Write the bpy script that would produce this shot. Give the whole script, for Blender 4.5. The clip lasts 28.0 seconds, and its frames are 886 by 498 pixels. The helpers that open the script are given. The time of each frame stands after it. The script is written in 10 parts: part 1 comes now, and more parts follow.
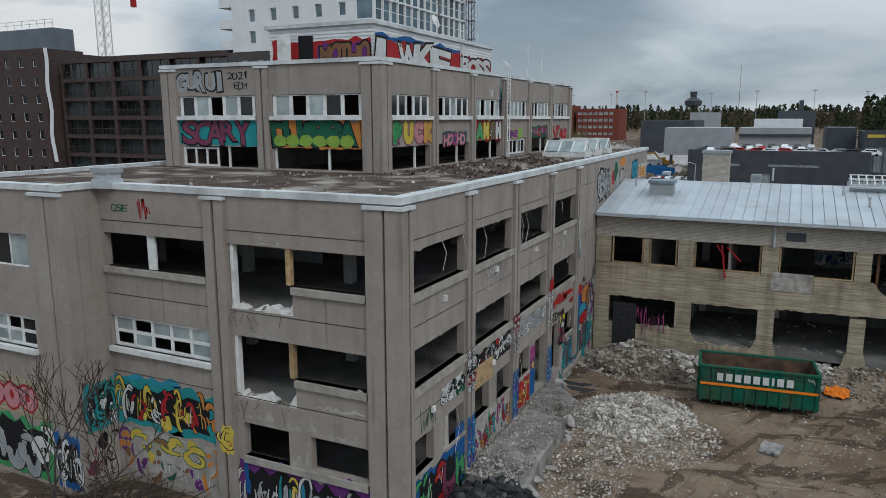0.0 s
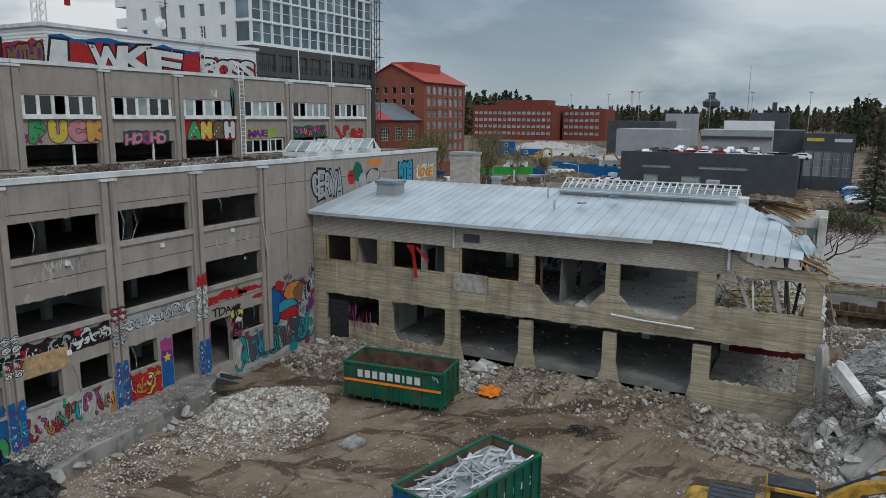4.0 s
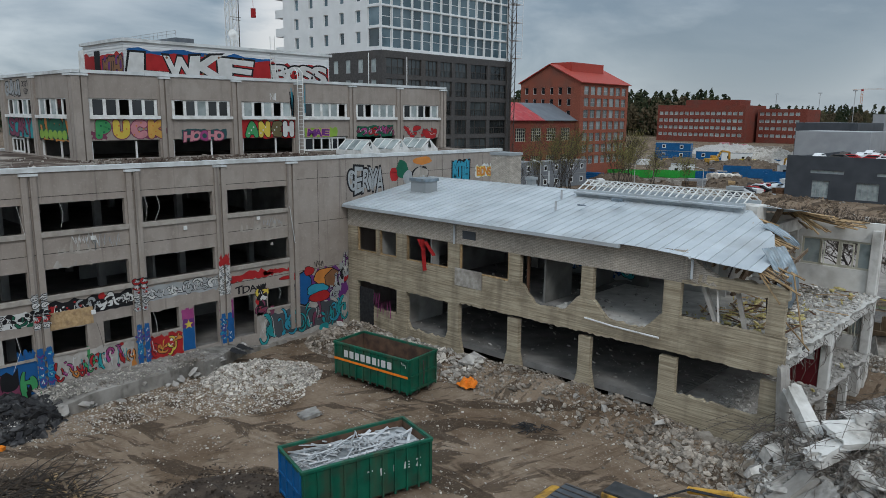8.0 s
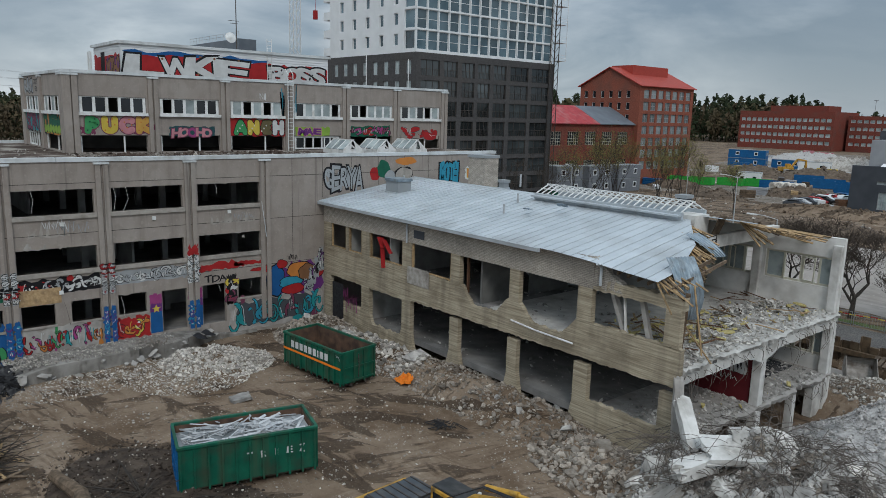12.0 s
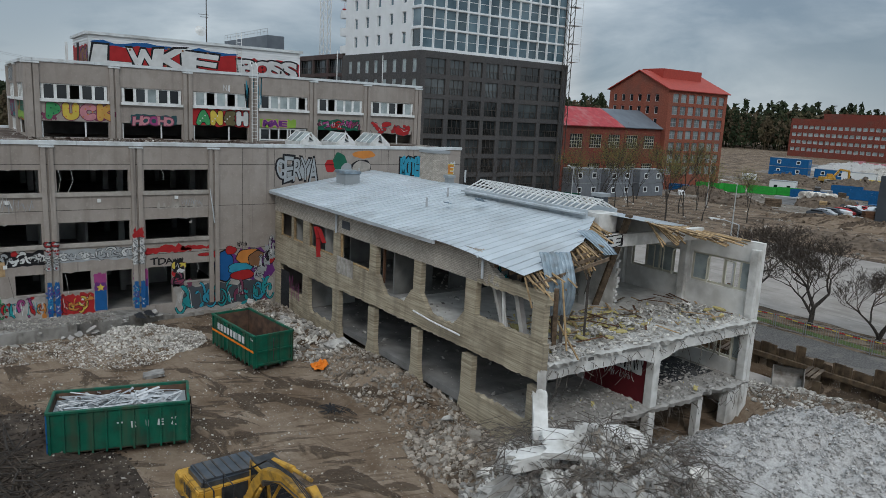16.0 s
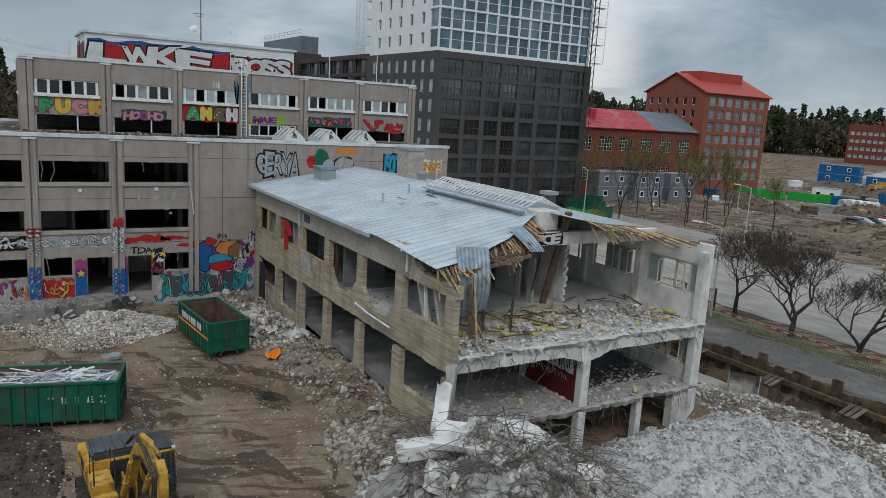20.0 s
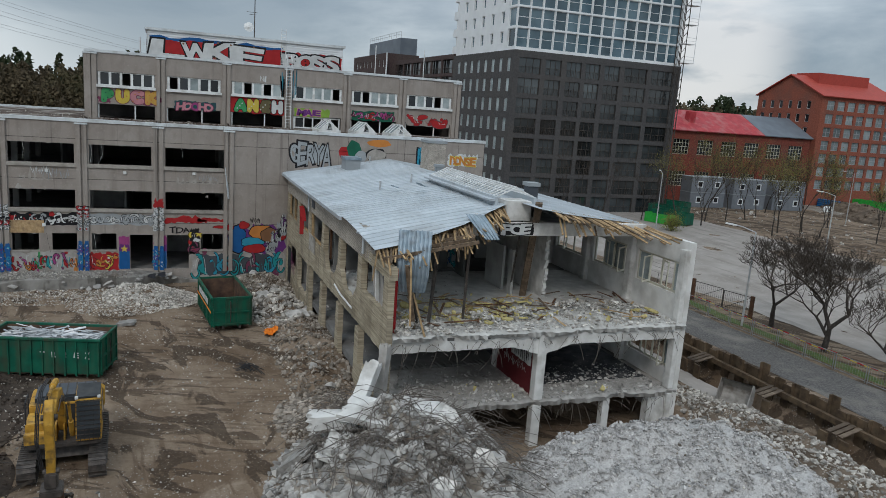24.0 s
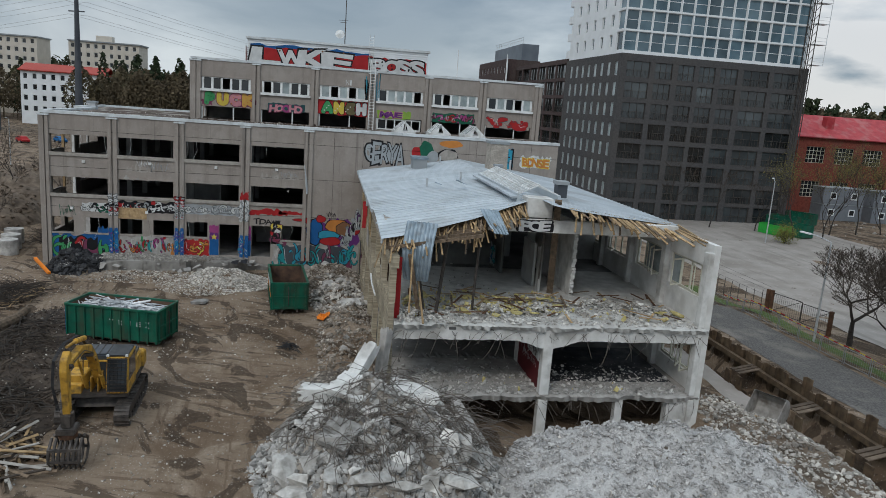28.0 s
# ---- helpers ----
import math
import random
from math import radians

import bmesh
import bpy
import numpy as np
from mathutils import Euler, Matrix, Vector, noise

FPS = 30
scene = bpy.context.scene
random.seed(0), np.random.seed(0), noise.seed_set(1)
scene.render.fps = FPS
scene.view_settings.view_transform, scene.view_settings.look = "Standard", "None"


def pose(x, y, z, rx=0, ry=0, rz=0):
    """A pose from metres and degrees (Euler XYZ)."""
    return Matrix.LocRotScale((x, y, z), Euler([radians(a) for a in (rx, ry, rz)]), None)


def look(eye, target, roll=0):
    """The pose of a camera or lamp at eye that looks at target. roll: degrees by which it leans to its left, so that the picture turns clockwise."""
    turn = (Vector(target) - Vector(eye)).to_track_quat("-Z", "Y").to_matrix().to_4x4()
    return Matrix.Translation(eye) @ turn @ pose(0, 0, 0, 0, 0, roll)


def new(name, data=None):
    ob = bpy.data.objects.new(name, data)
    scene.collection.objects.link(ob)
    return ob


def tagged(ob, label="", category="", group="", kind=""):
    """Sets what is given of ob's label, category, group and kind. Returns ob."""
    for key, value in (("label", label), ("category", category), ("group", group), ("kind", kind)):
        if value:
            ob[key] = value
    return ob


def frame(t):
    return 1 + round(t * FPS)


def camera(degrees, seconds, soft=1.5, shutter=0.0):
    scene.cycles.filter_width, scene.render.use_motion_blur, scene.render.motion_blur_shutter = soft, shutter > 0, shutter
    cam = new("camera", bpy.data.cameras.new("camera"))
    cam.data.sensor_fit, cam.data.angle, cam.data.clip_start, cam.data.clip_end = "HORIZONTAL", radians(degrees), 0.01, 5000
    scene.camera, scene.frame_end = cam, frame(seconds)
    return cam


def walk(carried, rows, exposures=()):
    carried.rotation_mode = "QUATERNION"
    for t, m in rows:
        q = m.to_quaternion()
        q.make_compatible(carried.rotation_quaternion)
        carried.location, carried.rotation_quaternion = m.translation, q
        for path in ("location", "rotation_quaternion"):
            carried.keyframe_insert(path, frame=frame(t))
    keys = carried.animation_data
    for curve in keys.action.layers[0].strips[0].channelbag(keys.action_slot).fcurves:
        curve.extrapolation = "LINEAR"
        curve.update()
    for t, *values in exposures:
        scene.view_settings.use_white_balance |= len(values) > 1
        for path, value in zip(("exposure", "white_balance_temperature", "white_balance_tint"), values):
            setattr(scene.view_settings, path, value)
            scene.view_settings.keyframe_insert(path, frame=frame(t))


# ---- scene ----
cam = camera(63.2, 28.0, soft=0.5)
METRES, EYE, TILT, LEAN, TURN = 70.0, 15.1, 0.0, 0.0, 25.6
ROWS = [
    (0.0, 0.0, 0.0, 0.0, -0.02, -10.32, 0.1),
    (0.5, 0.0057, 0.0001, 0.0007, 0.07, -10.34, -0.2),
    (1.0, 0.0229, -0.0003, 0.0014, 0.2, -10.37, -0.21),
    (1.5, 0.0533, -0.0017, 0.003, 0.35, -10.47, -0.21),
    (2.0, 0.0943, -0.0037, 0.003, 0.45, -10.46, -0.2),
    (2.5, 0.1448, -0.0057, 0.0033, 0.56, -10.48, -0.25),
    (3.0, 0.1989, -0.0075, 0.0033, 0.66, -10.45, -0.63),
    (3.5, 0.2482, -0.0088, 0.0033, 0.68, -10.45, -0.58),
    (5.5, 0.3724, -0.0136, 0.0028, 11.45, -10.5, -0.36),
    (6.0, 0.3932, -0.0137, 0.0029, 12.86, -10.52, -0.4),
    (6.5, 0.4115, -0.0128, 0.0036, 14.15, -10.53, -0.43),
    (7.0, 0.4287, -0.0119, 0.004, 15.42, -10.53, -0.42),
    (7.5, 0.4442, -0.0105, 0.0049, 16.57, -10.55, -0.47),
    (8.0, 0.4595, -0.0088, 0.0056, 17.84, -10.58, -0.57),
    (8.5, 0.4748, -0.0068, 0.0062, 19.09, -10.59, -0.67),
    (9.0, 0.4904, -0.0039, 0.0065, 20.82, -10.6, -0.73),
    (9.5, 0.5053, -0.0006, 0.0069, 22.62, -10.62, -0.74),
    (10.0, 0.5197, 0.0032, 0.0074, 24.07, -10.63, -0.85),
    (10.5, 0.5336, 0.0072, 0.0077, 24.26, -10.62, -0.98),
    (11.0, 0.5472, 0.0114, 0.0082, 24.3, -10.62, -1.14),
    (11.5, 0.5609, 0.016, 0.0085, 24.46, -10.63, -1.31),
    (12.0, 0.5751, 0.021, 0.0089, 24.83, -10.63, -1.51),
    (12.5, 0.5895, 0.0262, 0.0091, 25.2, -10.61, -1.7),
    (14.5, 0.6455, 0.0495, 0.0084, 28.36, -10.7, -2.56),
    (15.0, 0.6589, 0.0549, 0.0081, 28.72, -10.7, -2.72),
    (15.5, 0.6713, 0.06, 0.0076, 29.08, -10.7, -2.76),
    (16.0, 0.6827, 0.0648, 0.0069, 29.4, -10.71, -2.81),
    (16.5, 0.6935, 0.0693, 0.0063, 29.77, -10.71, -2.84),
    (17.0, 0.7038, 0.0735, 0.0061, 30.51, -10.73, -2.83),
    (17.5, 0.7138, 0.0781, 0.0067, 31.67, -10.77, -2.78),
    (18.0, 0.7228, 0.0828, 0.0071, 32.11, -10.76, -2.83),
    (18.5, 0.7316, 0.0876, 0.0075, 32.46, -10.76, -2.88),
    (19.0, 0.7406, 0.0928, 0.0074, 32.86, -10.75, -3.07),
    (19.5, 0.7508, 0.0987, 0.0072, 33.29, -10.75, -3.28),
    (20.0, 0.7621, 0.1051, 0.007, 33.91, -10.77, -3.4),
    (20.5, 0.7735, 0.1125, 0.0067, 34.49, -10.76, -3.44),
    (21.0, 0.7854, 0.1202, 0.0059, 35.94, -10.82, -3.54),
    (21.5, 0.797, 0.1284, 0.0048, 37.25, -10.83, -3.6),
    (22.0, 0.8091, 0.1364, 0.0036, 38.72, -10.88, -3.75),
    (22.5, 0.8216, 0.1447, 0.0024, 40.29, -10.93, -3.83),
    (24.5, 0.8732, 0.1817, 0.0025, 45.29, -11.11, -4.06),
    (25.0, 0.8852, 0.1906, 0.0033, 46.58, -11.14, -4.03),
    (25.5, 0.8962, 0.1987, 0.0034, 47.94, -11.17, -4.01),
    (26.0, 0.9058, 0.2063, 0.0039, 49.4, -11.2, -4.0),
    (26.5, 0.914, 0.2127, 0.0034, 50.92, -11.22, -4.07),
    (27.0, 0.9222, 0.2185, 0.0033, 52.53, -11.27, -4.16),
    (27.5, 0.9294, 0.2238, 0.0031, 54.09, -11.29, -4.15),
    (28.0, 0.9366, 0.2297, 0.0023, 55.61, -11.31, -4.09),
]
walk(cam, [(t, pose(0, 0, EYE, TILT, LEAN, TURN) @ pose(METRES * x, METRES * y, METRES * z, 90 + pitch, roll, yaw)) for t, x, y, z, yaw, pitch, roll in ROWS])

# ---- light: a broken overcast sky with a veiled sun ----
world = bpy.data.worlds.new("overcast_sky")
scene.world = world
world.use_nodes = True
wn, wl = world.node_tree.nodes, world.node_tree.links
wn.clear()
SUN_EL, SUN_AZ = radians(42), radians(122)
sky = wn.new("ShaderNodeTexSky")
sky.sky_type, sky.sun_disc, sky.sun_elevation, sky.sun_rotation = "NISHITA", False, SUN_EL, SUN_AZ
wco = wn.new("ShaderNodeTexCoord")
wmap = wn.new("ShaderNodeMapping")
wmap.inputs["Scale"].default_value = (1.0, 1.0, 3.2)
wnoise = wn.new("ShaderNodeTexNoise")
wnoise.inputs["Scale"].default_value, wnoise.inputs["Detail"].default_value = 2.6, 10.0
wnoise.inputs["Roughness"].default_value, wnoise.inputs["Distortion"].default_value = 0.55, 0.35
wramp = wn.new("ShaderNodeValToRGB")
wramp.color_ramp.elements[0].position, wramp.color_ramp.elements[0].color = 0.40, (0.272, 0.362, 0.455, 1)
wramp.color_ramp.elements[1].position, wramp.color_ramp.elements[1].color = 0.61, (0.82, 0.905, 0.965, 1)
wsep = wn.new("ShaderNodeSeparateXYZ")
wup = wn.new("ShaderNodeMapRange")
wup.inputs["From Min"].default_value, wup.inputs["From Max"].default_value = 0.12, 0.9
wup.inputs["To Min"].default_value, wup.inputs["To Max"].default_value = 0.95, 2.2
wscale = wn.new("ShaderNodeVectorMath")
wscale.operation = "SCALE"
wmix = wn.new("ShaderNodeMixRGB")
wmix.inputs["Fac"].default_value = 0.88
wdim = wn.new("ShaderNodeVectorMath")
wdim.operation = "SCALE"
wdim.inputs["Scale"].default_value = 0.10
wbg, wout = wn.new("ShaderNodeBackground"), wn.new("ShaderNodeOutputWorld")
wl.new(wco.outputs["Generated"], wmap.inputs["Vector"])
wl.new(wmap.outputs["Vector"], wnoise.inputs["Vector"])
wl.new(wnoise.outputs["Fac"], wramp.inputs["Fac"])
wl.new(wco.outputs["Generated"], wsep.inputs["Vector"])
wl.new(wsep.outputs["Z"], wup.inputs["Value"])


def cloud_bank(col, bearing, height, lo, hi, colour, amount, nscale):
    """A cloud in one quarter of the sky, its edge broken up by noise."""
    b, h = radians(bearing), radians(height)
    dot, rng_, tx, mul, mix = wn.new("ShaderNodeVectorMath"), wn.new("ShaderNodeMapRange"), wn.new("ShaderNodeTexNoise"), wn.new("ShaderNodeMath"), wn.new("ShaderNodeMixRGB")
    dot.operation, mul.operation = "DOT_PRODUCT", "MULTIPLY"
    dot.inputs[1].default_value = (math.sin(b) * math.cos(h), math.cos(b) * math.cos(h), math.sin(h))
    wl.new(wco.outputs["Generated"], dot.inputs[0])
    rng_.interpolation_type = "SMOOTHSTEP"
    rng_.inputs["From Min"].default_value, rng_.inputs["From Max"].default_value, rng_.inputs["To Max"].default_value = lo, hi, amount
    wl.new(dot.outputs["Value"], rng_.inputs["Value"])
    tx.inputs["Scale"].default_value, tx.inputs["Detail"].default_value = nscale, 7.0
    wl.new(wmap.outputs["Vector"], tx.inputs["Vector"])
    nr = wn.new("ShaderNodeMapRange")
    nr.inputs["From Min"].default_value, nr.inputs["From Max"].default_value = 0.30, 0.52
    wl.new(tx.outputs["Fac"], nr.inputs["Value"])
    wl.new(rng_.outputs["Result"], mul.inputs[0])
    wl.new(nr.outputs["Result"], mul.inputs[1])
    wl.new(mul.outputs["Value"], mix.inputs["Fac"])
    wl.new(col, mix.inputs["Color1"])
    mix.inputs["Color2"].default_value = (*colour, 1)
    return mix.outputs["Color"]


clouds = cloud_bank(wramp.outputs["Color"], -21, 13, 0.95, 0.99, (0.222, 0.298, 0.375), 0.85, 2.8)
clouds = cloud_bank(clouds, -38, 13, 0.965, 0.992, (0.26, 0.335, 0.415), 0.25, 3.2)
clouds = cloud_bank(clouds, -88, 14, 0.95, 0.988, (0.265, 0.348, 0.435), 0.8, 2.8)
clouds = cloud_bank(clouds, 1, 13, 0.972, 0.994, (0.80, 0.87, 0.93), 0.75, 3.2)
clouds = cloud_bank(clouds, -67, 13, 0.975, 0.995, (0.29, 0.37, 0.46), 0.5, 3.6)
clouds = cloud_bank(clouds, -52, 5, 0.988, 0.998, (0.95, 0.96, 0.97), 0.9, 8.0)
clouds = cloud_bank(clouds, -112, 12, 0.96, 0.99, (0.80, 0.86, 0.91), 0.6, 3.5)
wl.new(clouds, wscale.inputs[0])
wl.new(wup.outputs["Result"], wscale.inputs["Scale"])
wl.new(sky.outputs["Color"], wdim.inputs[0])
wl.new(wdim.outputs["Vector"], wmix.inputs["Color1"])
wl.new(wscale.outputs["Vector"], wmix.inputs["Color2"])
wl.new(wmix.outputs["Color"], wbg.inputs["Color"])
wbg.inputs["Strength"].default_value = 0.86
wl.new(wbg.outputs["Background"], wout.inputs["Surface"])

sun = new("sun", bpy.data.lights.new("sun", "SUN"))
sun.data.energy, sun.data.angle, sun.data.color = 0.9, radians(14), (1.0, 0.97, 0.93)
sun.matrix_world = look((0, 0, 60), (-60 * math.cos(SUN_EL) * math.sin(SUN_AZ), -60 * math.cos(SUN_EL) * math.cos(SUN_AZ), 60 - 60 * math.sin(SUN_EL)))

# ---- materials ----
def surf(name, c1, c2, scale=3.0, rough=0.85, bump=0.25, bscale=25.0, stain=None, sscale=0.35, samount=0.6, streak=None, metal=0.0, rand=0.0, stretch=(1, 1, 1), spec=0.2, marks=(), island=0.0):
    """A worn surface: grain between c1 and c2, stains at a larger scale, run-down streaks, fine relief."""
    m = bpy.data.materials.new(name)
    m.use_nodes = True
    n, l = m.node_tree.nodes, m.node_tree.links
    b = n["Principled BSDF"]
    b.inputs["Roughness"].default_value, b.inputs["Metallic"].default_value = rough, metal
    b.inputs["Specular IOR Level"].default_value = spec
    geo = n.new("ShaderNodeNewGeometry")
    mp = n.new("ShaderNodeMapping")
    mp.inputs["Scale"].default_value = stretch
    l.new(geo.outputs["Position"], mp.inputs["Vector"])
    t = n.new("ShaderNodeTexNoise")
    t.inputs["Scale"].default_value, t.inputs["Detail"].default_value = scale, 6.0
    l.new(mp.outputs["Vector"], t.inputs["Vector"])
    r = n.new("ShaderNodeValToRGB")
    r.color_ramp.elements[0].position, r.color_ramp.elements[0].color = 0.32, (*c1, 1)
    r.color_ramp.elements[1].position, r.color_ramp.elements[1].color = 0.68, (*c2, 1)
    l.new(t.outputs["Fac"], r.inputs["Fac"])
    col = r.outputs["Color"]

    def over(vec_scale, nscale, colour, lo, hi, amount):
        nonlocal col
        m2 = n.new("ShaderNodeMapping")
        m2.inputs["Scale"].default_value, m2.inputs["Location"].default_value = vec_scale, (3.7, 1.9, 5.3)
        l.new(geo.outputs["Position"], m2.inputs["Vector"])
        t2 = n.new("ShaderNodeTexNoise")
        t2.inputs["Scale"].default_value, t2.inputs["Detail"].default_value = nscale, 5.0
        l.new(m2.outputs["Vector"], t2.inputs["Vector"])
        mr = n.new("ShaderNodeMapRange")
        mr.inputs["From Min"].default_value, mr.inputs["From Max"].default_value = lo, hi
        mr.inputs["To Max"].default_value = amount
        l.new(t2.outputs["Fac"], mr.inputs["Value"])
        mx = n.new("ShaderNodeMixRGB")
        mx.inputs["Color2"].default_value = (*colour, 1)
        l.new(mr.outputs["Result"], mx.inputs["Fac"])
        l.new(col, mx.inputs["Color1"])
        col = mx.outputs["Color"]

    if stain:
        over((1, 1, 1), sscale, stain, 0.5, 0.68, samount)
    if streak:
        over((1.6, 1.6, 0.12), 1.0, streak, 0.5, 0.75, 0.55)
    for mark in marks:
        over(*mark)
    if island:
        hv, mv = n.new("ShaderNodeHueSaturation"), n.new("ShaderNodeMapRange")
        mv.inputs["To Min"].default_value, mv.inputs["To Max"].default_value = 1 - island, 1 + island * 1.3
        l.new(geo.outputs["Random Per Island"], mv.inputs["Value"])
        l.new(mv.outputs["Result"], hv.inputs["Value"])
        l.new(col, hv.inputs["Color"])
        col = hv.outputs["Color"]
    if rand:
        oi = n.new("ShaderNodeObjectInfo")
        hs = n.new("ShaderNodeHueSaturation")
        mr = n.new("ShaderNodeMapRange")
        mr.inputs["To Min"].default_value, mr.inputs["To Max"].default_value = 1 - rand, 1 + rand
        l.new(oi.outputs["Random"], mr.inputs["Value"])
        l.new(mr.outputs["Result"], hs.inputs["Value"])
        l.new(col, hs.inputs["Color"])
        col = hs.outputs["Color"]
    l.new(col, b.inputs["Base Color"])
    if bump:
        t3 = n.new("ShaderNodeTexNoise")
        t3.inputs["Scale"].default_value, t3.inputs["Detail"].default_value = bscale, 4.0
        l.new(mp.outputs["Vector"], t3.inputs["Vector"])
        bp = n.new("ShaderNodeBump")
        bp.inputs["Strength"].default_value, bp.inputs["Distance"].default_value = bump, 0.03
        l.new(t3.outputs["Fac"], bp.inputs["Height"])
        l.new(bp.outputs["Normal"], b.inputs["Normal"])
    return m


def bricks(name, c1, c2, mortar, w=0.27, h=0.085, joint=0.012, rough=0.9, stain=(0.1, 0.09, 0.08)):
    """Brickwork on any upright wall, courses level."""
    m = surf(name, c1, c2, stain=stain, sscale=0.25, samount=0.35, rough=rough)
    n, l = m.node_tree.nodes, m.node_tree.links
    b = n["Principled BSDF"]
    prior = b.inputs["Base Color"].links[0].from_socket
    geo = n.new("ShaderNodeNewGeometry")
    sep, com, add = n.new("ShaderNodeSeparateXYZ"), n.new("ShaderNodeCombineXYZ"), n.new("ShaderNodeMath")
    l.new(geo.outputs["Position"], sep.inputs["Vector"])
    l.new(sep.outputs["X"], add.inputs[0])
    l.new(sep.outputs["Y"], add.inputs[1])
    l.new(add.outputs["Value"], com.inputs["X"])
    l.new(sep.outputs["Z"], com.inputs["Y"])
    bt = n.new("ShaderNodeTexBrick")
    bt.inputs["Scale"].default_value = 1.0
    bt.inputs["Brick Width"].default_value, bt.inputs["Row Height"].default_value = w, h
    bt.inputs["Mortar Size"].default_value = joint
    bt.inputs["Color1"].default_value, bt.inputs["Color2"].default_value = (1, 1, 1, 1), (0.8, 0.8, 0.8, 1)
    bt.inputs["Mortar"].default_value = (*mortar, 1)
    l.new(com.outputs["Vector"], bt.inputs["Vector"])
    mx = n.new("ShaderNodeMixRGB")
    mx.blend_type = "MULTIPLY"
    mx.inputs["Fac"].default_value = 1.0
    l.new(prior, mx.inputs["Color1"])
    l.new(bt.outputs["Color"], mx.inputs["Color2"])
    l.new(mx.outputs["Color"], b.inputs["Base Color"])
    return m


def paint(name, c, rough=0.6, wear=0.75, metal=0.0):
    """A coat of paint, a little faded and dirty."""
    return surf(name, tuple(v * 0.9 for v in c), tuple(min(1, v * 1.08) for v in c), scale=2.0, rough=rough, bump=0.06, stain=tuple(v * wear for v in c), sscale=0.9, samount=0.5, metal=metal)


M = {}
M["render"] = surf("grey_brown_render", (0.272, 0.238, 0.212), (0.312, 0.275, 0.245), scale=1.2, stain=(0.36, 0.33, 0.30), sscale=0.22, samount=0.5, streak=(0.19, 0.167, 0.148), bump=0.2, bscale=30, marks=(((1, 1, 1), 1.6, (0.22, 0.192, 0.168), 0.54, 0.66, 0.35), ((1, 1, 1), 7.0, (0.40, 0.365, 0.33), 0.58, 0.70, 0.35), ((3.5, 3.5, 0.10), 1.0, (0.12, 0.105, 0.092), 0.62, 0.72, 0.5)))
M["render_light"] = surf("worn_render_sill", (0.29, 0.268, 0.24), (0.37, 0.345, 0.31), scale=3, stain=(0.17, 0.15, 0.135), sscale=1.2, bump=0.2)
M["coping"] = surf("painted_sheet_coping", (0.52, 0.55, 0.56), (0.62, 0.65, 0.66), scale=2, rough=0.45, stain=(0.3, 0.3, 0.29), sscale=0.8, bump=0.04)
M["bitumen"] = surf("weathered_bitumen_roof", (0.050, 0.036, 0.030), (0.105, 0.078, 0.064), scale=1.5, stain=(0.36, 0.33, 0.29), sscale=0.55, samount=0.85, spec=0.08, bump=0.4, bscale=18)
M["concrete"] = surf("grey_concrete", (0.30, 0.285, 0.265), (0.42, 0.40, 0.375), scale=2.5, stain=(0.2, 0.185, 0.165), sscale=0.5, bump=0.35, bscale=18)
M["concrete_white"] = surf("whitewashed_concrete", (0.52, 0.51, 0.485), (0.66, 0.65, 0.625), scale=2.2, stain=(0.27, 0.252, 0.225), sscale=0.9, samount=0.7, bump=0.2)
# grimy concrete, colour lowered further for the shade on the dock's front
M["dock_concrete"] = surf("grimy_shade_dark_dock_concrete", (0.14, 0.13, 0.118), (0.26, 0.246, 0.225), scale=1.8, stain=(0.38, 0.365, 0.34), sscale=0.4, samount=0.55, bump=0.4, bscale=14, marks=(((1, 1, 0.4), 2.2, (0.10, 0.09, 0.08), 0.54, 0.64, 0.6),))
M["whitewash"] = surf("whitewashed_inner_wall", (0.58, 0.57, 0.545), (0.70, 0.69, 0.665), scale=1.6, stain=(0.40, 0.38, 0.345), sscale=0.8, samount=0.5, bump=0.15)
M["floor_black"] = surf("near_black_floor_cover", (0.016, 0.018, 0.022), (0.05, 0.052, 0.058), scale=2.0, stain=(0.13, 0.125, 0.118), sscale=1.1, samount=0.5, rough=0.7, bump=0.4)
M["board"] = surf("board_formed_concrete", (0.235, 0.195, 0.136), (0.47, 0.41, 0.305), scale=1.6, stretch=(0.35, 0.35, 9.0), stain=(0.17, 0.14, 0.10), sscale=0.7, streak=(0.15, 0.125, 0.095), bump=0.6, bscale=4)
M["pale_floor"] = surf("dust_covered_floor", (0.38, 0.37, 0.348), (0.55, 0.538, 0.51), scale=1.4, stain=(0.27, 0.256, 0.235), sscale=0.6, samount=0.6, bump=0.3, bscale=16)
# soiled grey wall, darkened in its colour to stand for indoor shade
M["interior_grey"] = surf("shade_darkened_soiled_wall", (0.085, 0.085, 0.082), (0.15, 0.15, 0.143), scale=1.0, stain=(0.07, 0.067, 0.062), sscale=0.5, bump=0.1)
M["rebar"] = surf("dusty_rebar", (0.07, 0.058, 0.05), (0.15, 0.128, 0.11), scale=6, rough=0.75, bump=0.0)
# dusty floor with the shade of the deep rooms put into its colour
M["slab_dark"] = surf("shade_darkened_dusty_floor", (0.14, 0.136, 0.13), (0.235, 0.228, 0.218), scale=0.9, stain=(0.07, 0.068, 0.065), sscale=0.4, bump=0.2)
M["interior"] = surf("dirty_white_interior_wall", (0.26, 0.26, 0.25), (0.38, 0.38, 0.365), scale=1.0, stain=(0.13, 0.12, 0.11), sscale=0.5, bump=0.1)
# near-dark colour that paints the gloom behind openings and windows
M["interior_dark"] = surf("shade_dark_interior", (0.07, 0.068, 0.065), (0.13, 0.126, 0.12), scale=0.8, stain=(0.05, 0.05, 0.05), sscale=0.5, bump=0.1)
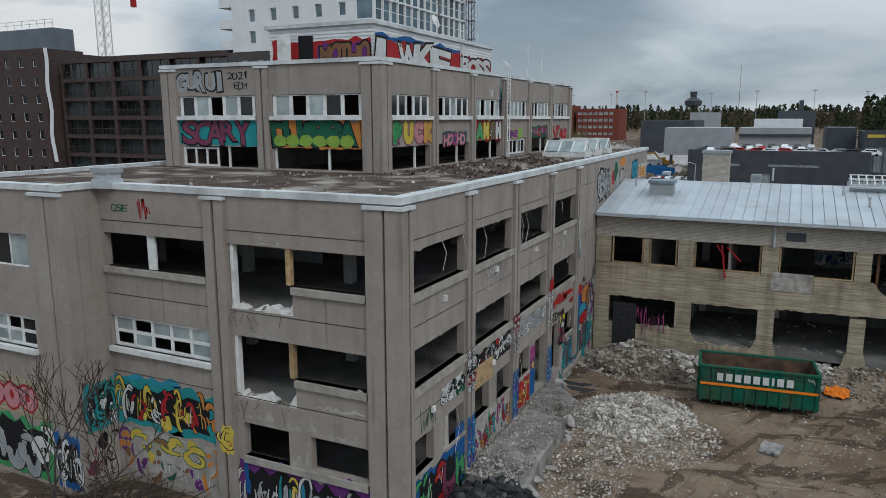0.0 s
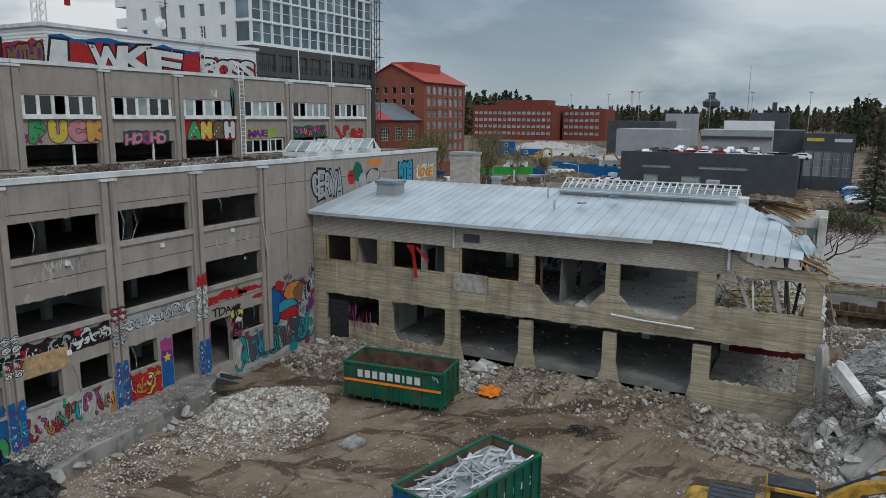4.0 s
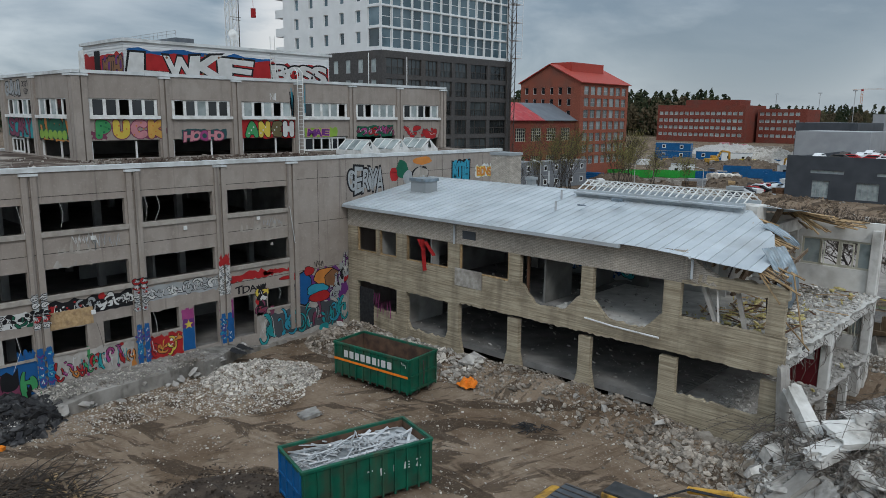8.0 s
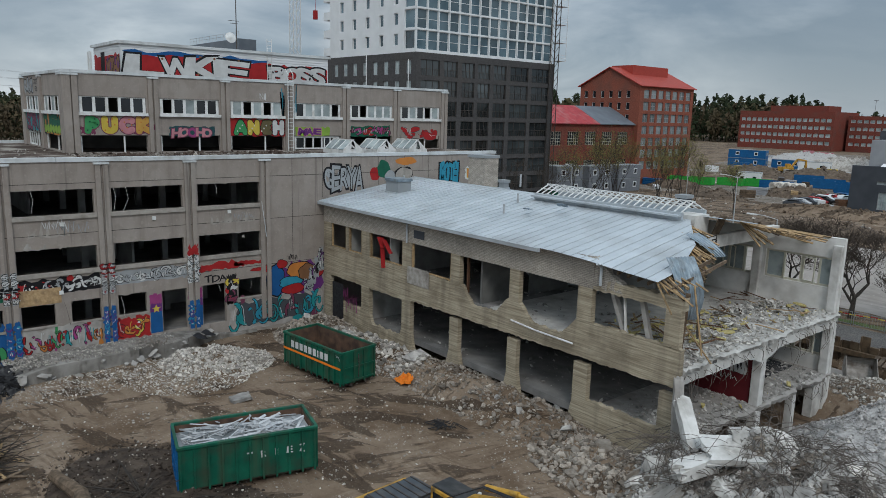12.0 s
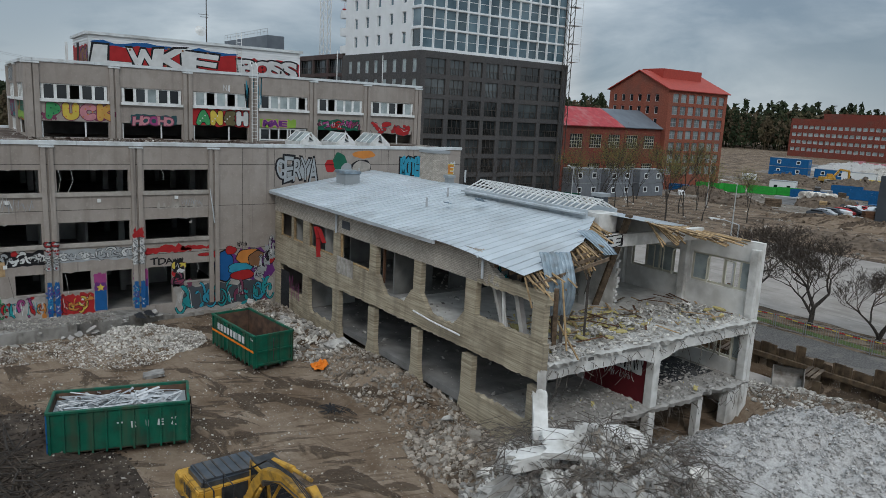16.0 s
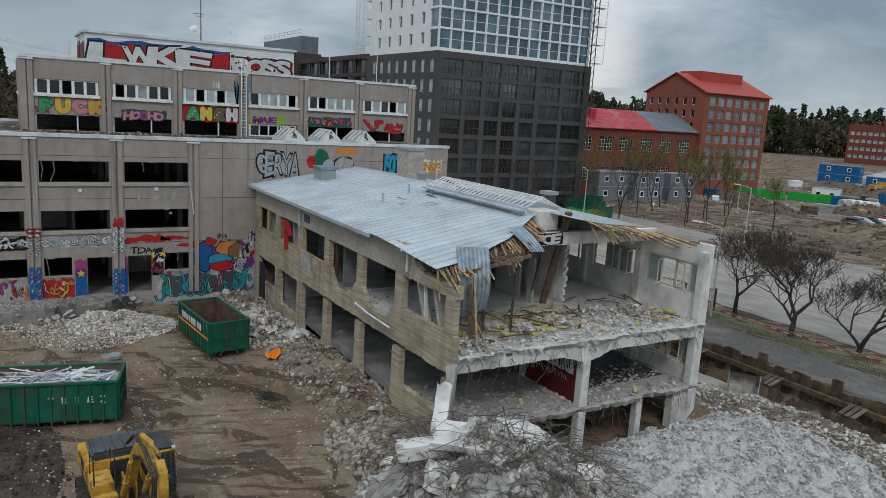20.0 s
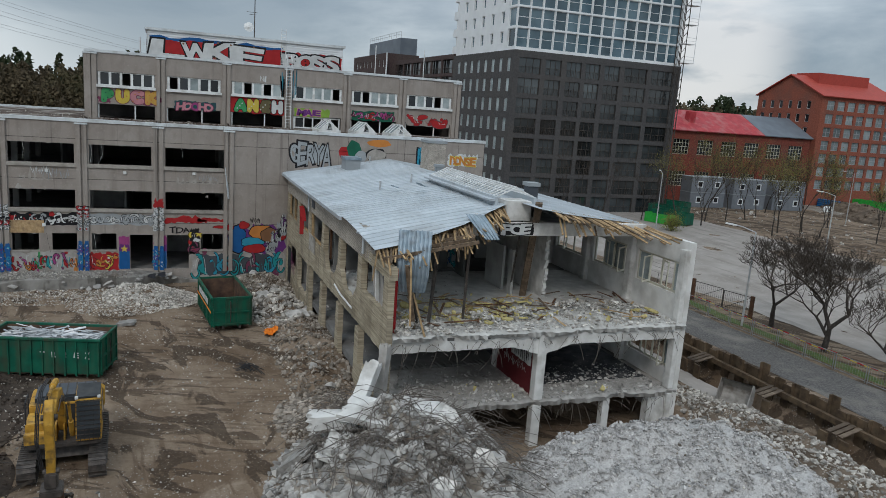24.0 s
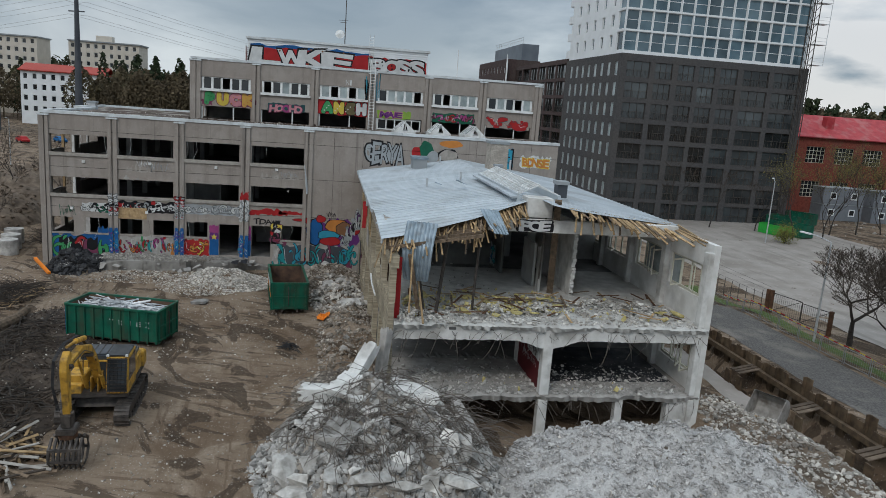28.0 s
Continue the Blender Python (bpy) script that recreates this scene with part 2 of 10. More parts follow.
M["metal_roof"] = surf("pale_blue_grey_roof_sheet", (0.40, 0.44, 0.47), (0.49, 0.53, 0.56), scale=0.5, rough=0.48, stain=(0.28, 0.285, 0.285), sscale=0.35, samount=0.5, metal=0.2, bump=0.05, bscale=8, rand=0.05, spec=0.4)
M["torn_sheet"] = surf("bent_galvanised_sheet", (0.19, 0.245, 0.285), (0.32, 0.38, 0.43), scale=2, rough=0.45, metal=0.4, bump=0.1, stain=(0.16, 0.17, 0.17), sscale=2)
M["fascia_brick"] = bricks("cream_brick", (0.40, 0.36, 0.31), (0.50, 0.45, 0.39), (0.55, 0.55, 0.55))
M["timber"] = surf("raw_roof_timber", (0.27, 0.18, 0.095), (0.44, 0.31, 0.17), scale=5, stretch=(1, 1, 1), stain=(0.16, 0.11, 0.07), sscale=2.5, bump=0.2, rand=0.3)
M["timber_dark"] = surf("weathered_timber", (0.09, 0.065, 0.045), (0.20, 0.145, 0.10), scale=5, stain=(0.05, 0.04, 0.03), sscale=2, bump=0.3, rand=0.3)
M["white_frame"] = surf("white_painted_frame", (0.62, 0.63, 0.62), (0.74, 0.75, 0.74), scale=3, rough=0.5, stain=(0.42, 0.41, 0.38), sscale=1.5, bump=0.03)
M["rust"] = surf("rusted_steel", (0.07, 0.036, 0.022), (0.135, 0.07, 0.04), scale=3, stain=(0.035, 0.022, 0.016), sscale=1.0, rough=0.8, bump=0.3, rand=0.15)
M["green_steel"] = surf("chipped_green_paint", (0.004, 0.072, 0.045), (0.009, 0.115, 0.07), scale=1.5, rough=0.5, stain=(0.03, 0.05, 0.035), sscale=1.2, samount=0.7, streak=(0.09, 0.05, 0.03), bump=0.1)
M["blue_steel"] = paint("blue_steel_paint", (0.01, 0.10, 0.26), 0.5)
M["rust_inside"] = surf("rusty_skip_inside", (0.07, 0.045, 0.035), (0.15, 0.09, 0.06), scale=2, stain=(0.03, 0.022, 0.02), sscale=0.8, bump=0.3)
M["maroon_wall"] = paint("dark_red_wall_paint", (0.105, 0.012, 0.016), 0.6)
M["cream_frame"] = surf("cream_painted_frame", (0.46, 0.44, 0.36), (0.56, 0.54, 0.45), scale=3, rough=0.5, bump=0.02)
M["balcony_dark"] = surf("smoky_balcony_glass", (0.010, 0.012, 0.014), (0.055, 0.066, 0.070), scale=0.22, rough=0.06, bump=0.0, spec=0.7, rand=0.6)
M["orange"] = paint("orange_paint", (0.75, 0.21, 0.02))
M["yellow"] = surf("dusty_yellow_paint", (0.38, 0.205, 0.03), (0.56, 0.32, 0.055), scale=3.5, rough=0.5, stain=(0.085, 0.06, 0.035), sscale=2.4, samount=0.85, bump=0.05)
M["black"] = surf("black_rubber", (0.018, 0.018, 0.02), (0.04, 0.04, 0.042), scale=5, rough=0.6, bump=0.2)
M["hood_blue"] = surf("blue_black_hood_paint", (0.020, 0.027, 0.036), (0.045, 0.056, 0.07), scale=2, rough=0.3, stain=(0.11, 0.10, 0.09), sscale=1.6, samount=0.35, bump=0.02, spec=0.5)
M["cab_black"] = surf("black_cab_paint", (0.022, 0.024, 0.026), (0.05, 0.052, 0.054), scale=3, rough=0.4, stain=(0.10, 0.09, 0.075), sscale=1.8, samount=0.4, bump=0.03)
M["dark_steel"] = surf("greasy_dark_steel", (0.05, 0.045, 0.042), (0.11, 0.095, 0.085), scale=4, rough=0.5, metal=0.4, bump=0.2)
M["steel"] = surf("galvanised_steel", (0.40, 0.41, 0.42), (0.55, 0.56, 0.57), scale=4, rough=0.45, metal=0.5, bump=0.05)
def soil(name, dry, damp, wet, dust, pebble):
    """Trodden demolition soil: dry and damp ground, crisp wet patches, wheel marks two ways, dust and pebbles."""
    m = bpy.data.materials.new(name)
    m.use_nodes = True
    n, l = m.node_tree.nodes, m.node_tree.links
    b = n["Principled BSDF"]
    b.inputs["Specular IOR Level"].default_value = 0.12
    geo = n.new("ShaderNodeNewGeometry")

    def field(scale, detail, rough, turn=0.0, stretch=(1, 1, 1), shift=0.0, twist=0.0):
        mp, t = n.new("ShaderNodeMapping"), n.new("ShaderNodeTexNoise")
        mp.vector_type = "TEXTURE"
        mp.inputs["Rotation"].default_value = (0, 0, turn)
        mp.inputs["Scale"].default_value = stretch
        mp.inputs["Location"].default_value = (shift, shift * 0.7, shift * 0.3)
        t.inputs["Scale"].default_value, t.inputs["Detail"].default_value, t.inputs["Roughness"].default_value, t.inputs["Distortion"].default_value = scale, detail, rough, twist
        l.new(geo.outputs["Position"], mp.inputs["Vector"])
        l.new(mp.outputs["Vector"], t.inputs["Vector"])
        return t.outputs["Fac"]

    def ramp(v, lo, hi, top=1.0):
        r = n.new("ShaderNodeMapRange")
        r.inputs["From Min"].default_value, r.inputs["From Max"].default_value, r.inputs["To Max"].default_value = lo, hi, top
        l.new(v, r.inputs["Value"])
        return r.outputs["Result"]

    def times(a, c):
        q = n.new("ShaderNodeMath")
        q.operation = "MULTIPLY"
        l.new(a, q.inputs[0])
        l.new(c, q.inputs[1])
        return q.outputs["Value"]

    def blend(col, colour, fac):
        x = n.new("ShaderNodeMixRGB")
        l.new(fac, x.inputs["Fac"])
        if isinstance(col, tuple):
            x.inputs["Color1"].default_value = (*col, 1)
        else:
            l.new(col, x.inputs["Color1"])
        x.inputs["Color2"].default_value = (*colour, 1)
        return x.outputs["Color"]

    grain = field(5.0, 8, 0.7, shift=2)
    col = blend(dry, damp, ramp(field(0.22, 9, 0.62, shift=5, twist=0.6), 0.44, 0.60))
    col = blend(col, dust, ramp(field(0.35, 9, 0.66, shift=11, twist=0.8), 0.53, 0.66, 0.75))
    tracks = ramp(field(1.5, 6, 0.6, 0.12, (7, 0.55, 1), 3), 0.52, 0.60)
    col = blend(col, damp, times(tracks, ramp(field(0.13, 3, 0.5, shift=7), 0.44, 0.56, 0.8)))
    tracks = ramp(field(1.5, 6, 0.6, 1.35, (7, 0.55, 1), 9), 0.53, 0.61)
    col = blend(col, damp, times(tracks, ramp(field(0.13, 3, 0.5, shift=17), 0.46, 0.58, 0.8)))
    col = blend(col, wet, ramp(field(0.30, 8, 0.55, 0.5, (1.7, 0.8, 1), 23, 1.4), 0.535, 0.565, 0.8))
    col = blend(col, wet, ramp(field(0.55, 8, 0.55, 1.2, (2.2, 0.7, 1), 53, 1.0), 0.58, 0.61, 0.7))
    col = blend(col, damp, ramp(grain, 0.50, 0.66, 0.5))
    col = blend(col, dust, ramp(field(11, 5, 0.7, shift=31), 0.60, 0.70, 0.6))
    stones = n.new("ShaderNodeTexVoronoi")
    stones.inputs["Scale"].default_value = 7.0
    l.new(geo.outputs["Position"], stones.inputs["Vector"])
    col = blend(col, pebble, times(ramp(stones.outputs["Distance"], 0.24, 0.12), ramp(field(0.8, 4, 0.6, shift=41), 0.50, 0.58, 0.9)))
    l.new(col, b.inputs["Base Color"])
    b.inputs["Roughness"].default_value = 0.93
    bp = n.new("ShaderNodeBump")
    bp.inputs["Strength"].default_value, bp.inputs["Distance"].default_value = 0.9, 0.10
    l.new(field(2.6, 10, 0.7, shift=2), bp.inputs["Height"])
    l.new(bp.outputs["Normal"], b.inputs["Normal"])
    return m


M["ground"] = soil("trampled_demolition_soil", (0.226, 0.170, 0.124), (0.130, 0.090, 0.060), (0.044, 0.031, 0.022), (0.305, 0.245, 0.188), (0.40, 0.375, 0.34))
M["gravel"] = surf("grey_gravel_road", (0.055, 0.051, 0.048), (0.145, 0.136, 0.128), scale=9, stain=(0.215, 0.193, 0.17), sscale=0.4, samount=0.7, bump=0.5, bscale=20)
M["rubble"] = surf("broken_concrete", (0.25, 0.24, 0.225), (0.49, 0.472, 0.444), scale=2.2, stain=(0.13, 0.118, 0.104), sscale=0.9, bump=0.5, bscale=14, rand=0.2, island=0.4)
M["rubble_white"] = surf("pale_crushed_brick", (0.26, 0.24, 0.212), (0.48, 0.452, 0.412), scale=3, stain=(0.14, 0.118, 0.098), sscale=0.45, samount=0.8, bump=0.4, rand=0.12, island=0.45)
M["rubble_brown"] = surf("earthy_rubble", (0.072, 0.052, 0.038), (0.150, 0.115, 0.085), scale=1.5, stain=(0.04, 0.031, 0.024), sscale=0.6, bump=0.8, bscale=9, island=0.4)
M["dust"] = surf("grey_crushed_concrete", (0.30, 0.288, 0.275), (0.42, 0.405, 0.39), scale=4.0, stain=(0.45, 0.435, 0.425), sscale=0.35, samount=0.15, bump=1.0, bscale=11, island=0.3, marks=(((1, 1, 1), 9.0, (0.19, 0.182, 0.174), 0.52, 0.62, 0.6), ((1, 1, 1), 22.0, (0.52, 0.505, 0.49), 0.55, 0.65, 0.6)))
M["insulation"] = surf("torn_yellow_insulation", (0.36, 0.30, 0.11), (0.52, 0.45, 0.22), scale=6, bump=0.6, rand=0.15)
M["dark_soil"] = surf("dark_churned_soil", (0.024, 0.018, 0.014), (0.062, 0.046, 0.035), scale=2.2, stain=(0.10, 0.078, 0.06), sscale=0.7, samount=0.6, bump=1.0, bscale=8, island=0.4)
M["dusty_steel"] = surf("dusty_worn_steel", (0.24, 0.225, 0.205), (0.38, 0.36, 0.335), scale=3, rough=0.6, stain=(0.12, 0.08, 0.055), sscale=2.0, samount=0.6, metal=0.2, bump=0.1)
M["rubble_earth"] = surf("soil_stained_rubble", (0.165, 0.138, 0.112), (0.35, 0.315, 0.272), scale=2.5, stain=(0.095, 0.074, 0.056), sscale=0.8, samount=0.7, bump=0.5, bscale=12, island=0.45)
M["rubble_pale"] = surf("pale_broken_concrete", (0.34, 0.325, 0.30), (0.56, 0.54, 0.51), scale=3.5, stain=(0.18, 0.165, 0.145), sscale=1.6, samount=0.7, bump=0.5, bscale=16, rand=0.28, island=0.3)
M["rubble_floor"] = surf("dusty_floor_rubble", (0.33, 0.312, 0.285), (0.54, 0.52, 0.485), scale=3.5, stain=(0.16, 0.135, 0.105), sscale=1.2, samount=0.7, bump=0.5, bscale=16, island=0.4)
M["barrier_grey"] = surf("dull_galvanised_barrier", (0.16, 0.165, 0.17), (0.24, 0.245, 0.25), scale=4, rough=0.5, metal=0.3, bump=0.03)
M["pile_rust"] = surf("weathered_sheet_pile", (0.055, 0.038, 0.025), (0.125, 0.085, 0.052), scale=2.5, stain=(0.17, 0.13, 0.085), sscale=0.9, samount=0.5, streak=(0.03, 0.022, 0.016), rough=0.85, bump=0.4, rand=0.3)
M["asphalt"] = surf("broken_asphalt", (0.014, 0.014, 0.016), (0.042, 0.042, 0.044), scale=3, stain=(0.16, 0.155, 0.15), sscale=1.8, samount=0.35, bump=0.4, rand=0.3, island=0.5)
M["bark"] = surf("grey_bark", (0.030, 0.026, 0.023), (0.062, 0.053, 0.046), scale=6, bump=0.5)
M["twig"] = surf("brown_twigs", (0.034, 0.027, 0.022), (0.07, 0.054, 0.042), scale=6, bump=0.2)
M["grass"] = surf("spring_grass", (0.04, 0.075, 0.018), (0.09, 0.12, 0.035), scale=3, stain=(0.13, 0.10, 0.06), sscale=0.6, bump=0.5)
M["leaf_dark"] = surf("dark_conifer_foliage", (0.013, 0.023, 0.010), (0.033, 0.045, 0.020), scale=0.3, stain=(0.06, 0.055, 0.03), sscale=0.05, bump=0.4)
M["leaf_brown"] = surf("budding_brown_foliage", (0.060, 0.046, 0.030), (0.115, 0.09, 0.053), scale=0.3, stain=(0.07, 0.075, 0.03), sscale=0.06, bump=0.4)
M["leaf_spring"] = surf("yellow_green_spring_leaves", (0.12, 0.13, 0.03), (0.22, 0.22, 0.06), scale=2, bump=0.3)
M["leaf_birch"] = surf("budding_birch_leaves", (0.13, 0.115, 0.04), (0.20, 0.185, 0.065), scale=2, bump=0.3)
M["brick_dark"] = bricks("dark_grey_brown_brick", (0.062, 0.060, 0.061), (0.092, 0.089, 0.089), (0.9, 0.9, 0.9), rough=0.8)
M["brick_brown"] = bricks("dark_red_brown_brick", (0.060, 0.041, 0.040), (0.092, 0.064, 0.060), (0.9, 0.9, 0.9), rough=0.85)
M["brick_red"] = bricks("red_brick", (0.24, 0.075, 0.05), (0.33, 0.11, 0.072), (0.75, 0.72, 0.7))
M["brick_red_old"] = bricks("old_deep_red_brick", (0.17, 0.045, 0.033), (0.25, 0.07, 0.05), (0.7, 0.66, 0.62))
M["red_roof"] = paint("red_sheet_roof", (0.36, 0.058, 0.042), 0.6)
M["crimson_roof"] = surf("faded_crimson_roof", (0.30, 0.03, 0.04), (0.42, 0.055, 0.06), scale=1, rough=0.6, stain=(0.40, 0.20, 0.19), sscale=0.5, samount=0.5)
M["white_panel"] = surf("white_facade_panel", (0.66, 0.68, 0.69), (0.74, 0.76, 0.77), scale=0.5, rough=0.5, bump=0.02)
M["tower_glass"] = surf("tinted_facade_glass", (0.022, 0.055, 0.075), (0.10, 0.155, 0.185), scale=0.25, rough=0.08, bump=0.0, spec=0.9, rand=0.5)
M["balcony_glass"] = surf("pale_balcony_glass", (0.13, 0.16, 0.165), (0.24, 0.275, 0.28), scale=0.3, rough=0.1, bump=0.0, spec=0.8, rand=0.4)
M["dark_glass"] = surf("dark_window_glass", (0.010, 0.012, 0.014), (0.03, 0.034, 0.038), scale=0.3, rough=0.07, bump=0.0, spec=0.5, rand=0.5)
M["pale_pane"] = surf("pale_window_pane", (0.26, 0.31, 0.315), (0.40, 0.45, 0.45), scale=1.0, rough=0.15, bump=0.0, stain=(0.12, 0.15, 0.155), sscale=1.0, spec=0.6, rand=0.15)
M["grey_panel"] = surf("grey_cassette_cladding", (0.05, 0.056, 0.066), (0.07, 0.077, 0.088), scale=0.4, rough=0.5, bump=0.02)
M["cabin_blue"] = surf("blue_grey_cladding", (0.12, 0.14, 0.165), (0.16, 0.185, 0.21), scale=0.4, rough=0.5, bump=0.02)
M["grey_light"] = surf("light_grey_cladding", (0.29, 0.30, 0.315), (0.35, 0.36, 0.375), scale=0.4, rough=0.5, bump=0.02)
M["tank_grey"] = surf("pale_rubble_sheet", (0.24, 0.26, 0.27), (0.30, 0.32, 0.33), scale=0.4)
COLOURS = {"black_ink": (0.012, 0.012, 0.014), "white_ink": (0.55, 0.56, 0.555), "red_ink": (0.34, 0.02, 0.022), "blue_ink": (0.012, 0.09, 0.26), "cyan_ink": (0.03, 0.25, 0.36), "green_ink": (0.05, 0.27, 0.10), "lime_ink": (0.22, 0.36, 0.06), "yellow_ink": (0.55, 0.42, 0.07), "pink_ink": (0.48, 0.21, 0.24), "purple_ink": (0.12, 0.03, 0.16), "maroon_ink": (0.17, 0.045, 0.085), "orange_ink": (0.50, 0.19, 0.045), "teal_ink": (0.02, 0.24, 0.26), "dark_green_ink": (0.012, 0.10, 0.06), "grey_ink": (0.30, 0.32, 0.33), "brown_ink": (0.20, 0.10, 0.05), "magenta_ink": (0.28, 0.05, 0.17), "amber_ink": (0.50, 0.29, 0.07), "olive_ink": (0.13, 0.11, 0.055), "slate_ink": (0.025, 0.075, 0.085)}
for k, c in COLOURS.items():
    M[k] = paint("spray_" + k.replace("_ink", "_paint"), c, 0.65, 0.72)

# ---- building tools ----
def part(name, bm, material, parent=None, label=""):
    """Links a bmesh as one mesh object, under a thing or a part."""
    me = bpy.data.meshes.new(name)
    bmesh.ops.recalc_face_normals(bm, faces=bm.faces)
    bm.to_mesh(me)
    bm.free()
    me.materials.append(M[material] if isinstance(material, str) else material)
    ob = new(name, me)
    ob.parent = parent
    if label:
        ob["label"] = label
    return ob


def raw(name, verts, faces, material, parent=None, label=""):
    me = bpy.data.meshes.new(name)
    me.from_pydata([tuple(v) for v in verts], [], [tuple(int(i) for i in f) for f in faces])
    me.materials.append(M[material] if isinstance(material, str) else material)
    me.update()
    ob = new(name, me)
    ob.parent = parent
    if label:
        ob["label"] = label
    return ob


def thing(name, label, category, group="", kind="", at=(0, 0, 0), turn=0):
    ob = new(name)
    ob.empty_display_size = 0.3
    ob.matrix_world = pose(*at, 0, 0, turn)
    return tagged(ob, label, category, group, kind)


def share(name, mesh, m, parent=None, label=""):
    """One more piece on a mesh that other pieces use."""
    ob = new(name, mesh)
    ob.parent = parent
    ob.matrix_local = m
    if label:
        ob["label"] = label
    return ob


def box(bm, x0, x1, y0, y1, z0, z1, m=None):
    vs = [bm.verts.new((m @ Vector(p)) if m else p) for p in ((x0, y0, z0), (x1, y0, z0), (x1, y1, z0), (x0, y1, z0), (x0, y0, z1), (x1, y0, z1), (x1, y1, z1), (x0, y1, z1))]
    for f in ((0, 3, 2, 1), (4, 5, 6, 7), (0, 1, 5, 4), (1, 2, 6, 5), (2, 3, 7, 6), (3, 0, 4, 7)):
        bm.faces.new([vs[i] for i in f])
    return vs


def P(face, u, v, w):
    """A point on a wall: u along it, v up, w out of it. The wall faces +x (E), -y (S), -x (W) or +y (N)."""
    side, at = face
    return {"E": (at + w, u, v), "S": (u, at - w, v), "W": (at - w, u, v), "N": (u, at + w, v)}[side]


def fbox(bm, face, u0, u1, v0, v1, w0, w1):
    a, b = P(face, u0, v0, w0), P(face, u1, v1, w1)
    return box(bm, min(a[0], b[0]), max(a[0], b[0]), min(a[1], b[1]), max(a[1], b[1]), min(a[2], b[2]), max(a[2], b[2]))


def wall(name, face, u0, u1, v0, v1, holes, thick, material, parent=None, label=""):
    """An upright wall with thickness and real openings; its outer side is at w = 0."""
    us = sorted({u0, u1, *[min(max(h[i], u0), u1) for h in holes for i in (0, 1)]})
    vs = sorted({v0, v1, *[min(max(h[i], v0), v1) for h in holes for i in (2, 3)]})
    solid = {}
    for i in range(len(us) - 1):
        for j in range(len(vs) - 1):
            cu, cv = (us[i] + us[i + 1]) / 2, (vs[j] + vs[j + 1]) / 2
            solid[i, j] = not any(h[0] < cu < h[1] and h[2] < cv < h[3] for h in holes)
    bm, made = bmesh.new(), {}

    def vert(i, j, k):
        if (i, j, k) not in made:
            made[i, j, k] = bm.verts.new(P(face, us[i], vs[j], -thick * k))
        return made[i, j, k]

    for (i, j), s in solid.items():
        if not s:
            continue
        for k in (0, 1):
            bm.faces.new([vert(i, j, k), vert(i + 1, j, k), vert(i + 1, j + 1, k), vert(i, j + 1, k)])
        for di, dj, e in ((-1, 0, ((i, j), (i, j + 1))), (1, 0, ((i + 1, j), (i + 1, j + 1))), (0, -1, ((i, j), (i + 1, j))), (0, 1, ((i, j + 1), (i + 1, j + 1)))):
            if not solid.get((i + di, j + dj), False):
                (a, b), (c, d) = e
                bm.faces.new([vert(a, b, 0), vert(c, d, 0), vert(c, d, 1), vert(a, b, 1)])
    return part(name, bm, material, parent, label)


def strip(name, face, u0, u1, low, high, thick, material, parent=None, label="", step=0.18, rough=0.05, seed=0):
    """A band of wall whose lower and upper edges follow low(u) and high(u), with broken, uneven edges."""
    rnd = random.Random(seed)
    n = max(2, int((u1 - u0) / step))
    bm, rows = bmesh.new(), []
    for i in range(n + 1):
        u = u0 + (u1 - u0) * i / n
        lo, hi = low(u) + rnd.uniform(-rough, rough), high(u) + rnd.uniform(-rough, rough)
        j = rnd.uniform(0, rough)
        rows.append([bm.verts.new(P(face, u, v, w)) for v, w in ((lo, 0), (hi, -j), (hi + rnd.uniform(-rough, rough), -thick), (lo, -thick))])
    for a, b in zip(rows, rows[1:]):
        for k in range(4):
            bm.faces.new([a[k], a[(k + 1) % 4], b[(k + 1) % 4], b[k]])
    bm.faces.new(rows[0]), bm.faces.new(rows[-1])
    return part(name, bm, material, parent, label)


def tube(bm, pts, radii, sides=6):
    """A bent round bar through pts."""
    rings, up = [], Vector((0, 0, 1))
    for i, p in enumerate(pts):
        p = Vector(p)
        t = (Vector(pts[min(i + 1, len(pts) - 1)]) - Vector(pts[max(i - 1, 0)])).normalized()
        a = t.cross(up if abs(t.z) < 0.95 else Vector((1, 0, 0))).normalized()
        b = t.cross(a)
        r = radii[i] if isinstance(radii, (list, tuple)) else radii
        rings.append([bm.verts.new(p + r * (math.cos(k * math.tau / sides) * a + math.sin(k * math.tau / sides) * b)) for k in range(sides)])
    for a, b in zip(rings, rings[1:]):
        for k in range(sides):
            bm.faces.new([a[k], a[(k + 1) % sides], b[(k + 1) % sides], b[k]])
    bm.faces.new(rings[0]), bm.faces.new(rings[-1])


def beam(bm, p, q, w, h, spin=0.0):
    """A straight squared bar from p to q."""
    p, q = Vector(p), Vector(q)
    m = Matrix.Translation(p) @ (q - p).to_track_quat("X", "Z").to_matrix().to_4x4() @ Matrix.Rotation(spin, 4, "X")
    box(bm, 0, (q - p).length, -w / 2, w / 2, -h / 2, h / 2, m)


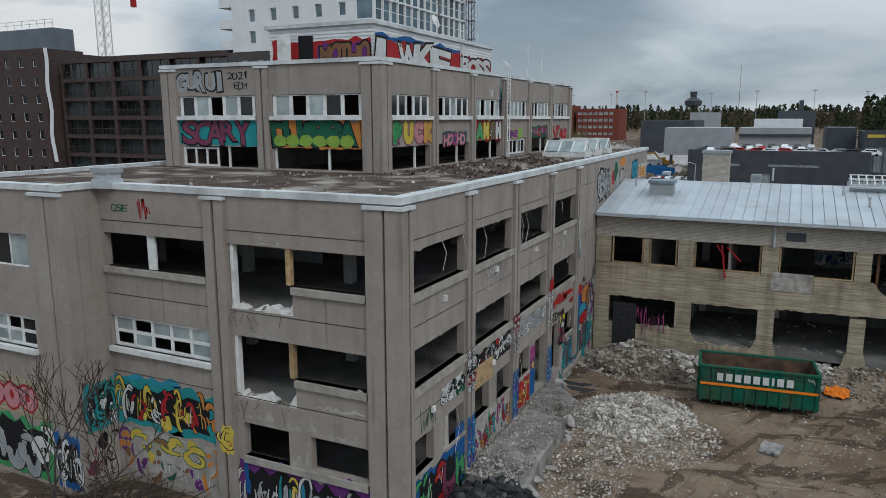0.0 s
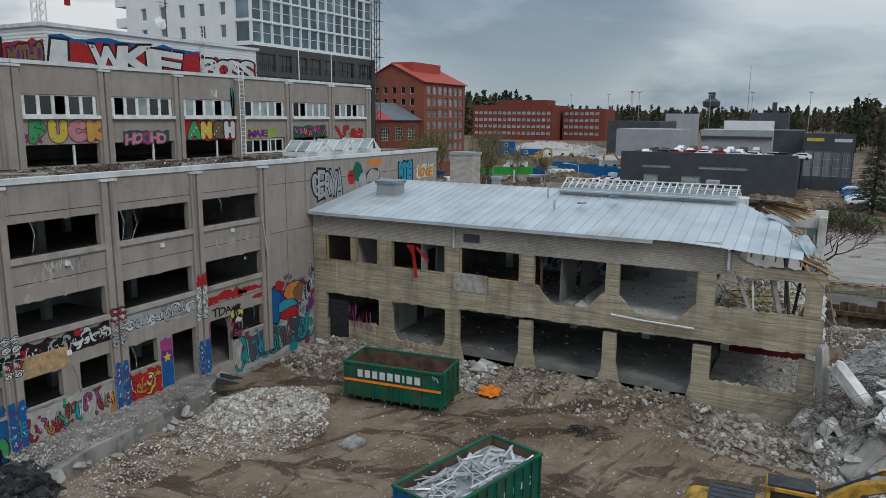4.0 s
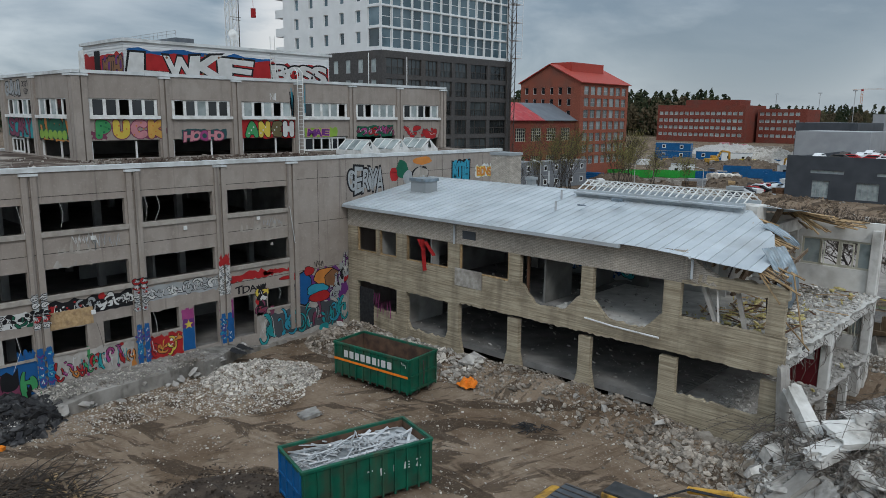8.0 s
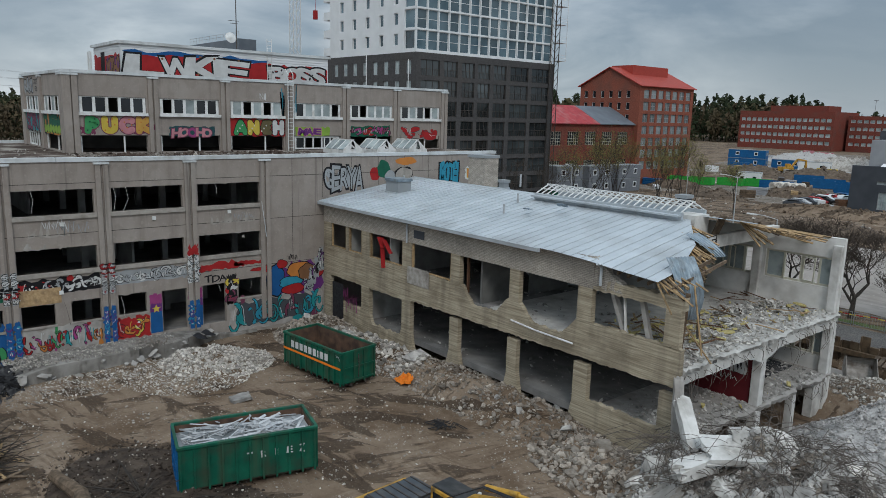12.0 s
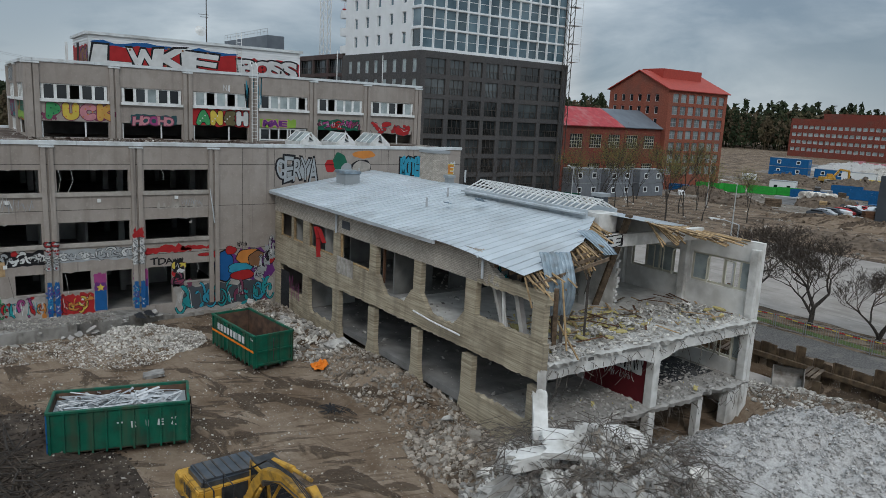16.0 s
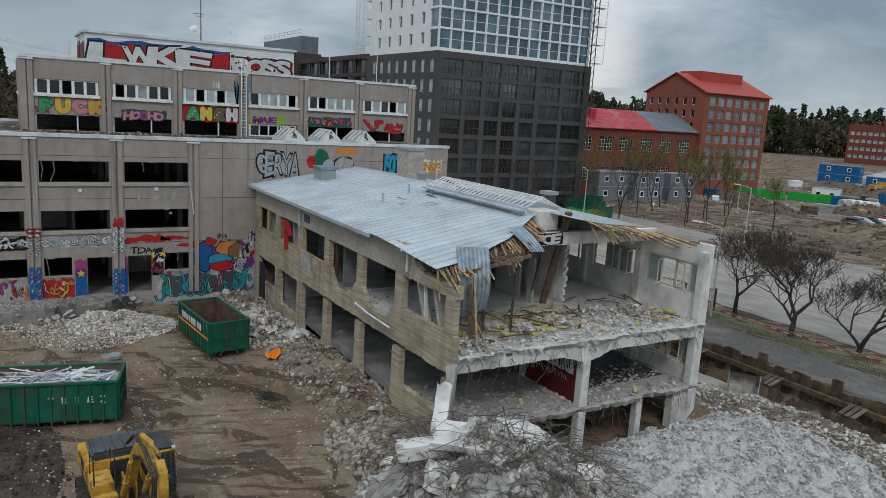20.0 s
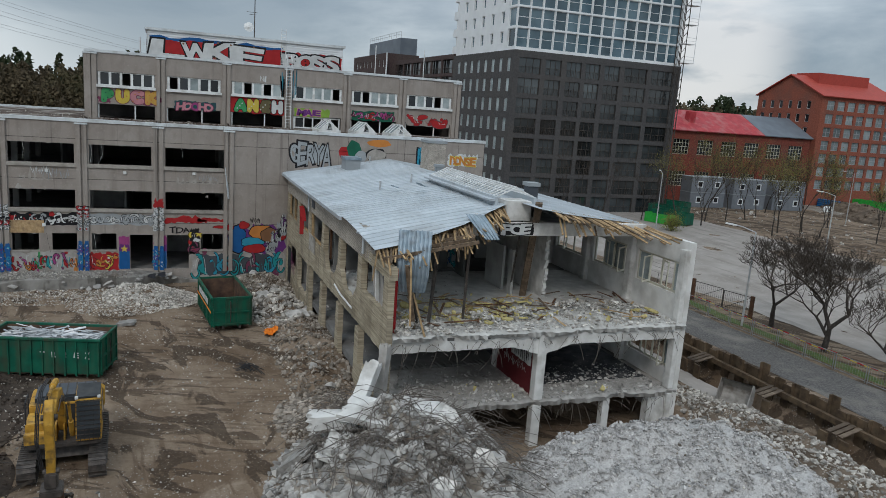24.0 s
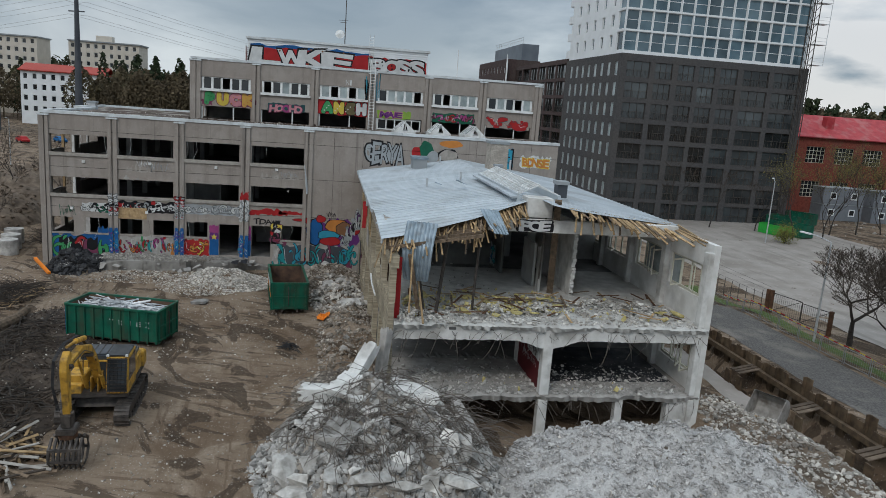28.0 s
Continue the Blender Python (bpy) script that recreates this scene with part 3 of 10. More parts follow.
def window(face, u0, u1, v0, v1, parent, cols=1, rows=1, glass="dark_glass", frame_mat="white_frame", depth=0.12, bar=0.06, sill=None, lost=0.0, seed=0, pale=0.0, name="window", hbar=None):
    """A window in an opening: frame with mullions, every pane its own piece; some panes lost or pale."""
    rnd = random.Random(seed)
    bm = bmesh.new()
    hb = hbar or bar
    fbox(bm, face, u0, u1, v0, v0 + hb, -depth - 0.06, -depth)
    fbox(bm, face, u0, u1, v1 - hb, v1, -depth - 0.06, -depth)
    for i in range(cols + 1):
        u = u0 + (u1 - u0 - bar) * i / cols
        fbox(bm, face, u, u + bar, v0 + hb, v1 - hb, -depth - 0.06, -depth + 0.004)
    for j in range(1, rows):
        v = v0 + (v1 - v0 - bar) * j / rows
        fbox(bm, face, u0 + bar, u1 - bar, v, v + bar, -depth - 0.055, -depth - 0.004)
    win = part(name, bm, frame_mat, parent)
    for i in range(cols):
        for j in range(rows):
            if rnd.random() < lost:
                continue
            bm = bmesh.new()
            a, b = u0 + (u1 - u0 - bar) * i / cols + bar, u0 + (u1 - u0 - bar) * (i + 1) / cols
            c, d = v0 + (v1 - v0 - hb) * j / rows + hb, v0 + (v1 - v0 - hb) * (j + 1) / rows
            fbox(bm, face, a, b, c, d, -depth - 0.04, -depth - 0.03)
            part("pane", bm, "pale_pane" if rnd.random() < pale else glass, win)
    if sill:
        bm = bmesh.new()
        fbox(bm, face, u0 - 0.1, u1 + 0.1, v0 - 0.2, v0, -depth, sill)
        part("sill", bm, "white_frame", win)
    return win

# ---- ground ----
def smooth(a, b, v):
    t = min(1, max(0, (v - a) / (b - a)))
    return t * t * (3 - 2 * t)


def ground_z(x, y):
    """The lie of the land: a trampled yard, a pit under the torn end of the wing, a raised street behind the sheet piles, a far rise."""
    d = math.hypot(x - 5, y - 40)
    near = 1 - smooth(60, 110, d)
    z = near * (0.10 * noise.noise((x * 0.16, y * 0.16, 0)) + 0.05 * noise.noise((x * 0.6, y * 0.6, 3)) + 0.018 * noise.noise((x * 2.3, y * 2.3, 7)))
    z += 1.1 * smooth(69.0, 69.35, y) * smooth(-6, 2, x) * (1 - smooth(70, 90, y)) + 0.6 * smooth(78, 95, y) * (1 - smooth(110, 150, y))
    z -= 1.25 * smooth(14, 16.5, x) * (1 - smooth(20.5, 24, x)) * smooth(46.6, 47.6, y) * (1 - smooth(61.5, 63, y))
    z -= 1.25 * smooth(67.55, 67.75, y) * (1 - smooth(69.0, 69.2, y)) * smooth(1, 4, x) * (1 - smooth(36, 38, x))
    z += 4.0 * smooth(200, 350, y) + 3.0 * smooth(380, 800, math.hypot(x, y))
    z += 1.2 * (1 - smooth(8, 17, y)) * (1 - smooth(-12, -4, x)) * near
    return z


def spaced(lo, hi, step, far):
    a = list(np.arange(lo, hi + step / 2, step))
    grow, left, right = step, [a[0]], [a[-1]]
    while right[-1] < far:
        grow *= 1.22
        right.append(right[-1] + grow)
        left.append(left[-1] - grow)
    return sorted(left[1:]) + a + right[1:]


gx, gy = spaced(-14, 34, 0.4, 2600), spaced(16, 84, 0.4, 2600)
raw("ground", [(x, y, ground_z(x, y)) for y in gy for x in gx],
    [(j * len(gx) + i, j * len(gx) + i + 1, (j + 1) * len(gx) + i + 1, (j + 1) * len(gx) + i) for j in range(len(gy) - 1) for i in range(len(gx) - 1)], "ground")
ground = bpy.data.objects["ground"]
for p in ground.data.polygons:
    p.use_smooth = True
tagged(ground, "brown trampled demolition soil with wet patches", "ground", kind="structure")

# ---- the emptied office block ----
EX, SY = -11.03, 19.9            # its east and south faces
E1, S1, S2 = ("E", EX), ("S", SY), ("S", 18.15)
office = thing("office_block", "emptied grey-brown rendered office block, windows knocked out, graffiti on its foot", "building")
FLOORS = (1.1, 4.75, 8.2)
BAYS = ((20.55, 24.95), (25.8, 30.15), (31.15, 35.5), (36.5, 40.92))
holes_e = []
for a, b in BAYS:
    holes_e += [(a, b, 9.3, 10.75), (a, b, 5.92, 7.3)]
GF = [(20.55, 22.22), (23.18, 24.93), (25.85, 27.64), (28.52, 30.2), (31.22, 32.95), (39.15, 40.95)]
holes_e += [(a, b, 2.7, 3.97) for a, b in GF]
holes_e += [(33.92, 35.56, 1.1, 3.87), (36.61, 38.25, 1.1, 3.87)]
wall("wall", E1, SY, 63.4, -0.5, 12.45, holes_e, 0.32, "render", office, "grey-brown rendered east wall with stripped window openings")
holes_s = [(-18.25, -15.4, 8.2, 10.62), (-18.2, -15.4, 4.75, 7.18), (-18.25, -12.4, 9.28, 10.62), (-24.65, -19.28, 9.26, 10.62), (-18.2, -12.42, 5.85, 7.18), (-24.65, -19.3, 5.9, 7.2), (-17.9, -15.82, 2.45, 3.78), (-14.84, -12.42, 2.5, 3.78)]
wall("wall", S1, -24.8, EX - 0.32, -0.5, 12.45, holes_s, 0.32, "render", office)
holes_s2 = [(-31.6, -26.9, 9.26, 10.62), (-31.6, -26.9, 5.9, 7.2)]
wall("wall", S2, -33.5, -24.8, -0.5, 12.45, holes_s2, 0.32, "render", office)
wall("wall", ("E", -24.8), 18.47, SY, -0.5, 12.45, [], 0.3, "render", office)
wall("wall", ("W", -33.5), 18.15, 63.4, -0.5, 12.45, [(u, u + 4.4, z, z + 1.4) for u in (22, 27.5, 33, 38.5, 44, 49.5, 55) for z in (5.9, 9.3)], 0.3, "render", office)
wall("wall", ("N", 63.4), -33.2, EX - 0.32, -0.5, 12.45, [], 0.3, "render", office)
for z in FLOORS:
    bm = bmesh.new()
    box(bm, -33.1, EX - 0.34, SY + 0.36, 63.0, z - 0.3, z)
    part("floor_slab", bm, "slab_dark", office, "dusty bare concrete floor, coloured darker for indoor shade")
bm = bmesh.new()
box(bm, -33.1, EX - 0.34, SY + 0.34, 63.0, 12.1, 12.42)
part("roof", bm, "bitumen", office, "patchy weathered bitumen roof")
bm = bmesh.new()
box(bm, -33.1, -25.1, 18.5, SY + 0.34, 12.1, 12.42)
part("roof", bm, "bitumen", office)
for z in FLOORS:                                    # columns inside
    for x in (-16.5, -22.0, -27.5):
        for y in (25.3, 30.7, 36.0, 41.3, 46.6, 52.0, 57.3):
            bm = bmesh.new()
            box(bm, x - 0.2, x + 0.2, y - 0.2, y + 0.2, z, min(z + 3.4, 12.1) if z < 8 else 12.1)
            part("column", bm, "interior", office)
for z, y, x0, x1 in ((8.2, 43.2, -33, -11.4), (4.75, 43.2, -33, -11.4), (1.1, 43.2, -33, -11.4), (4.75, 33.4, -26, -15), (8.2, 28.2, -30, -20)):
    bm = bmesh.new()
    box(bm, x0, x1, y - 0.08, y + 0.08, z, z + 3.3)
    part("partition", bm, "interior", office)
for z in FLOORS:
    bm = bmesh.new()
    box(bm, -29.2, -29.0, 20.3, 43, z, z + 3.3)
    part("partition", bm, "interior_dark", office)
for y in (38.0, 31.5):
    bm = bmesh.new()
    box(bm, -18.0, -17.85, y - 1.6, y + 1.6, 5.0 if y < 35 else 1.1, 7.9 if y < 35 else 4.4)
    part("partition", bm, "interior", office)

# pilasters, their caps and the copings
def pilaster(face, u, w=0.42, v0=0.0, v1=12.2, gap=0.14, out=0.14):
    for a in (u - gap / 2 - w / 2, u + gap / 2 + w / 2):
        bm = bmesh.new()
        fbox(bm, face, a - w / 2, a + w / 2, v0, v1, 0, out)
        part("pilaster", bm, "render", office)
    bm = bmesh.new()
    fbox(bm, face, u - w - gap, u + w + gap, v1 + 0.004, v1 + 0.12, 0, out + 0.06)
    part("pilaster_cap", bm, "coping", office)


for u in (25.37, 30.65, 36.0, 41.25):
    pilaster(E1, u, 0.3, 0.9)
pilaster(S1, -18.77, 0.4)
for face, a, b in ((E1, 19.905, 20.5), (S1, -12.3, EX + 0.14), (S2, -26.3, -24.66)):
    bm = bmesh.new()
    n = 2
    for k in range(n):
        w = (b - a) / n
        fbox(bm, face, a + k * w + (0.05 if k else 0), a + (k + 1) * w - (0 if k else 0.05), -0.4, 12.2, 0.002, 0.14)
    part("corner_pilaster", bm, "render", office)
    bm = bmesh.new()
    fbox(bm, face, a - 0.06, b + 0.06, 12.2, 12.32, 0.0, 0.21)
    part("pilaster_cap", bm, "coping", office)
for face, a, b in ((E1, 19.81, 63.5), (S1, -24.7, EX + 0.09), (S2, -33.6, -24.7), (("E", -24.8), 18.58, 19.8), (("W", -33.5), 18.1, 63.5)):
    u, k = a, 0
    while u < b - 0.2:                              # coping in sheet lengths, some lifted
        e = min(u + 4.2, b)
        bm = bmesh.new()
        lift = random.uniform(0, 0.03)
        fbox(bm, face, u + 0.01, e - 0.01, 12.36 + lift, 12.60 + lift, -0.42, 0.085 + lift * 0.1)
        part("coping", bm, "coping", office)
        u, k = e, k + 1
# sills and shadow grooves
for a, b in BAYS:
    for v in (9.3, 5.92):
        bm = bmesh.new()
        fbox(bm, E1, a - 0.12, b + 0.12, v - 0.28, v, -0.3, 0.12)
        part("window_sill", bm, "render_light", office, "chipped rendered window sill")
for a, b in GF:
    bm = bmesh.new()
    fbox(bm, E1, a - 0.05, b + 0.05, 2.56, 2.7, -0.3, 0.07)
    part("window_sill", bm, "render_light", office)
for a, b, v in ((-15.4, -12.36, 9.28), (-15.4, -12.38, 5.85), (-24.7, -19.3, 9.26), (-17.9, -12.4, 2.45)):
    bm = bmesh.new()
    fbox(bm, S1, a, b, v - 0.26, v, -0.3, 0.12)
    part("window_sill", bm, "render_light", office)
for v in (11.1, 8.1, 4.8):
    for face, a, b in ((E1, 20.5, 63.3), (S1, -24.7, -12.4)):
        bm = bmesh.new()
        fbox(bm, face, a, b, v, v + 0.035, 0.002, 0.006)
        part("joint", bm, "dark_steel", office, "dark horizontal joint line")
for u in (43.4, 45.9, 48.4, 50.9, 53.4, 55.9, 58.4, 60.9):
    bm = bmesh.new()
    fbox(bm, E1, u, u + 0.03, 1.2 if u < 45.5 else 9.4, 12.3, 0.002, 0.006)
    part("joint", bm, "dark_steel", office)
window(S1, -24.6, -19.35, 5.9, 7.2, office, 5, 2, lost=0.3, seed=3, pale=0.75, sill=0.2, bar=0.13)
window(S2, -31.55, -26.95, 5.9, 7.2, office, 5, 2, lost=0.15, seed=4, pale=0.8, sill=0.2, bar=0.13)
window(S2, -31.55, -26.95, 9.26, 10.62, office, 4, 1, lost=0.7, seed=5, pale=0.5)

# ---- the set-back top storey ----
PX, PY = -17.85, 30.4
PE, PS = ("E", PX), ("S", PY)
pent = thing("top_storey", "set-back rendered top storey with white ribbon windows and graffiti panels", "building", at=(0, 0, 0))
PB = [(31.25, 35.65), (36.6, 41.0), (41.9, 46.35), (47.3, 51.7), (52.6, 57.05), (57.95, 62.55)]
SB = [(-24.35, -18.9), (-30.75, -25.45)]
holes = [(a, b, 15.2, 16.28) for a, b in PB] + [(a, b, 12.5, 13.66) for a, b in PB]
wall("wall", PE, PY, 63.36, 12.42, 17.75, holes, 0.3, "render", pent)
holes = [(a, b, 15.2, 16.28) for a, b in SB] + [(a, b, 12.5, 13.6) for a, b in SB]
wall("wall", PS, -31.9, PX - 0.3, 12.42, 17.75, holes, 0.3, "render", pent)
wall("wall", ("W", -31.9), PY + 0.3, 63.36, 12.42, 17.75, [], 0.3, "render", pent)
wall("wall", ("N", 63.36), -31.6, PX - 0.3, 12.42, 17.75, [], 0.3, "render", pent)
bm = bmesh.new()
box(bm, -31.6, PX - 0.31, PY + 0.31, 63.0, 17.4, 17.7)
part("roof", bm, "bitumen", pent)
bm = bmesh.new()
box(bm, -25, -24.8, PY + 0.4, 63.0, 12.43, 17.3)
part("partition", bm, "interior_dark", pent)
for face, a, b in ((PE, PY + 0.43, 63.45), (PS, -32.0, PX + 0.1)):
    u = a
    while u < b - 0.2:
        e = min(u + 4.0, b)
        bm = bmesh.new()
        fbox(bm, face, u + 0.008, e - 0.008, 17.78, 17.98, -0.42, 0.1)
        part("coping", bm, "coping", pent)
        u = e
office2, office = office, pent
for u in (36.12, 41.45, 46.8, 52.15, 57.5):
    pilaster(PE, u, 0.28, 12.45, 17.62, 0.12)
for u in (-24.9,):
    pilaster(PS, u, 0.32, 12.45, 17.62, 0.12)
office = office2
for face, a, b in ((PE, 30.405, 31.2), (PE, 62.65, 63.4), (PS, -18.85, PX + 0.14), (PS, -31.9, -30.85)):
    bm = bmesh.new()
    fbox(bm, face, a, (a + b) / 2 - 0.04, 12.45, 17.62, 0.002, 0.14)
    fbox(bm, face, (a + b) / 2 + 0.04, b, 12.45, 17.62, 0.002, 0.14)
    part("corner_pilaster", bm, "render", pent)
    bm = bmesh.new()
    fbox(bm, face, a - 0.06, b + 0.06, 17.62, 17.74, 0, 0.21)
    part("pilaster_cap", bm, "coping", pent)
for k, (face, a, b) in enumerate([(PE, *p) for p in PB] + [(PS, *p) for p in SB]):
    window(face, a + 0.03, b - 0.03, 15.2, 16.26, pent, 5, 1, lost=0.3, seed=20 + k, pale=0.5, bar=0.2, sill=0.2, depth=0.06, hbar=0.05)
for k, (a, b) in enumerate([PB[3]]):
    window(PE, a + 0.1, b - 0.1, 12.55, 13.6, pent, 5, 1, lost=0.3, seed=40, pale=0.4, bar=0.12)
window(PS, -30.7, -28.2, 12.5, 13.55, pent, 3, 1, lost=0.5, seed=41, pale=0.5, bar=0.12)
for face, a, b in [(PE, *p) for p in PB] + [(PS, *p) for p in SB]:
    bm = bmesh.new()
    fbox(bm, face, a, a + 0.1, 12.5, 13.6, -0.2, -0.1)
    part("stripped_frame", bm, "white_frame", pent, "leftover white window post")
    bm = bmesh.new()
    fbox(bm, face, (a + b) / 2 + 0.6, (a + b) / 2 + 0.7, 12.5, 13.6, -0.2, -0.1)
    part("stripped_frame", bm, "white_frame", pent, "leftover white window post")

# plant room on the roof, clad in ribbed sheet
RX, RY = -21.0, 36.2
plant_room = thing("plant_room", "white ribbed sheet-clad rooftop plant room covered in graffiti", "building")
bm = bmesh.new()
box(bm, -28.0, RX, 35.0, 52.3, 17.7, 20.15)
part("body", bm, "white_panel", plant_room)
bm = bmesh.new()
for k in range(11):
    v = 17.95 + k * 0.2
    fbox(bm, ("E", RX), 35.02, 52.28, v, v + 0.1, 0.0, 0.05)
    fbox(bm, ("S", 35.0), -27.98, RX + 0.05, v, v + 0.1, 0.0, 0.05)
part("ribs", bm, "white_panel", plant_room, "horizontal sheet ribs")
bm = bmesh.new()
box(bm, -28.2, RX + 0.2, 34.8, 52.5, 20.15, 20.36)
part("roof", bm, "coping", plant_room)
# no opening here: a black panel paints the dark inside the door
bm = bmesh.new()
fbox(bm, ("S", 35.0), -25.9, -24.9, 17.75, 19.7, 0.05, 0.07)
part("doorway", bm, "black_ink", plant_room, "dark open doorway")
bm = bmesh.new()
box(bm, -26.85, -25.95, 34.2, 34.28, 17.75, 19.75)
part("door", bm, "white_frame", plant_room, "open white steel door")

# ---- the half-demolished wing ----
WY, WX, WN = 45.97, 19.2, 62.6
WS = ("S", WY)
wing = thing("wing", "half-demolished concrete wing with sagging sheet roof and torn-open end", "building")
PIERS = ((-10.95, -10.0), (-5.83, -4.88), (-1.05, -0.13), (3.79, 4.6), (8.73, 9.46), (13.47, 14.36), (18.43, 19.2))


def bite(u, a, b, depth, top, steep=4.2):
    """How deep a scoop has been broken out of an edge."""
    if not a < u < b:
        return top
    t = (u - a) / (b - a)
    return top - depth * min(1, steep * min(t, 1 - t))


def upper_sill(u):
    return min(bite(u, 4.75, 8.6, 1.0, 5.9), bite(u, 9.5, 13.45, 1.0, 5.9), 5.9)


def lower_sill(u):
    v = 1.95
    for a, b, d in ((-4.9, -1.0, 0.75), (-0.15, 3.8, 1.6), (4.6, 8.75, 1.7), (9.5, 13.5, 1.7)):
        v = min(v, bite(u, a, b, d, 1.95, 11))
    return v


strip("spandrel", WS, -10.95, 19.35, lambda u: 3.72 + 0.012 * (u + 11) * (u > 0), upper_sill, 0.28, "board", wing, "board-marked concrete spandrel, broken out in scoops", rough=0.045, seed=1)
strip("spandrel", WS, -10.95, 19.6, lambda u: -0.6, lower_sill, 0.28, "board", wing, "broken lower concrete spandrel", rough=0.06, seed=2)
for a, b in PIERS:
    for lo, hi in ((-0.3, 3.74), (5.88, 7.66)):
        strip("pier", WS, a, b, lambda u: lo, lambda u: hi, 0.32, "board", wing, "", rough=0.02, seed=int(a * 10) + 50)
for x in (-7.75,):
    bm = bmesh.new()
    fbox(bm, WS, x - 0.16, x + 0.16, 5.88, 7.6, -0.3, -0.02)
    part("pier", bm, "board", wing)
strip("brick_fascia", WS, -10.98, 14.4, lambda u: 7.62, lambda u: 9.18, 0.3, "fascia_brick", wing, "cream brick band under the eaves", rough=0.012, step=0.5)
strip("brick_fascia", WS, 14.4, 16.1, lambda u: 7.75, lambda u: 9.1 - 0.55 * (u - 14.4) ** 1.3, 0.3, "fascia_brick", wing, "crumbled end of the brick band", rough=0.10, seed=5)
for k in range(6):                                    # rafters bared where the brick band fell away
    bm = bmesh.new()
    x = 15.9 + 0.55 * k
    beam(bm, (x, 45.75, 8.72 - 0.06 * k), (x - 0.1, 50.5, 9.45 - 0.05 * k), 0.07, 0.16)
    part("rafter", bm, "timber_dark", wing)
strip("ring_beam", WS, 13.9, 19.3, lambda u: 7.6, lambda u: 8.15, 0.4, "board", wing, "exposed concrete ring beam", rough=0.05, seed=6)


def slab(name, z, thick, x0, x1, y0, y1, material, ragged, seed, label=""):
    """A floor plate with a torn east edge."""
    rnd = random.Random(seed)
    bm, n, rows = bmesh.new(), int((y1 - y0) / 0.15), []
    for i in range(n + 1):
        y = y0 + (y1 - y0) * i / n
        e = x1 + ragged * (noise.noise((y * 0.5, seed, 0)) + 0.5 * noise.noise((y * 1.7, seed, 3))) + rnd.uniform(-0.07, 0.07) * ragged
        rows.append([bm.verts.new(p) for p in ((x0, y, z - thick), (x0, y, z), (e - 0.9, y, z), (e - 0.25, y, z + rnd.uniform(-0.03, 0.03)), (e, y, z - rnd.uniform(0.04, 0.12)), (e - rnd.uniform(0, 0.25), y, z - thick - rnd.uniform(0, 0.05)))])
    for a, b in zip(rows, rows[1:]):
        for k in range(6):
            bm.faces.new([a[k], a[(k + 1) % 6], b[(k + 1) % 6], b[k]])
    bm.faces.new(rows[0]), bm.faces.new(rows[-1])
    return part(name, bm, material, wing, label)


# west of the torn end the floors take the shade-darkened colour
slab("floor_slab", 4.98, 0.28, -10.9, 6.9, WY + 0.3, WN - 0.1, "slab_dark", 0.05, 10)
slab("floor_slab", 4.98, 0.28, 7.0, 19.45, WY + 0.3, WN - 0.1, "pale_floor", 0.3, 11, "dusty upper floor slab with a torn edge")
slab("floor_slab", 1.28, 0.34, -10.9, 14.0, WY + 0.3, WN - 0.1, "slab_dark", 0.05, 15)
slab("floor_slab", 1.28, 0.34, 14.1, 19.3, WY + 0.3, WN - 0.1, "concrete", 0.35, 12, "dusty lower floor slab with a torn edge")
slab("ceiling_slab", 7.9, 0.2, -10.9, 7.5, WY + 0.35, 53.7, "interior", 0.5, 13)
slab("ceiling_slab", 8.35, 0.2, -10.9, 9.0, 54.2, WN - 0.2, "interior", 0.5, 14)
# east-end frame: front beam with haunches at the middle column
def haunch(u):
    return 4.12 - 0.5 * max(0, 1 - abs(u - 54.1) / 1.6)


strip("edge_beam", ("E", 19.2), 46.2, 62.5, haunch, lambda u: 4.82, 0.4, "concrete_white", wing, "whitewashed edge beam with a haunch over the column", rough=0.03, seed=8)
COLY = (54.1, 62.25)
for x in (19.0, 14.3, 9.5, 4.7, -0.1, -4.9):
    for y in COLY:
        z0 = -1.6 if x > 14 else 0.0
        for a, b in ((z0, 1.0), (1.26, 4.75), (4.97, 8.3)):
            if a > 4 and y < 60 and x > 6:
                continue
            if x > 12 and a > 4:
                b = 8.9
            bm = bmesh.new()
            vs = box(bm, x - 0.27, x + 0.23, y - 0.25, y + 0.25, a, b)
            bmesh.ops.bevel(bm, geom=list(bm.edges), offset=0.03, segments=1, affect="EDGES")
            part("column", bm, "concrete_white", wing)
for x, y in ((19.0, 58.2), (17.0, 46.6), (12.2, 46.6)):
    bm = bmesh.new()
    box(bm, x - 0.2, x + 0.2, y - 0.2, y + 0.2, -1.6, 1.0)
    part("column", bm, "concrete_white", wing)
bm = bmesh.new()
box(bm, 18.6, 19.1, 60.9, 62.5, -1.2, 1.0)
part("basement_wall", bm, "concrete_white", wing)
bm = bmesh.new()
box(bm, 10.5, 10.8, 46.4, 62.4, -1.6, 0.95)
part("basement_wall", bm, "concrete", wing)
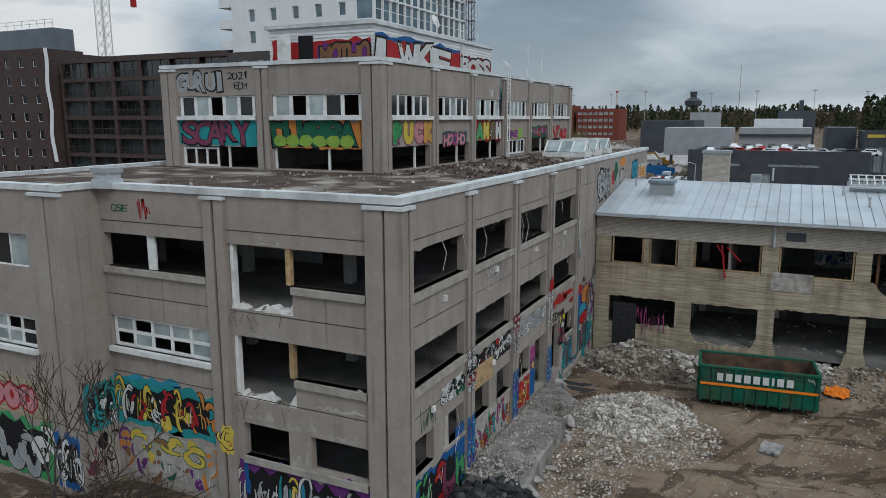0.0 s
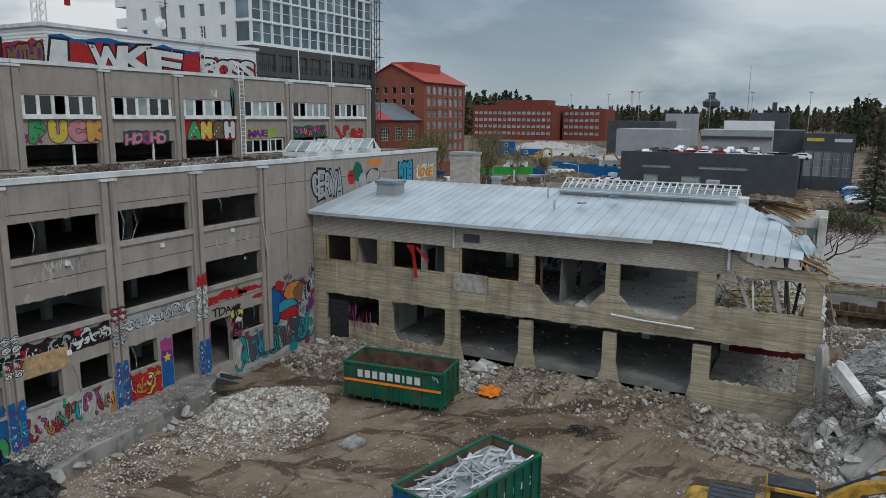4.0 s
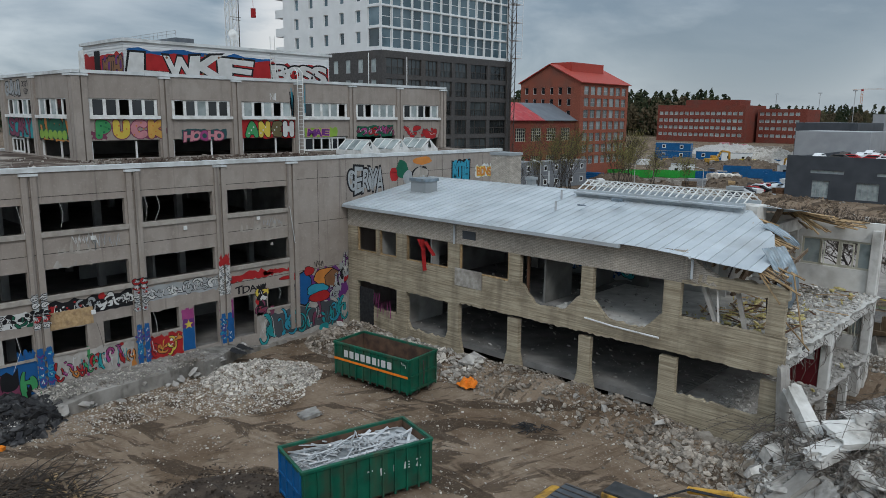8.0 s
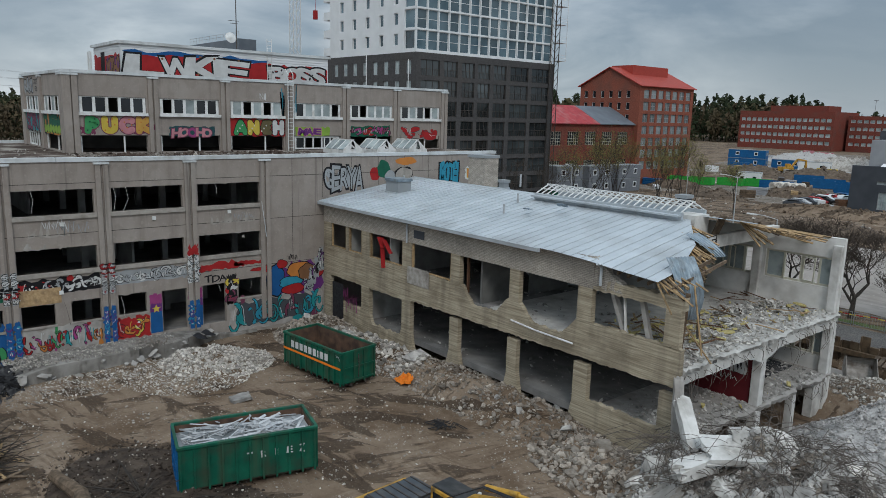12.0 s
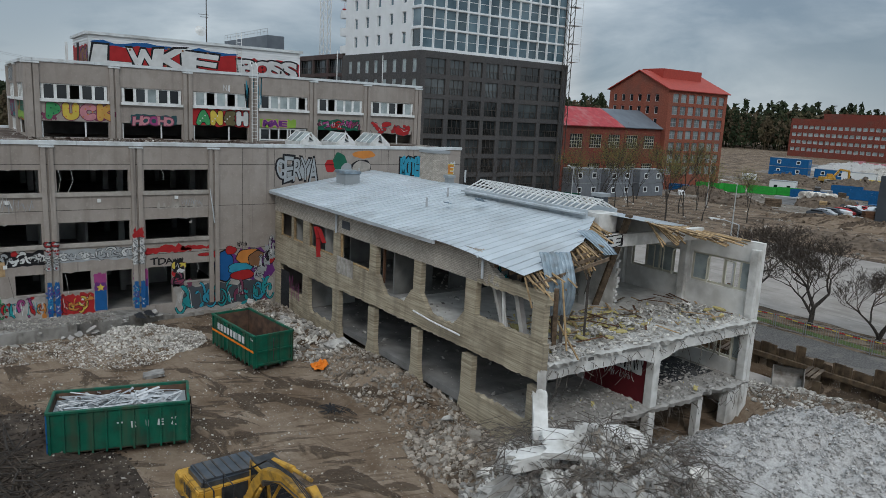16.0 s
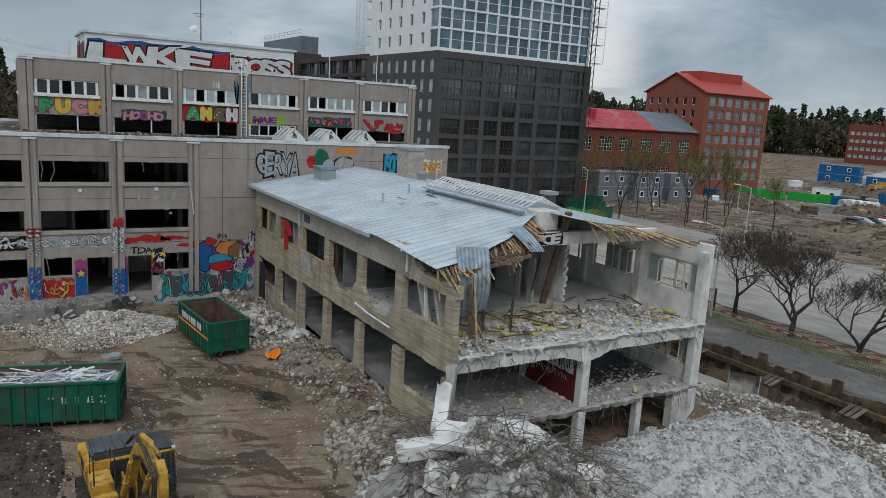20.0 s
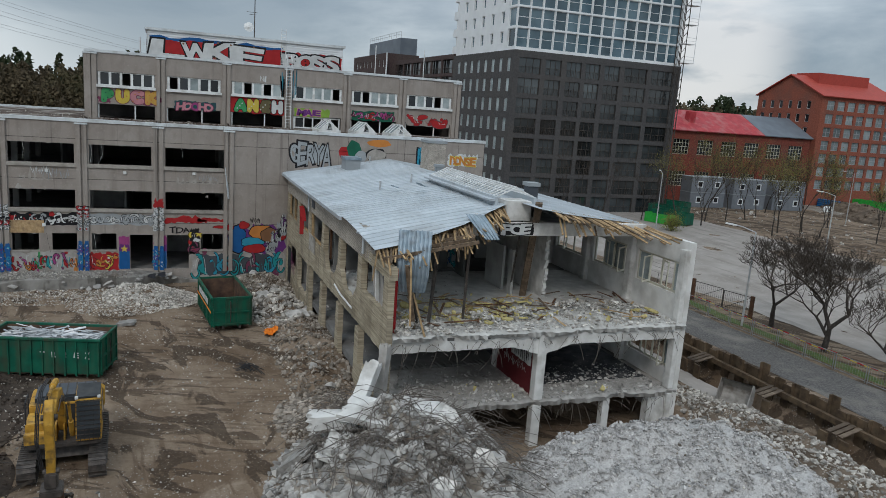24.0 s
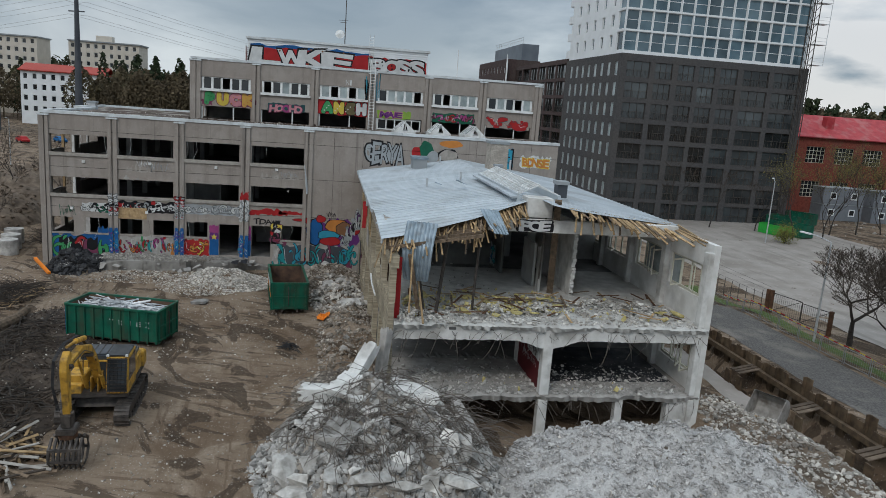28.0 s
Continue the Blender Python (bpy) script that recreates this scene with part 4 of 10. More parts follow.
# north wall with its ribbon windows
WNF = ("N", WN)
nholes = [(x, x + 4.35, z, z + 1.75) for x in (-9.1, -4.3, 0.5, 5.3, 10.1, 14.75) for z in (6.35, 2.2)]
wall("north_wall", WNF, -10.95, 19.25, -1.4, 9.3, nholes, 0.3, "whitewash", wing, "whitewashed outer wall with ribbon windows")
for k, (a, b, c, d) in enumerate(nholes):
    window(WNF, a, b, c, d, wing, 4, 1, glass="pale_pane", frame_mat="cream_frame", lost=0.8, seed=60 + k, pale=0.35, bar=0.13)
    for q in (1, 2, 3)[:1 + k % 3]:                        # casements standing ajar
        u = a + (b - a) * q / 4
        m = pose(u + 0.1, WN - 0.2, c + 0.13, 0, 0, -(18 + 23 * ((k + q) % 3)))
        bm = bmesh.new()
        w, h = 0.86, d - c - 0.26
        box(bm, 0, w, -0.03, 0.02, 0, 0.08, m)
        box(bm, 0, w, -0.03, 0.02, h - 0.08, h, m)
        box(bm, 0, 0.08, -0.03, 0.02, 0.08, h - 0.08, m)
        box(bm, w - 0.08, w, -0.03, 0.02, 0.08, h - 0.08, m)
        part("casement", bm, "cream_frame", wing, "cream window casement standing ajar without glass")
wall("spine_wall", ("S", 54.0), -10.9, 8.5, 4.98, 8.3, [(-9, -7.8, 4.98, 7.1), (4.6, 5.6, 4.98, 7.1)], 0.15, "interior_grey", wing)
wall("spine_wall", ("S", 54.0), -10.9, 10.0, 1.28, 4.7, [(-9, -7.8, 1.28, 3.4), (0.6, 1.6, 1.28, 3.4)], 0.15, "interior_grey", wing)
strip("torn_partition", ("S", 56.9), 6.0, 13.5, lambda u: 4.98, lambda u: 9.25, 0.22, "concrete_white", wing, "partition wall torn off at its end", rough=0.04, seed=21)
for k in range(24):                                  # broken bricks along its torn edge
    z = 5.0 + k * 0.17
    bm = bmesh.new()
    box(bm, 13.3, 13.55 + 0.22 * random.random() - 0.012 * abs(k - 9), 56.91, 57.11, z, z + 0.15)
    part("broken_brick", bm, "concrete_white", wing)
for x, w in ((9.2, 2.4), (12.4, 0.5)):
    bm = bmesh.new()
    box(bm, x, x + w, 55.2, 55.35, 4.98, 7.6)
    part("partition", bm, "interior", wing)
for k, y in enumerate((49.0, 50.6, 57.4, 58.8, 60.4)):     # dark blocks that paint the shade of pockets left in the edge beam
    bm = bmesh.new()
    fbox(bm, ("E", 19.2), y, y + (0.62 if k == 1 else 0.34), 4.62, 4.76, -0.1, 0.034)
    part("beam_pocket", bm, "interior_dark", wing)
wall("cross_wall", ("E", 3.0), 54.2, 62.3, 4.98, 8.3, [(56, 57.2, 4.98, 7.1)], 0.15, "interior", wing)
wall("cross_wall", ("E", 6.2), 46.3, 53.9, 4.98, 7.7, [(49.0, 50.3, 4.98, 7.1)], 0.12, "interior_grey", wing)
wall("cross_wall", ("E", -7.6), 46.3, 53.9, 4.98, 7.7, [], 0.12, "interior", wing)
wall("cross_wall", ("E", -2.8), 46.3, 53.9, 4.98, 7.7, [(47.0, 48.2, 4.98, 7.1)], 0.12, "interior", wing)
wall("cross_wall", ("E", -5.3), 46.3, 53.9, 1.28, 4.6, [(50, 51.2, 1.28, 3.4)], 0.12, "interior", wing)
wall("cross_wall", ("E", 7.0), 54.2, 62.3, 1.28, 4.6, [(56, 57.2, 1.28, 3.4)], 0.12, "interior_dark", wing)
bm = bmesh.new()
box(bm, 13.8, 18.7, 53.95, 54.05, 1.28, 4.1)
part("partition", bm, "maroon_wall", wing, "dark red painted partition with white graffiti")
# thin near-black sheet laid over the lower floor's north half
strip("floor_felt", ("E", 17.4), 54.5, 61.9, lambda u: 1.285, lambda u: 1.30, 5.5, "floor_black", wing, "near-black sheet over the north half of the lower floor", rough=0.003, seed=77)
bm = bmesh.new()
box(bm, 15.1, 15.5, 51.4, 62.1, 8.95, 9.62)
part("roof_beam", bm, "concrete_white", wing, "whitewashed roof beam")
bm = bmesh.new()
fbox(bm, WS, 18.5, 18.72, 4.98, 8.0, -0.6, -0.34)
part("red_post", bm, "red_ink", wing, "red-painted steel post")

# roof sheets: every standing-seam strip its own piece
RIDGE, EAVE = (54.4, 10.62), (45.55, 9.15)


def roof_z(x, y):
    t = (RIDGE[0] - y) / (RIDGE[0] - EAVE[0])
    z = RIDGE[1] + (EAVE[1] - RIDGE[1]) * t
    s = smooth(11.5, 20, x)
    return z - s * (0.05 + 0.4 * t) - 0.05 * noise.noise((x * 0.5, y * 0.5, 2)) * (0.3 + s)


def south_edge(x):
    """Where the torn edge of the south slope lies at x."""
    y = 53.9 - (x - 14.4) * 1.4 if x < 17.2 else 50.0 - (x - 17.2) * 3.3
    return y + 0.3 * noise.noise((x * 0.9, 4, 1)) if x > 14.0 else RIDGE[0]


def north_edge(x):
    return 63.2 - max(0, x - 13.6) * 2.15 + (0.35 * noise.noise((x * 0.9, 9, 1)) if x > 13.6 else 0)


x, k = -10.95, 0
while x < 19.3:
    w = 0.62
    edge = [min(RIDGE[0], south_edge(q)) for q in (x, x + w)]
    if min(edge) - EAVE[0] > 0.3:
        bm, rows = bmesh.new(), []
        for i in range(9):
            ya, yb = (EAVE[0] + (e - EAVE[0]) * i / 8 for e in edge)
            za, zb = roof_z(x, ya), roof_z(x + w, yb)
            rows.append([bm.verts.new(p) for p in ((x + 0.012, ya, za), (x + 0.012, ya, za + 0.05), (x + 0.03, ya, za + 0.05), (x + 0.04, ya, za + 0.008), (x + w - 0.006, yb, zb + 0.008), (x + w - 0.006, yb, zb - 0.004), (x + 0.02, ya, za - 0.01))])
        for a, b in zip(rows, rows[1:]):
            for i in range(7):
                bm.faces.new([a[i], a[(i + 1) % 7], b[(i + 1) % 7], b[i]])
        bm.faces.new(rows[0]), bm.faces.new(rows[-1])
        part("roof_sheet", bm, "metal_roof", wing)
    x, k = x + w, k + 1


def north_z(x, y):
    t = (y - RIDGE[0]) / (63.2 - RIDGE[0])
    return RIDGE[1] - 1.25 * t - 0.25 * smooth(12, 21, x) * t


x = -10.95
while x < 18.4:
    edge = [north_edge(q) for q in (x, x + 0.62)]
    if min(edge) - RIDGE[0] > 0.3:
        bm, rows = bmesh.new(), []
        for i in range(5):
            ya, yb = (RIDGE[0] + (e - RIDGE[0]) * i / 4 for e in edge)
            za, zb = north_z(x, ya), north_z(x + 0.62, yb)
            rows.append([bm.verts.new(p) for p in ((x + 0.012, ya, za), (x + 0.012, ya, za + 0.05), (x + 0.03, ya, za + 0.05), (x + 0.04, ya, za + 0.008), (x + 0.614, yb, zb + 0.008), (x + 0.614, yb, zb - 0.01))])
        for a, b in zip(rows, rows[1:]):
            for i in range(6):
                bm.faces.new([a[i], a[(i + 1) % 6], b[(i + 1) % 6], b[i]])
        bm.faces.new(rows[0]), bm.faces.new(rows[-1])
        part("roof_sheet", bm, "metal_roof", wing)
    x += 0.62
bm = bmesh.new()
beam(bm, (-10.95, EAVE[0] - 0.05, 9.05), (11.2, EAVE[0] - 0.05, 9.05), 0.14, 0.2)
part("gutter", bm, "metal_roof", wing, "pale sheet-metal gutter")

# ---- the district round about ----
def facade(parent, face, u0, u1, v0, v1, cells, material, glass, thick=0.35, depth=0.25, rail=False, frame_mat=None, cols=1, label="", rows=1):
    """A wall with a window in every cell; with rail, each is a balcony front with a balustrade."""
    wall("wall", face, u0, u1, v0, v1, cells, thick, material, parent, label)
    for k, (a, b, c, d) in enumerate(cells):
        bm = bmesh.new()
        fbox(bm, face, a, b, c, d, -depth - 0.03, -depth)
        pane = part("window", bm, glass, parent)
        bm = bmesh.new()
        for i in range(cols + 1):
            u = a + (b - a - 0.07) * i / cols
            fbox(bm, face, u, u + 0.07, c, d, -depth, -depth + 0.05)
        for j in range(rows + 1):
            v = c + (d - c - 0.07) * j / rows
            fbox(bm, face, a + 0.07, b - 0.07, v, v + 0.07, -depth, -depth + 0.045)
        if rail:
            fbox(bm, face, a, b, c + 1.0, c + 1.06, -0.12, -0.05)
            for i in range(9):
                u = a + (b - a) * (i + 0.5) / 9
                fbox(bm, face, u - 0.015, u + 0.015, c, c + 1.0, -0.1, -0.07)
        part("window_frame", bm, frame_mat or material, pane)


def shell(parent, x0, x1, y0, y1, z0, z1, material, name="body"):
    bm = bmesh.new()
    box(bm, x0, x1, y0, y1, z0, z1)
    return part(name, bm, material, parent)


# dark brick block with the white tower on it
dark = thing("apartment_tower", "dark brick apartment block with an unfinished white gridded tower above", "building")
TX, TY, TL = -50.0, 84.2, 29.8
ecols = [(0.9, 4.5), (5.3, 8.0), (8.9, 11.5), (12.2, 14.8), (15.6, 18.4), (19.3, 23.5), (24.3, 28.6)]
cells = [(TY + a, TY + b, 3.5 + r * 2.95, 3.5 + r * 2.95 + 2.3) for a, b in ecols for r in range(7)] + [(TY + a, TY + b, 0.5, 3.0) for a, b in ecols]
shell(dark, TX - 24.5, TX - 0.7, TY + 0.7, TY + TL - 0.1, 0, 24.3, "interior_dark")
facade(dark, ("E", TX), TY, TY + TL, -1, 24.5, cells, "brick_dark", "balcony_dark", rail=True, cols=3, frame_mat="dark_steel")
scols = [1.2 + k * 2.9 for k in range(8)]
cells = [(TX - s - 1.15, TX - s, 3.7 + r * 2.95, 3.7 + r * 2.95 + 1.95) for s in scols for r in range(7)]
facade(dark, ("S", TY), TX - 25, TX - 0.35, -1, 24.5, cells, "brick_dark", "pale_pane", depth=0.12, frame_mat="grey_light")
shell(dark, TX - 24, TX - 0.7, TY + 0.7, TY + 28, 24.5, 56, "tank_grey")
cells = [(TY + 0.12 + k * 2.06, TY + 0.12 + k * 2.06 + 1.9, 24.9 + r * 2.95, 24.9 + r * 2.95 + 2.72) for k in range(14) for r in range(10)]
facade(dark, ("E", TX), TY, TY + 29, 24.5, 55, cells, "white_panel", "tower_glass", depth=0.3, frame_mat="white_panel", rows=2)
cells = [(TX - s - 1.1, TX - s, 25.6 + r * 2.95, 25.6 + r * 2.95 + 1.7) for s in (4.6, 8.4, 12.2, 16.0, 19.8) for r in range(10)] + [(TX - 3.0, TX - 0.5, 25.0 + r * 2.95, 25.0 + r * 2.95 + 2.6) for r in range(10)]
facade(dark, ("S", TY), TX - 24, TX - 0.35, 24.5, 55, cells, "white_panel", "tower_glass", frame_mat="white_panel")
for r in range(10):                                    # corner balconies and the scaffold
    bm = bmesh.new()
    box(bm, TX - 26.5, TX - 24, TY + 0.2, TY + 3.5, 24.9 + r * 2.95, 25.1 + r * 2.95)
    box(bm, TX - 26.5, TX - 24, TY + 0.2, TY + 0.25, 25.1 + r * 2.95, 26.2 + r * 2.95)
    part("balcony", bm, "white_panel", dark)
mast = thing("hoist_mast", "builders' hoist mast and scaffold on the tower corner", "scaffold")
bm = bmesh.new()
for y in (TY + 28.0, TY + 29.0):
    for x in (TX + 0.5, TX + 1.5):
        beam(bm, (x, y, 0), (x, y, 54), 0.1, 0.1)
z = 1.0
while z < 53:
    beam(bm, (TX + 1.5, TY + 28, z), (TX + 1.5, TY + 29, z + 1.2), 0.06, 0.06)
    beam(bm, (TX + 0.5, TY + 28, z + 1.2), (TX + 1.5, TY + 28, z), 0.06, 0.06)
    z += 1.2
part("lattice", bm, "dark_steel", mast)
for r in range(10):
    z = 25 + r * 2.95
    bm = bmesh.new()
    box(bm, TX - 0.2, TX + 1.3, TY + 29.0, TY + 31.0, z, z + 0.08)
    part("platform", bm, "white_panel", mast)
    for h in (0.5, 1.0):
        bm = bmesh.new()
        beam(bm, (TX + 1.3, TY + 29, z + h), (TX + 1.3, TY + 31, z + h), 0.05, 0.05)
        part("guard_rail", bm, "white_panel", mast)
bm = bmesh.new()
beam(bm, (TX + 1.3, TY + 31, 25), (TX + 1.3, TY + 31, 54.5), 0.07, 0.07)
part("standard", bm, "white_panel", mast)

# brown block with balcony grid, west of it
brown = thing("balcony_block", "dark brown apartment block with a grid of glazed balconies", "building")
BX0, BX1 = -111.5, -75.1
n = 6
cw = (BX1 - BX0) / n
cells = [(BX0 + k * cw + 0.45, BX0 + (k + 1) * cw - 0.15, 3.3 + r * 3.05, 3.3 + r * 3.05 + 2.45) for k in range(n) for r in range(7)]
shell(brown, BX0 + 0.3, BX1 - 0.1, TY + 1.9, TY + 14, 0, 24.4, "interior_dark")
facade(brown, ("S", TY), BX0, BX1, -1, 24.8, cells, "brick_brown", "balcony_dark", thick=0.3, depth=0.7, rail=True, cols=3, frame_mat="dark_steel")
shell(brown, BX0 - 0.2, BX1, TY + 0.3, TY + 14, 24.4, 24.95, "brick_brown", "roof")
left = thing("corner_block", "dark red-brown brick apartment block with small square windows", "building")
cells = [(-141 + k * 3.6, -141 + k * 3.6 + 1.3, 2.6 + r * 3.0, 2.6 + r * 3.0 + 1.5) for k in range(8) for r in range(8)]
shell(left, -144, -113.8, TY - 1.4, TY + 14, 0, 26.2, "brick_brown")
facade(left, ("S", TY - 1.8), -144, -113, -1, 26.6, cells, "brick_brown", "dark_glass", frame_mat="white_panel", thick=0.3)
wall("wall", ("E", -113), TY - 1.5, TY + 6, -1, 26.6, [], 0.3, "brick_brown", left)
shell(left, -143, -115, TY + 2, TY + 6, 26.6, 30.4, "cabin_blue", "roof_house")
bm = bmesh.new()
for k in range(15):
    beam(bm, (-143 + k * 2, TY + 2.1, 30.6), (-143 + k * 2, TY + 2.1, 31.8), 0.06, 0.06)
for h in (31.2, 31.8):
    beam(bm, (-143, TY + 2.1, h), (-115, TY + 2.1, h), 0.06, 0.06)
part("roof_rail", bm, "steel", left)
bm = bmesh.new()
rows = [[bm.verts.new((-112.6 + 0.9 * k + 0.25 * math.sin(1.3 * i), TY - 1.84 - 0.03 * (1 + math.sin(0.9 * i + k)), 26.6 - i * 1.7)) for k in (0, 1)] for i in range(12)]
for a, b in zip(rows, rows[1:]):
    bm.faces.new([a[0], a[1], b[1], b[0]])
tarp = part("dust_sheet", bm, "white_panel", left, "long white dust sheet hanging down the corner")
tarp.modifiers.new("thickness", "SOLIDIFY").thickness = 0.03

# red brick gable house and its older neighbour
red = thing("red_brick_house", "seven-storey red brick house with a red sheet roof and balconies", "building")
cells = [(168.6 + k * 3.0, 168.6 + k * 3.0 + 2.2, 3.6 + r * 2.85, 3.6 + r * 2.85 + 2.0) for k in range(7) for r in range(7)]
shell(red, -87.6, -70.9, 167.9, 189.5, 0, 23.4, "brick_red")
facade(red, ("E", -70), 167.0, 190.0, 0, 23.7, cells, "brick_red", "balcony_glass", frame_mat="grey_light", cols=2, rows=2)
cells = [(-87 + k * 2.6, -87 + k * 2.6 + 1.1, 6.5 + r * 2.85, 6.5 + r * 2.85 + 1.7) for k in range(6) for r in range(6)]
facade(red, ("S", 167), -88.3, -70.35, 0, 23.7, cells, "brick_red", "dark_glass", frame_mat="white_panel")
bm = bmesh.new()
g = [[bm.verts.new(p) for p in ((-88.3, y, 23.7), (-79.2, y, 28.0), (-70.0, y, 23.7))] for y in (167.0, 167.4)]
bm.faces.new(g[0]), bm.faces.new(g[1])
for i in range(3):
    bm.faces.new([g[0][i], g[0][(i + 1) % 3], g[1][(i + 1) % 3], g[1][i]])
part("gable", bm, "brick_red", red)
bm = bmesh.new()
beam(bm, (-88.9, 178.5, 23.5), (-79.2, 178.5, 28.15), 24.0, 0.2)
beam(bm, (-69.4, 178.5, 23.5), (-79.2, 178.5, 28.15), 24.0, 0.2)
part("roof", bm, "red_roof", red)
shell(red, -82, -75.5, 171, 186, 26.3, 28.8, "red_roof", "roof_house")
old = thing("old_brick_hall", "old deep-red brick hall with a crimson roof and large paned windows", "building")
cells = [(119 + k * 6.0, 119 + k * 6.0 + 3.9, v, v + 3.0) for k in range(8) for v in (3.2, 9.6)]
shell(old, -85, -71.9, 117, 166.9, 0, 14, "brick_red_old")
facade(old, ("E", -71.2), 116, 166.9, 0, 14.4, cells, "brick_red_old", "dark_glass", cols=5, rows=4, frame_mat="cream_frame")
bm = bmesh.new()
beam(bm, (-70.6, 134.5, 14.3), (-78.5, 134.5, 18.4), 38.0, 0.2)
beam(bm, (-86, 134.5, 14.3), (-78.5, 134.5, 18.4), 38.0, 0.2)
part("roof", bm, "crimson_roof", old)
bm = bmesh.new()
beam(bm, (-70.6, 160.3, 14.3), (-78.5, 160.3, 18.4), 13.4, 0.2)
beam(bm, (-86, 160.3, 14.3), (-78.5, 160.3, 18.4), 13.4, 0.2)
part("roof", bm, "cabin_blue", old, "grey renewed end of the roof")
shell(old, -75, -73.6, 136, 137.6, 15.5, 18.2, "crimson_roof", "chimney")

# far red office and car dealer with its roof parking
far_office = thing("red_office", "long red office block with ribbon windows", "building")
cells = [(-142 + k * 2.6, -142 + k * 2.6 + 1.9, 6.6 + r * 3.3, 6.6 + r * 3.3 + 1.5) for k in range(16) for r in range(4)]
shell(far_office, -142.5, -100.6, 350.8, 375, 3, 20.6, "brick_red_old")
facade(far_office, ("S", 350), -143, -100, 3, 21, cells, "brick_red_old", "pale_pane", frame_mat="white_panel", thick=0.4)
wall("wall", ("E", -100), 350.4, 375, 3, 21, [], 0.4, "brick_red_old", far_office)
shell(far_office, -131, -105, 355, 368, 21, 23.6, "brick_red_old", "roof_house")
cells = [(-97.5 + k * 2.6, -97.5 + k * 2.6 + 1.9, 6.6 + r * 3.3, 6.6 + r * 3.3 + 1.4) for k in range(7) for r in range(4)]
facade(far_office, ("S", 361), -98.5, -77, 3, 19.5, cells, "brick_red_old", "pale_pane", frame_mat="white_panel", thick=0.4)
shell(far_office, -98.4, -77.1, 361.6, 380, 3, 19.3, "brick_red_old", "wing")
dealer = thing("car_dealer", "dark grey clad car dealer with parking on its roof", "building")
cells = [(-7.2, -3.4, 0.4, 3.6), (-15.0, -12.0, 0.4, 3.6), (-15.5, -9.5, 5.0, 5.6), (-4, 5.5, 5.0, 5.6)]
facade(dealer, ("S", 165.0), -20, 14.4, -1, 8.3, cells, "grey_panel", "pale_pane", frame_mat="grey_light", cols=4)
shell(dealer, -19.6, 14.0, 165.9, 203, -1, 7.1, "grey_panel")
wall("wall", ("W", -20), 165.35, 203, -1, 7.9, [], 0.35, "grey_panel", dealer)
wall("wall", ("E", 14.4), 165.35, 203, -1, 7.9, [], 0.35, "grey_panel", dealer)
shell(dealer, -31, -14.6, 203.2, 222, 5.2, 12.4, "grey_light", "hall")
for x in (-29.5, -24.5):
    shell(dealer, x, x + 0.7, 204, 204.7, -0.5, 5.2, "grey_panel", "column")
shell(dealer, -14.6, 5.2, 240, 262, 0, 12.0, "grey_light", "hall")
shell(dealer, -14.6, 5.2, 239.2, 239.9, 9.6, 10.2, "grey_panel", "fascia")
shell(dealer, -4.9, 7, 285, 300, 0, 17.4, "grey_panel", "hall")
shell(dealer, 1.5, 3.0, 288, 290, 17.4, 21.0, "grey_panel", "flue")
shell(dealer, -12, 3, 272, 284, 0, 14.6, "white_panel", "hall")
shell(dealer, 7.6, 14.2, 203.2, 222, 0, 12.6, "grey_panel", "hall")
shell(dealer, -46, -29, 250, 280, 0, 14.2, "grey_panel", "hall")
shell(dealer, -36, -26, 296, 312, 0, 17.0, "grey_light", "hall")
show = thing("showroom", "glass-fronted dark car showroom", "building")
cells = [(15.0 + k * 1.9, 16.7 + k * 1.9, 3.0, 8.6) for k in range(5)]
facade(show, ("S", 187.0), 14.6, 24.6, -1, 12.3, cells, "grey_panel", "balcony_glass", frame_mat="grey_light", cols=2, rows=3)
shell(show, 14.8, 24.4, 187.9, 205, -1, 12.0, "grey_panel")
bm = bmesh.new()
box(bm, 15.2, 18.6, 186.9, 186.98, 10.6, 11.3)
part("sign_panel", bm, "yellow_ink", show, "plain yellow sign panel")
bm = bmesh.new()
box(bm, 20.6, 24.0, 186.9, 186.98, 10.5, 11.2)
part("sign_panel", bm, "white_ink", show, "plain white bar in place of lettering")

# ---- rubble ----
PHI = (1 + 5 ** 0.5) / 2
ICO = np.array([(s, t * PHI, 0) for s in (-1, 1) for t in (-1, 1)] + [(0, s, t * PHI) for s in (-1, 1) for t in (-1, 1)] + [(t * PHI, 0, s) for s in (-1, 1) for t in (-1, 1)], float) * 0.29
ICO_F = [(a, b, c) for a in range(12) for b in range(a + 1, 12) for c in range(b + 1, 12) if max(np.linalg.norm(ICO[a] - ICO[b]), np.linalg.norm(ICO[b] - ICO[c]), np.linalg.norm(ICO[a] - ICO[c])) < 0.6]
ICO_F = np.array([f if np.dot(np.cross(ICO[f[1]] - ICO[f[0]], ICO[f[2]] - ICO[f[0]]), ICO[f[0]]) > 0 else (f[0], f[2], f[1]) for f in ICO_F])


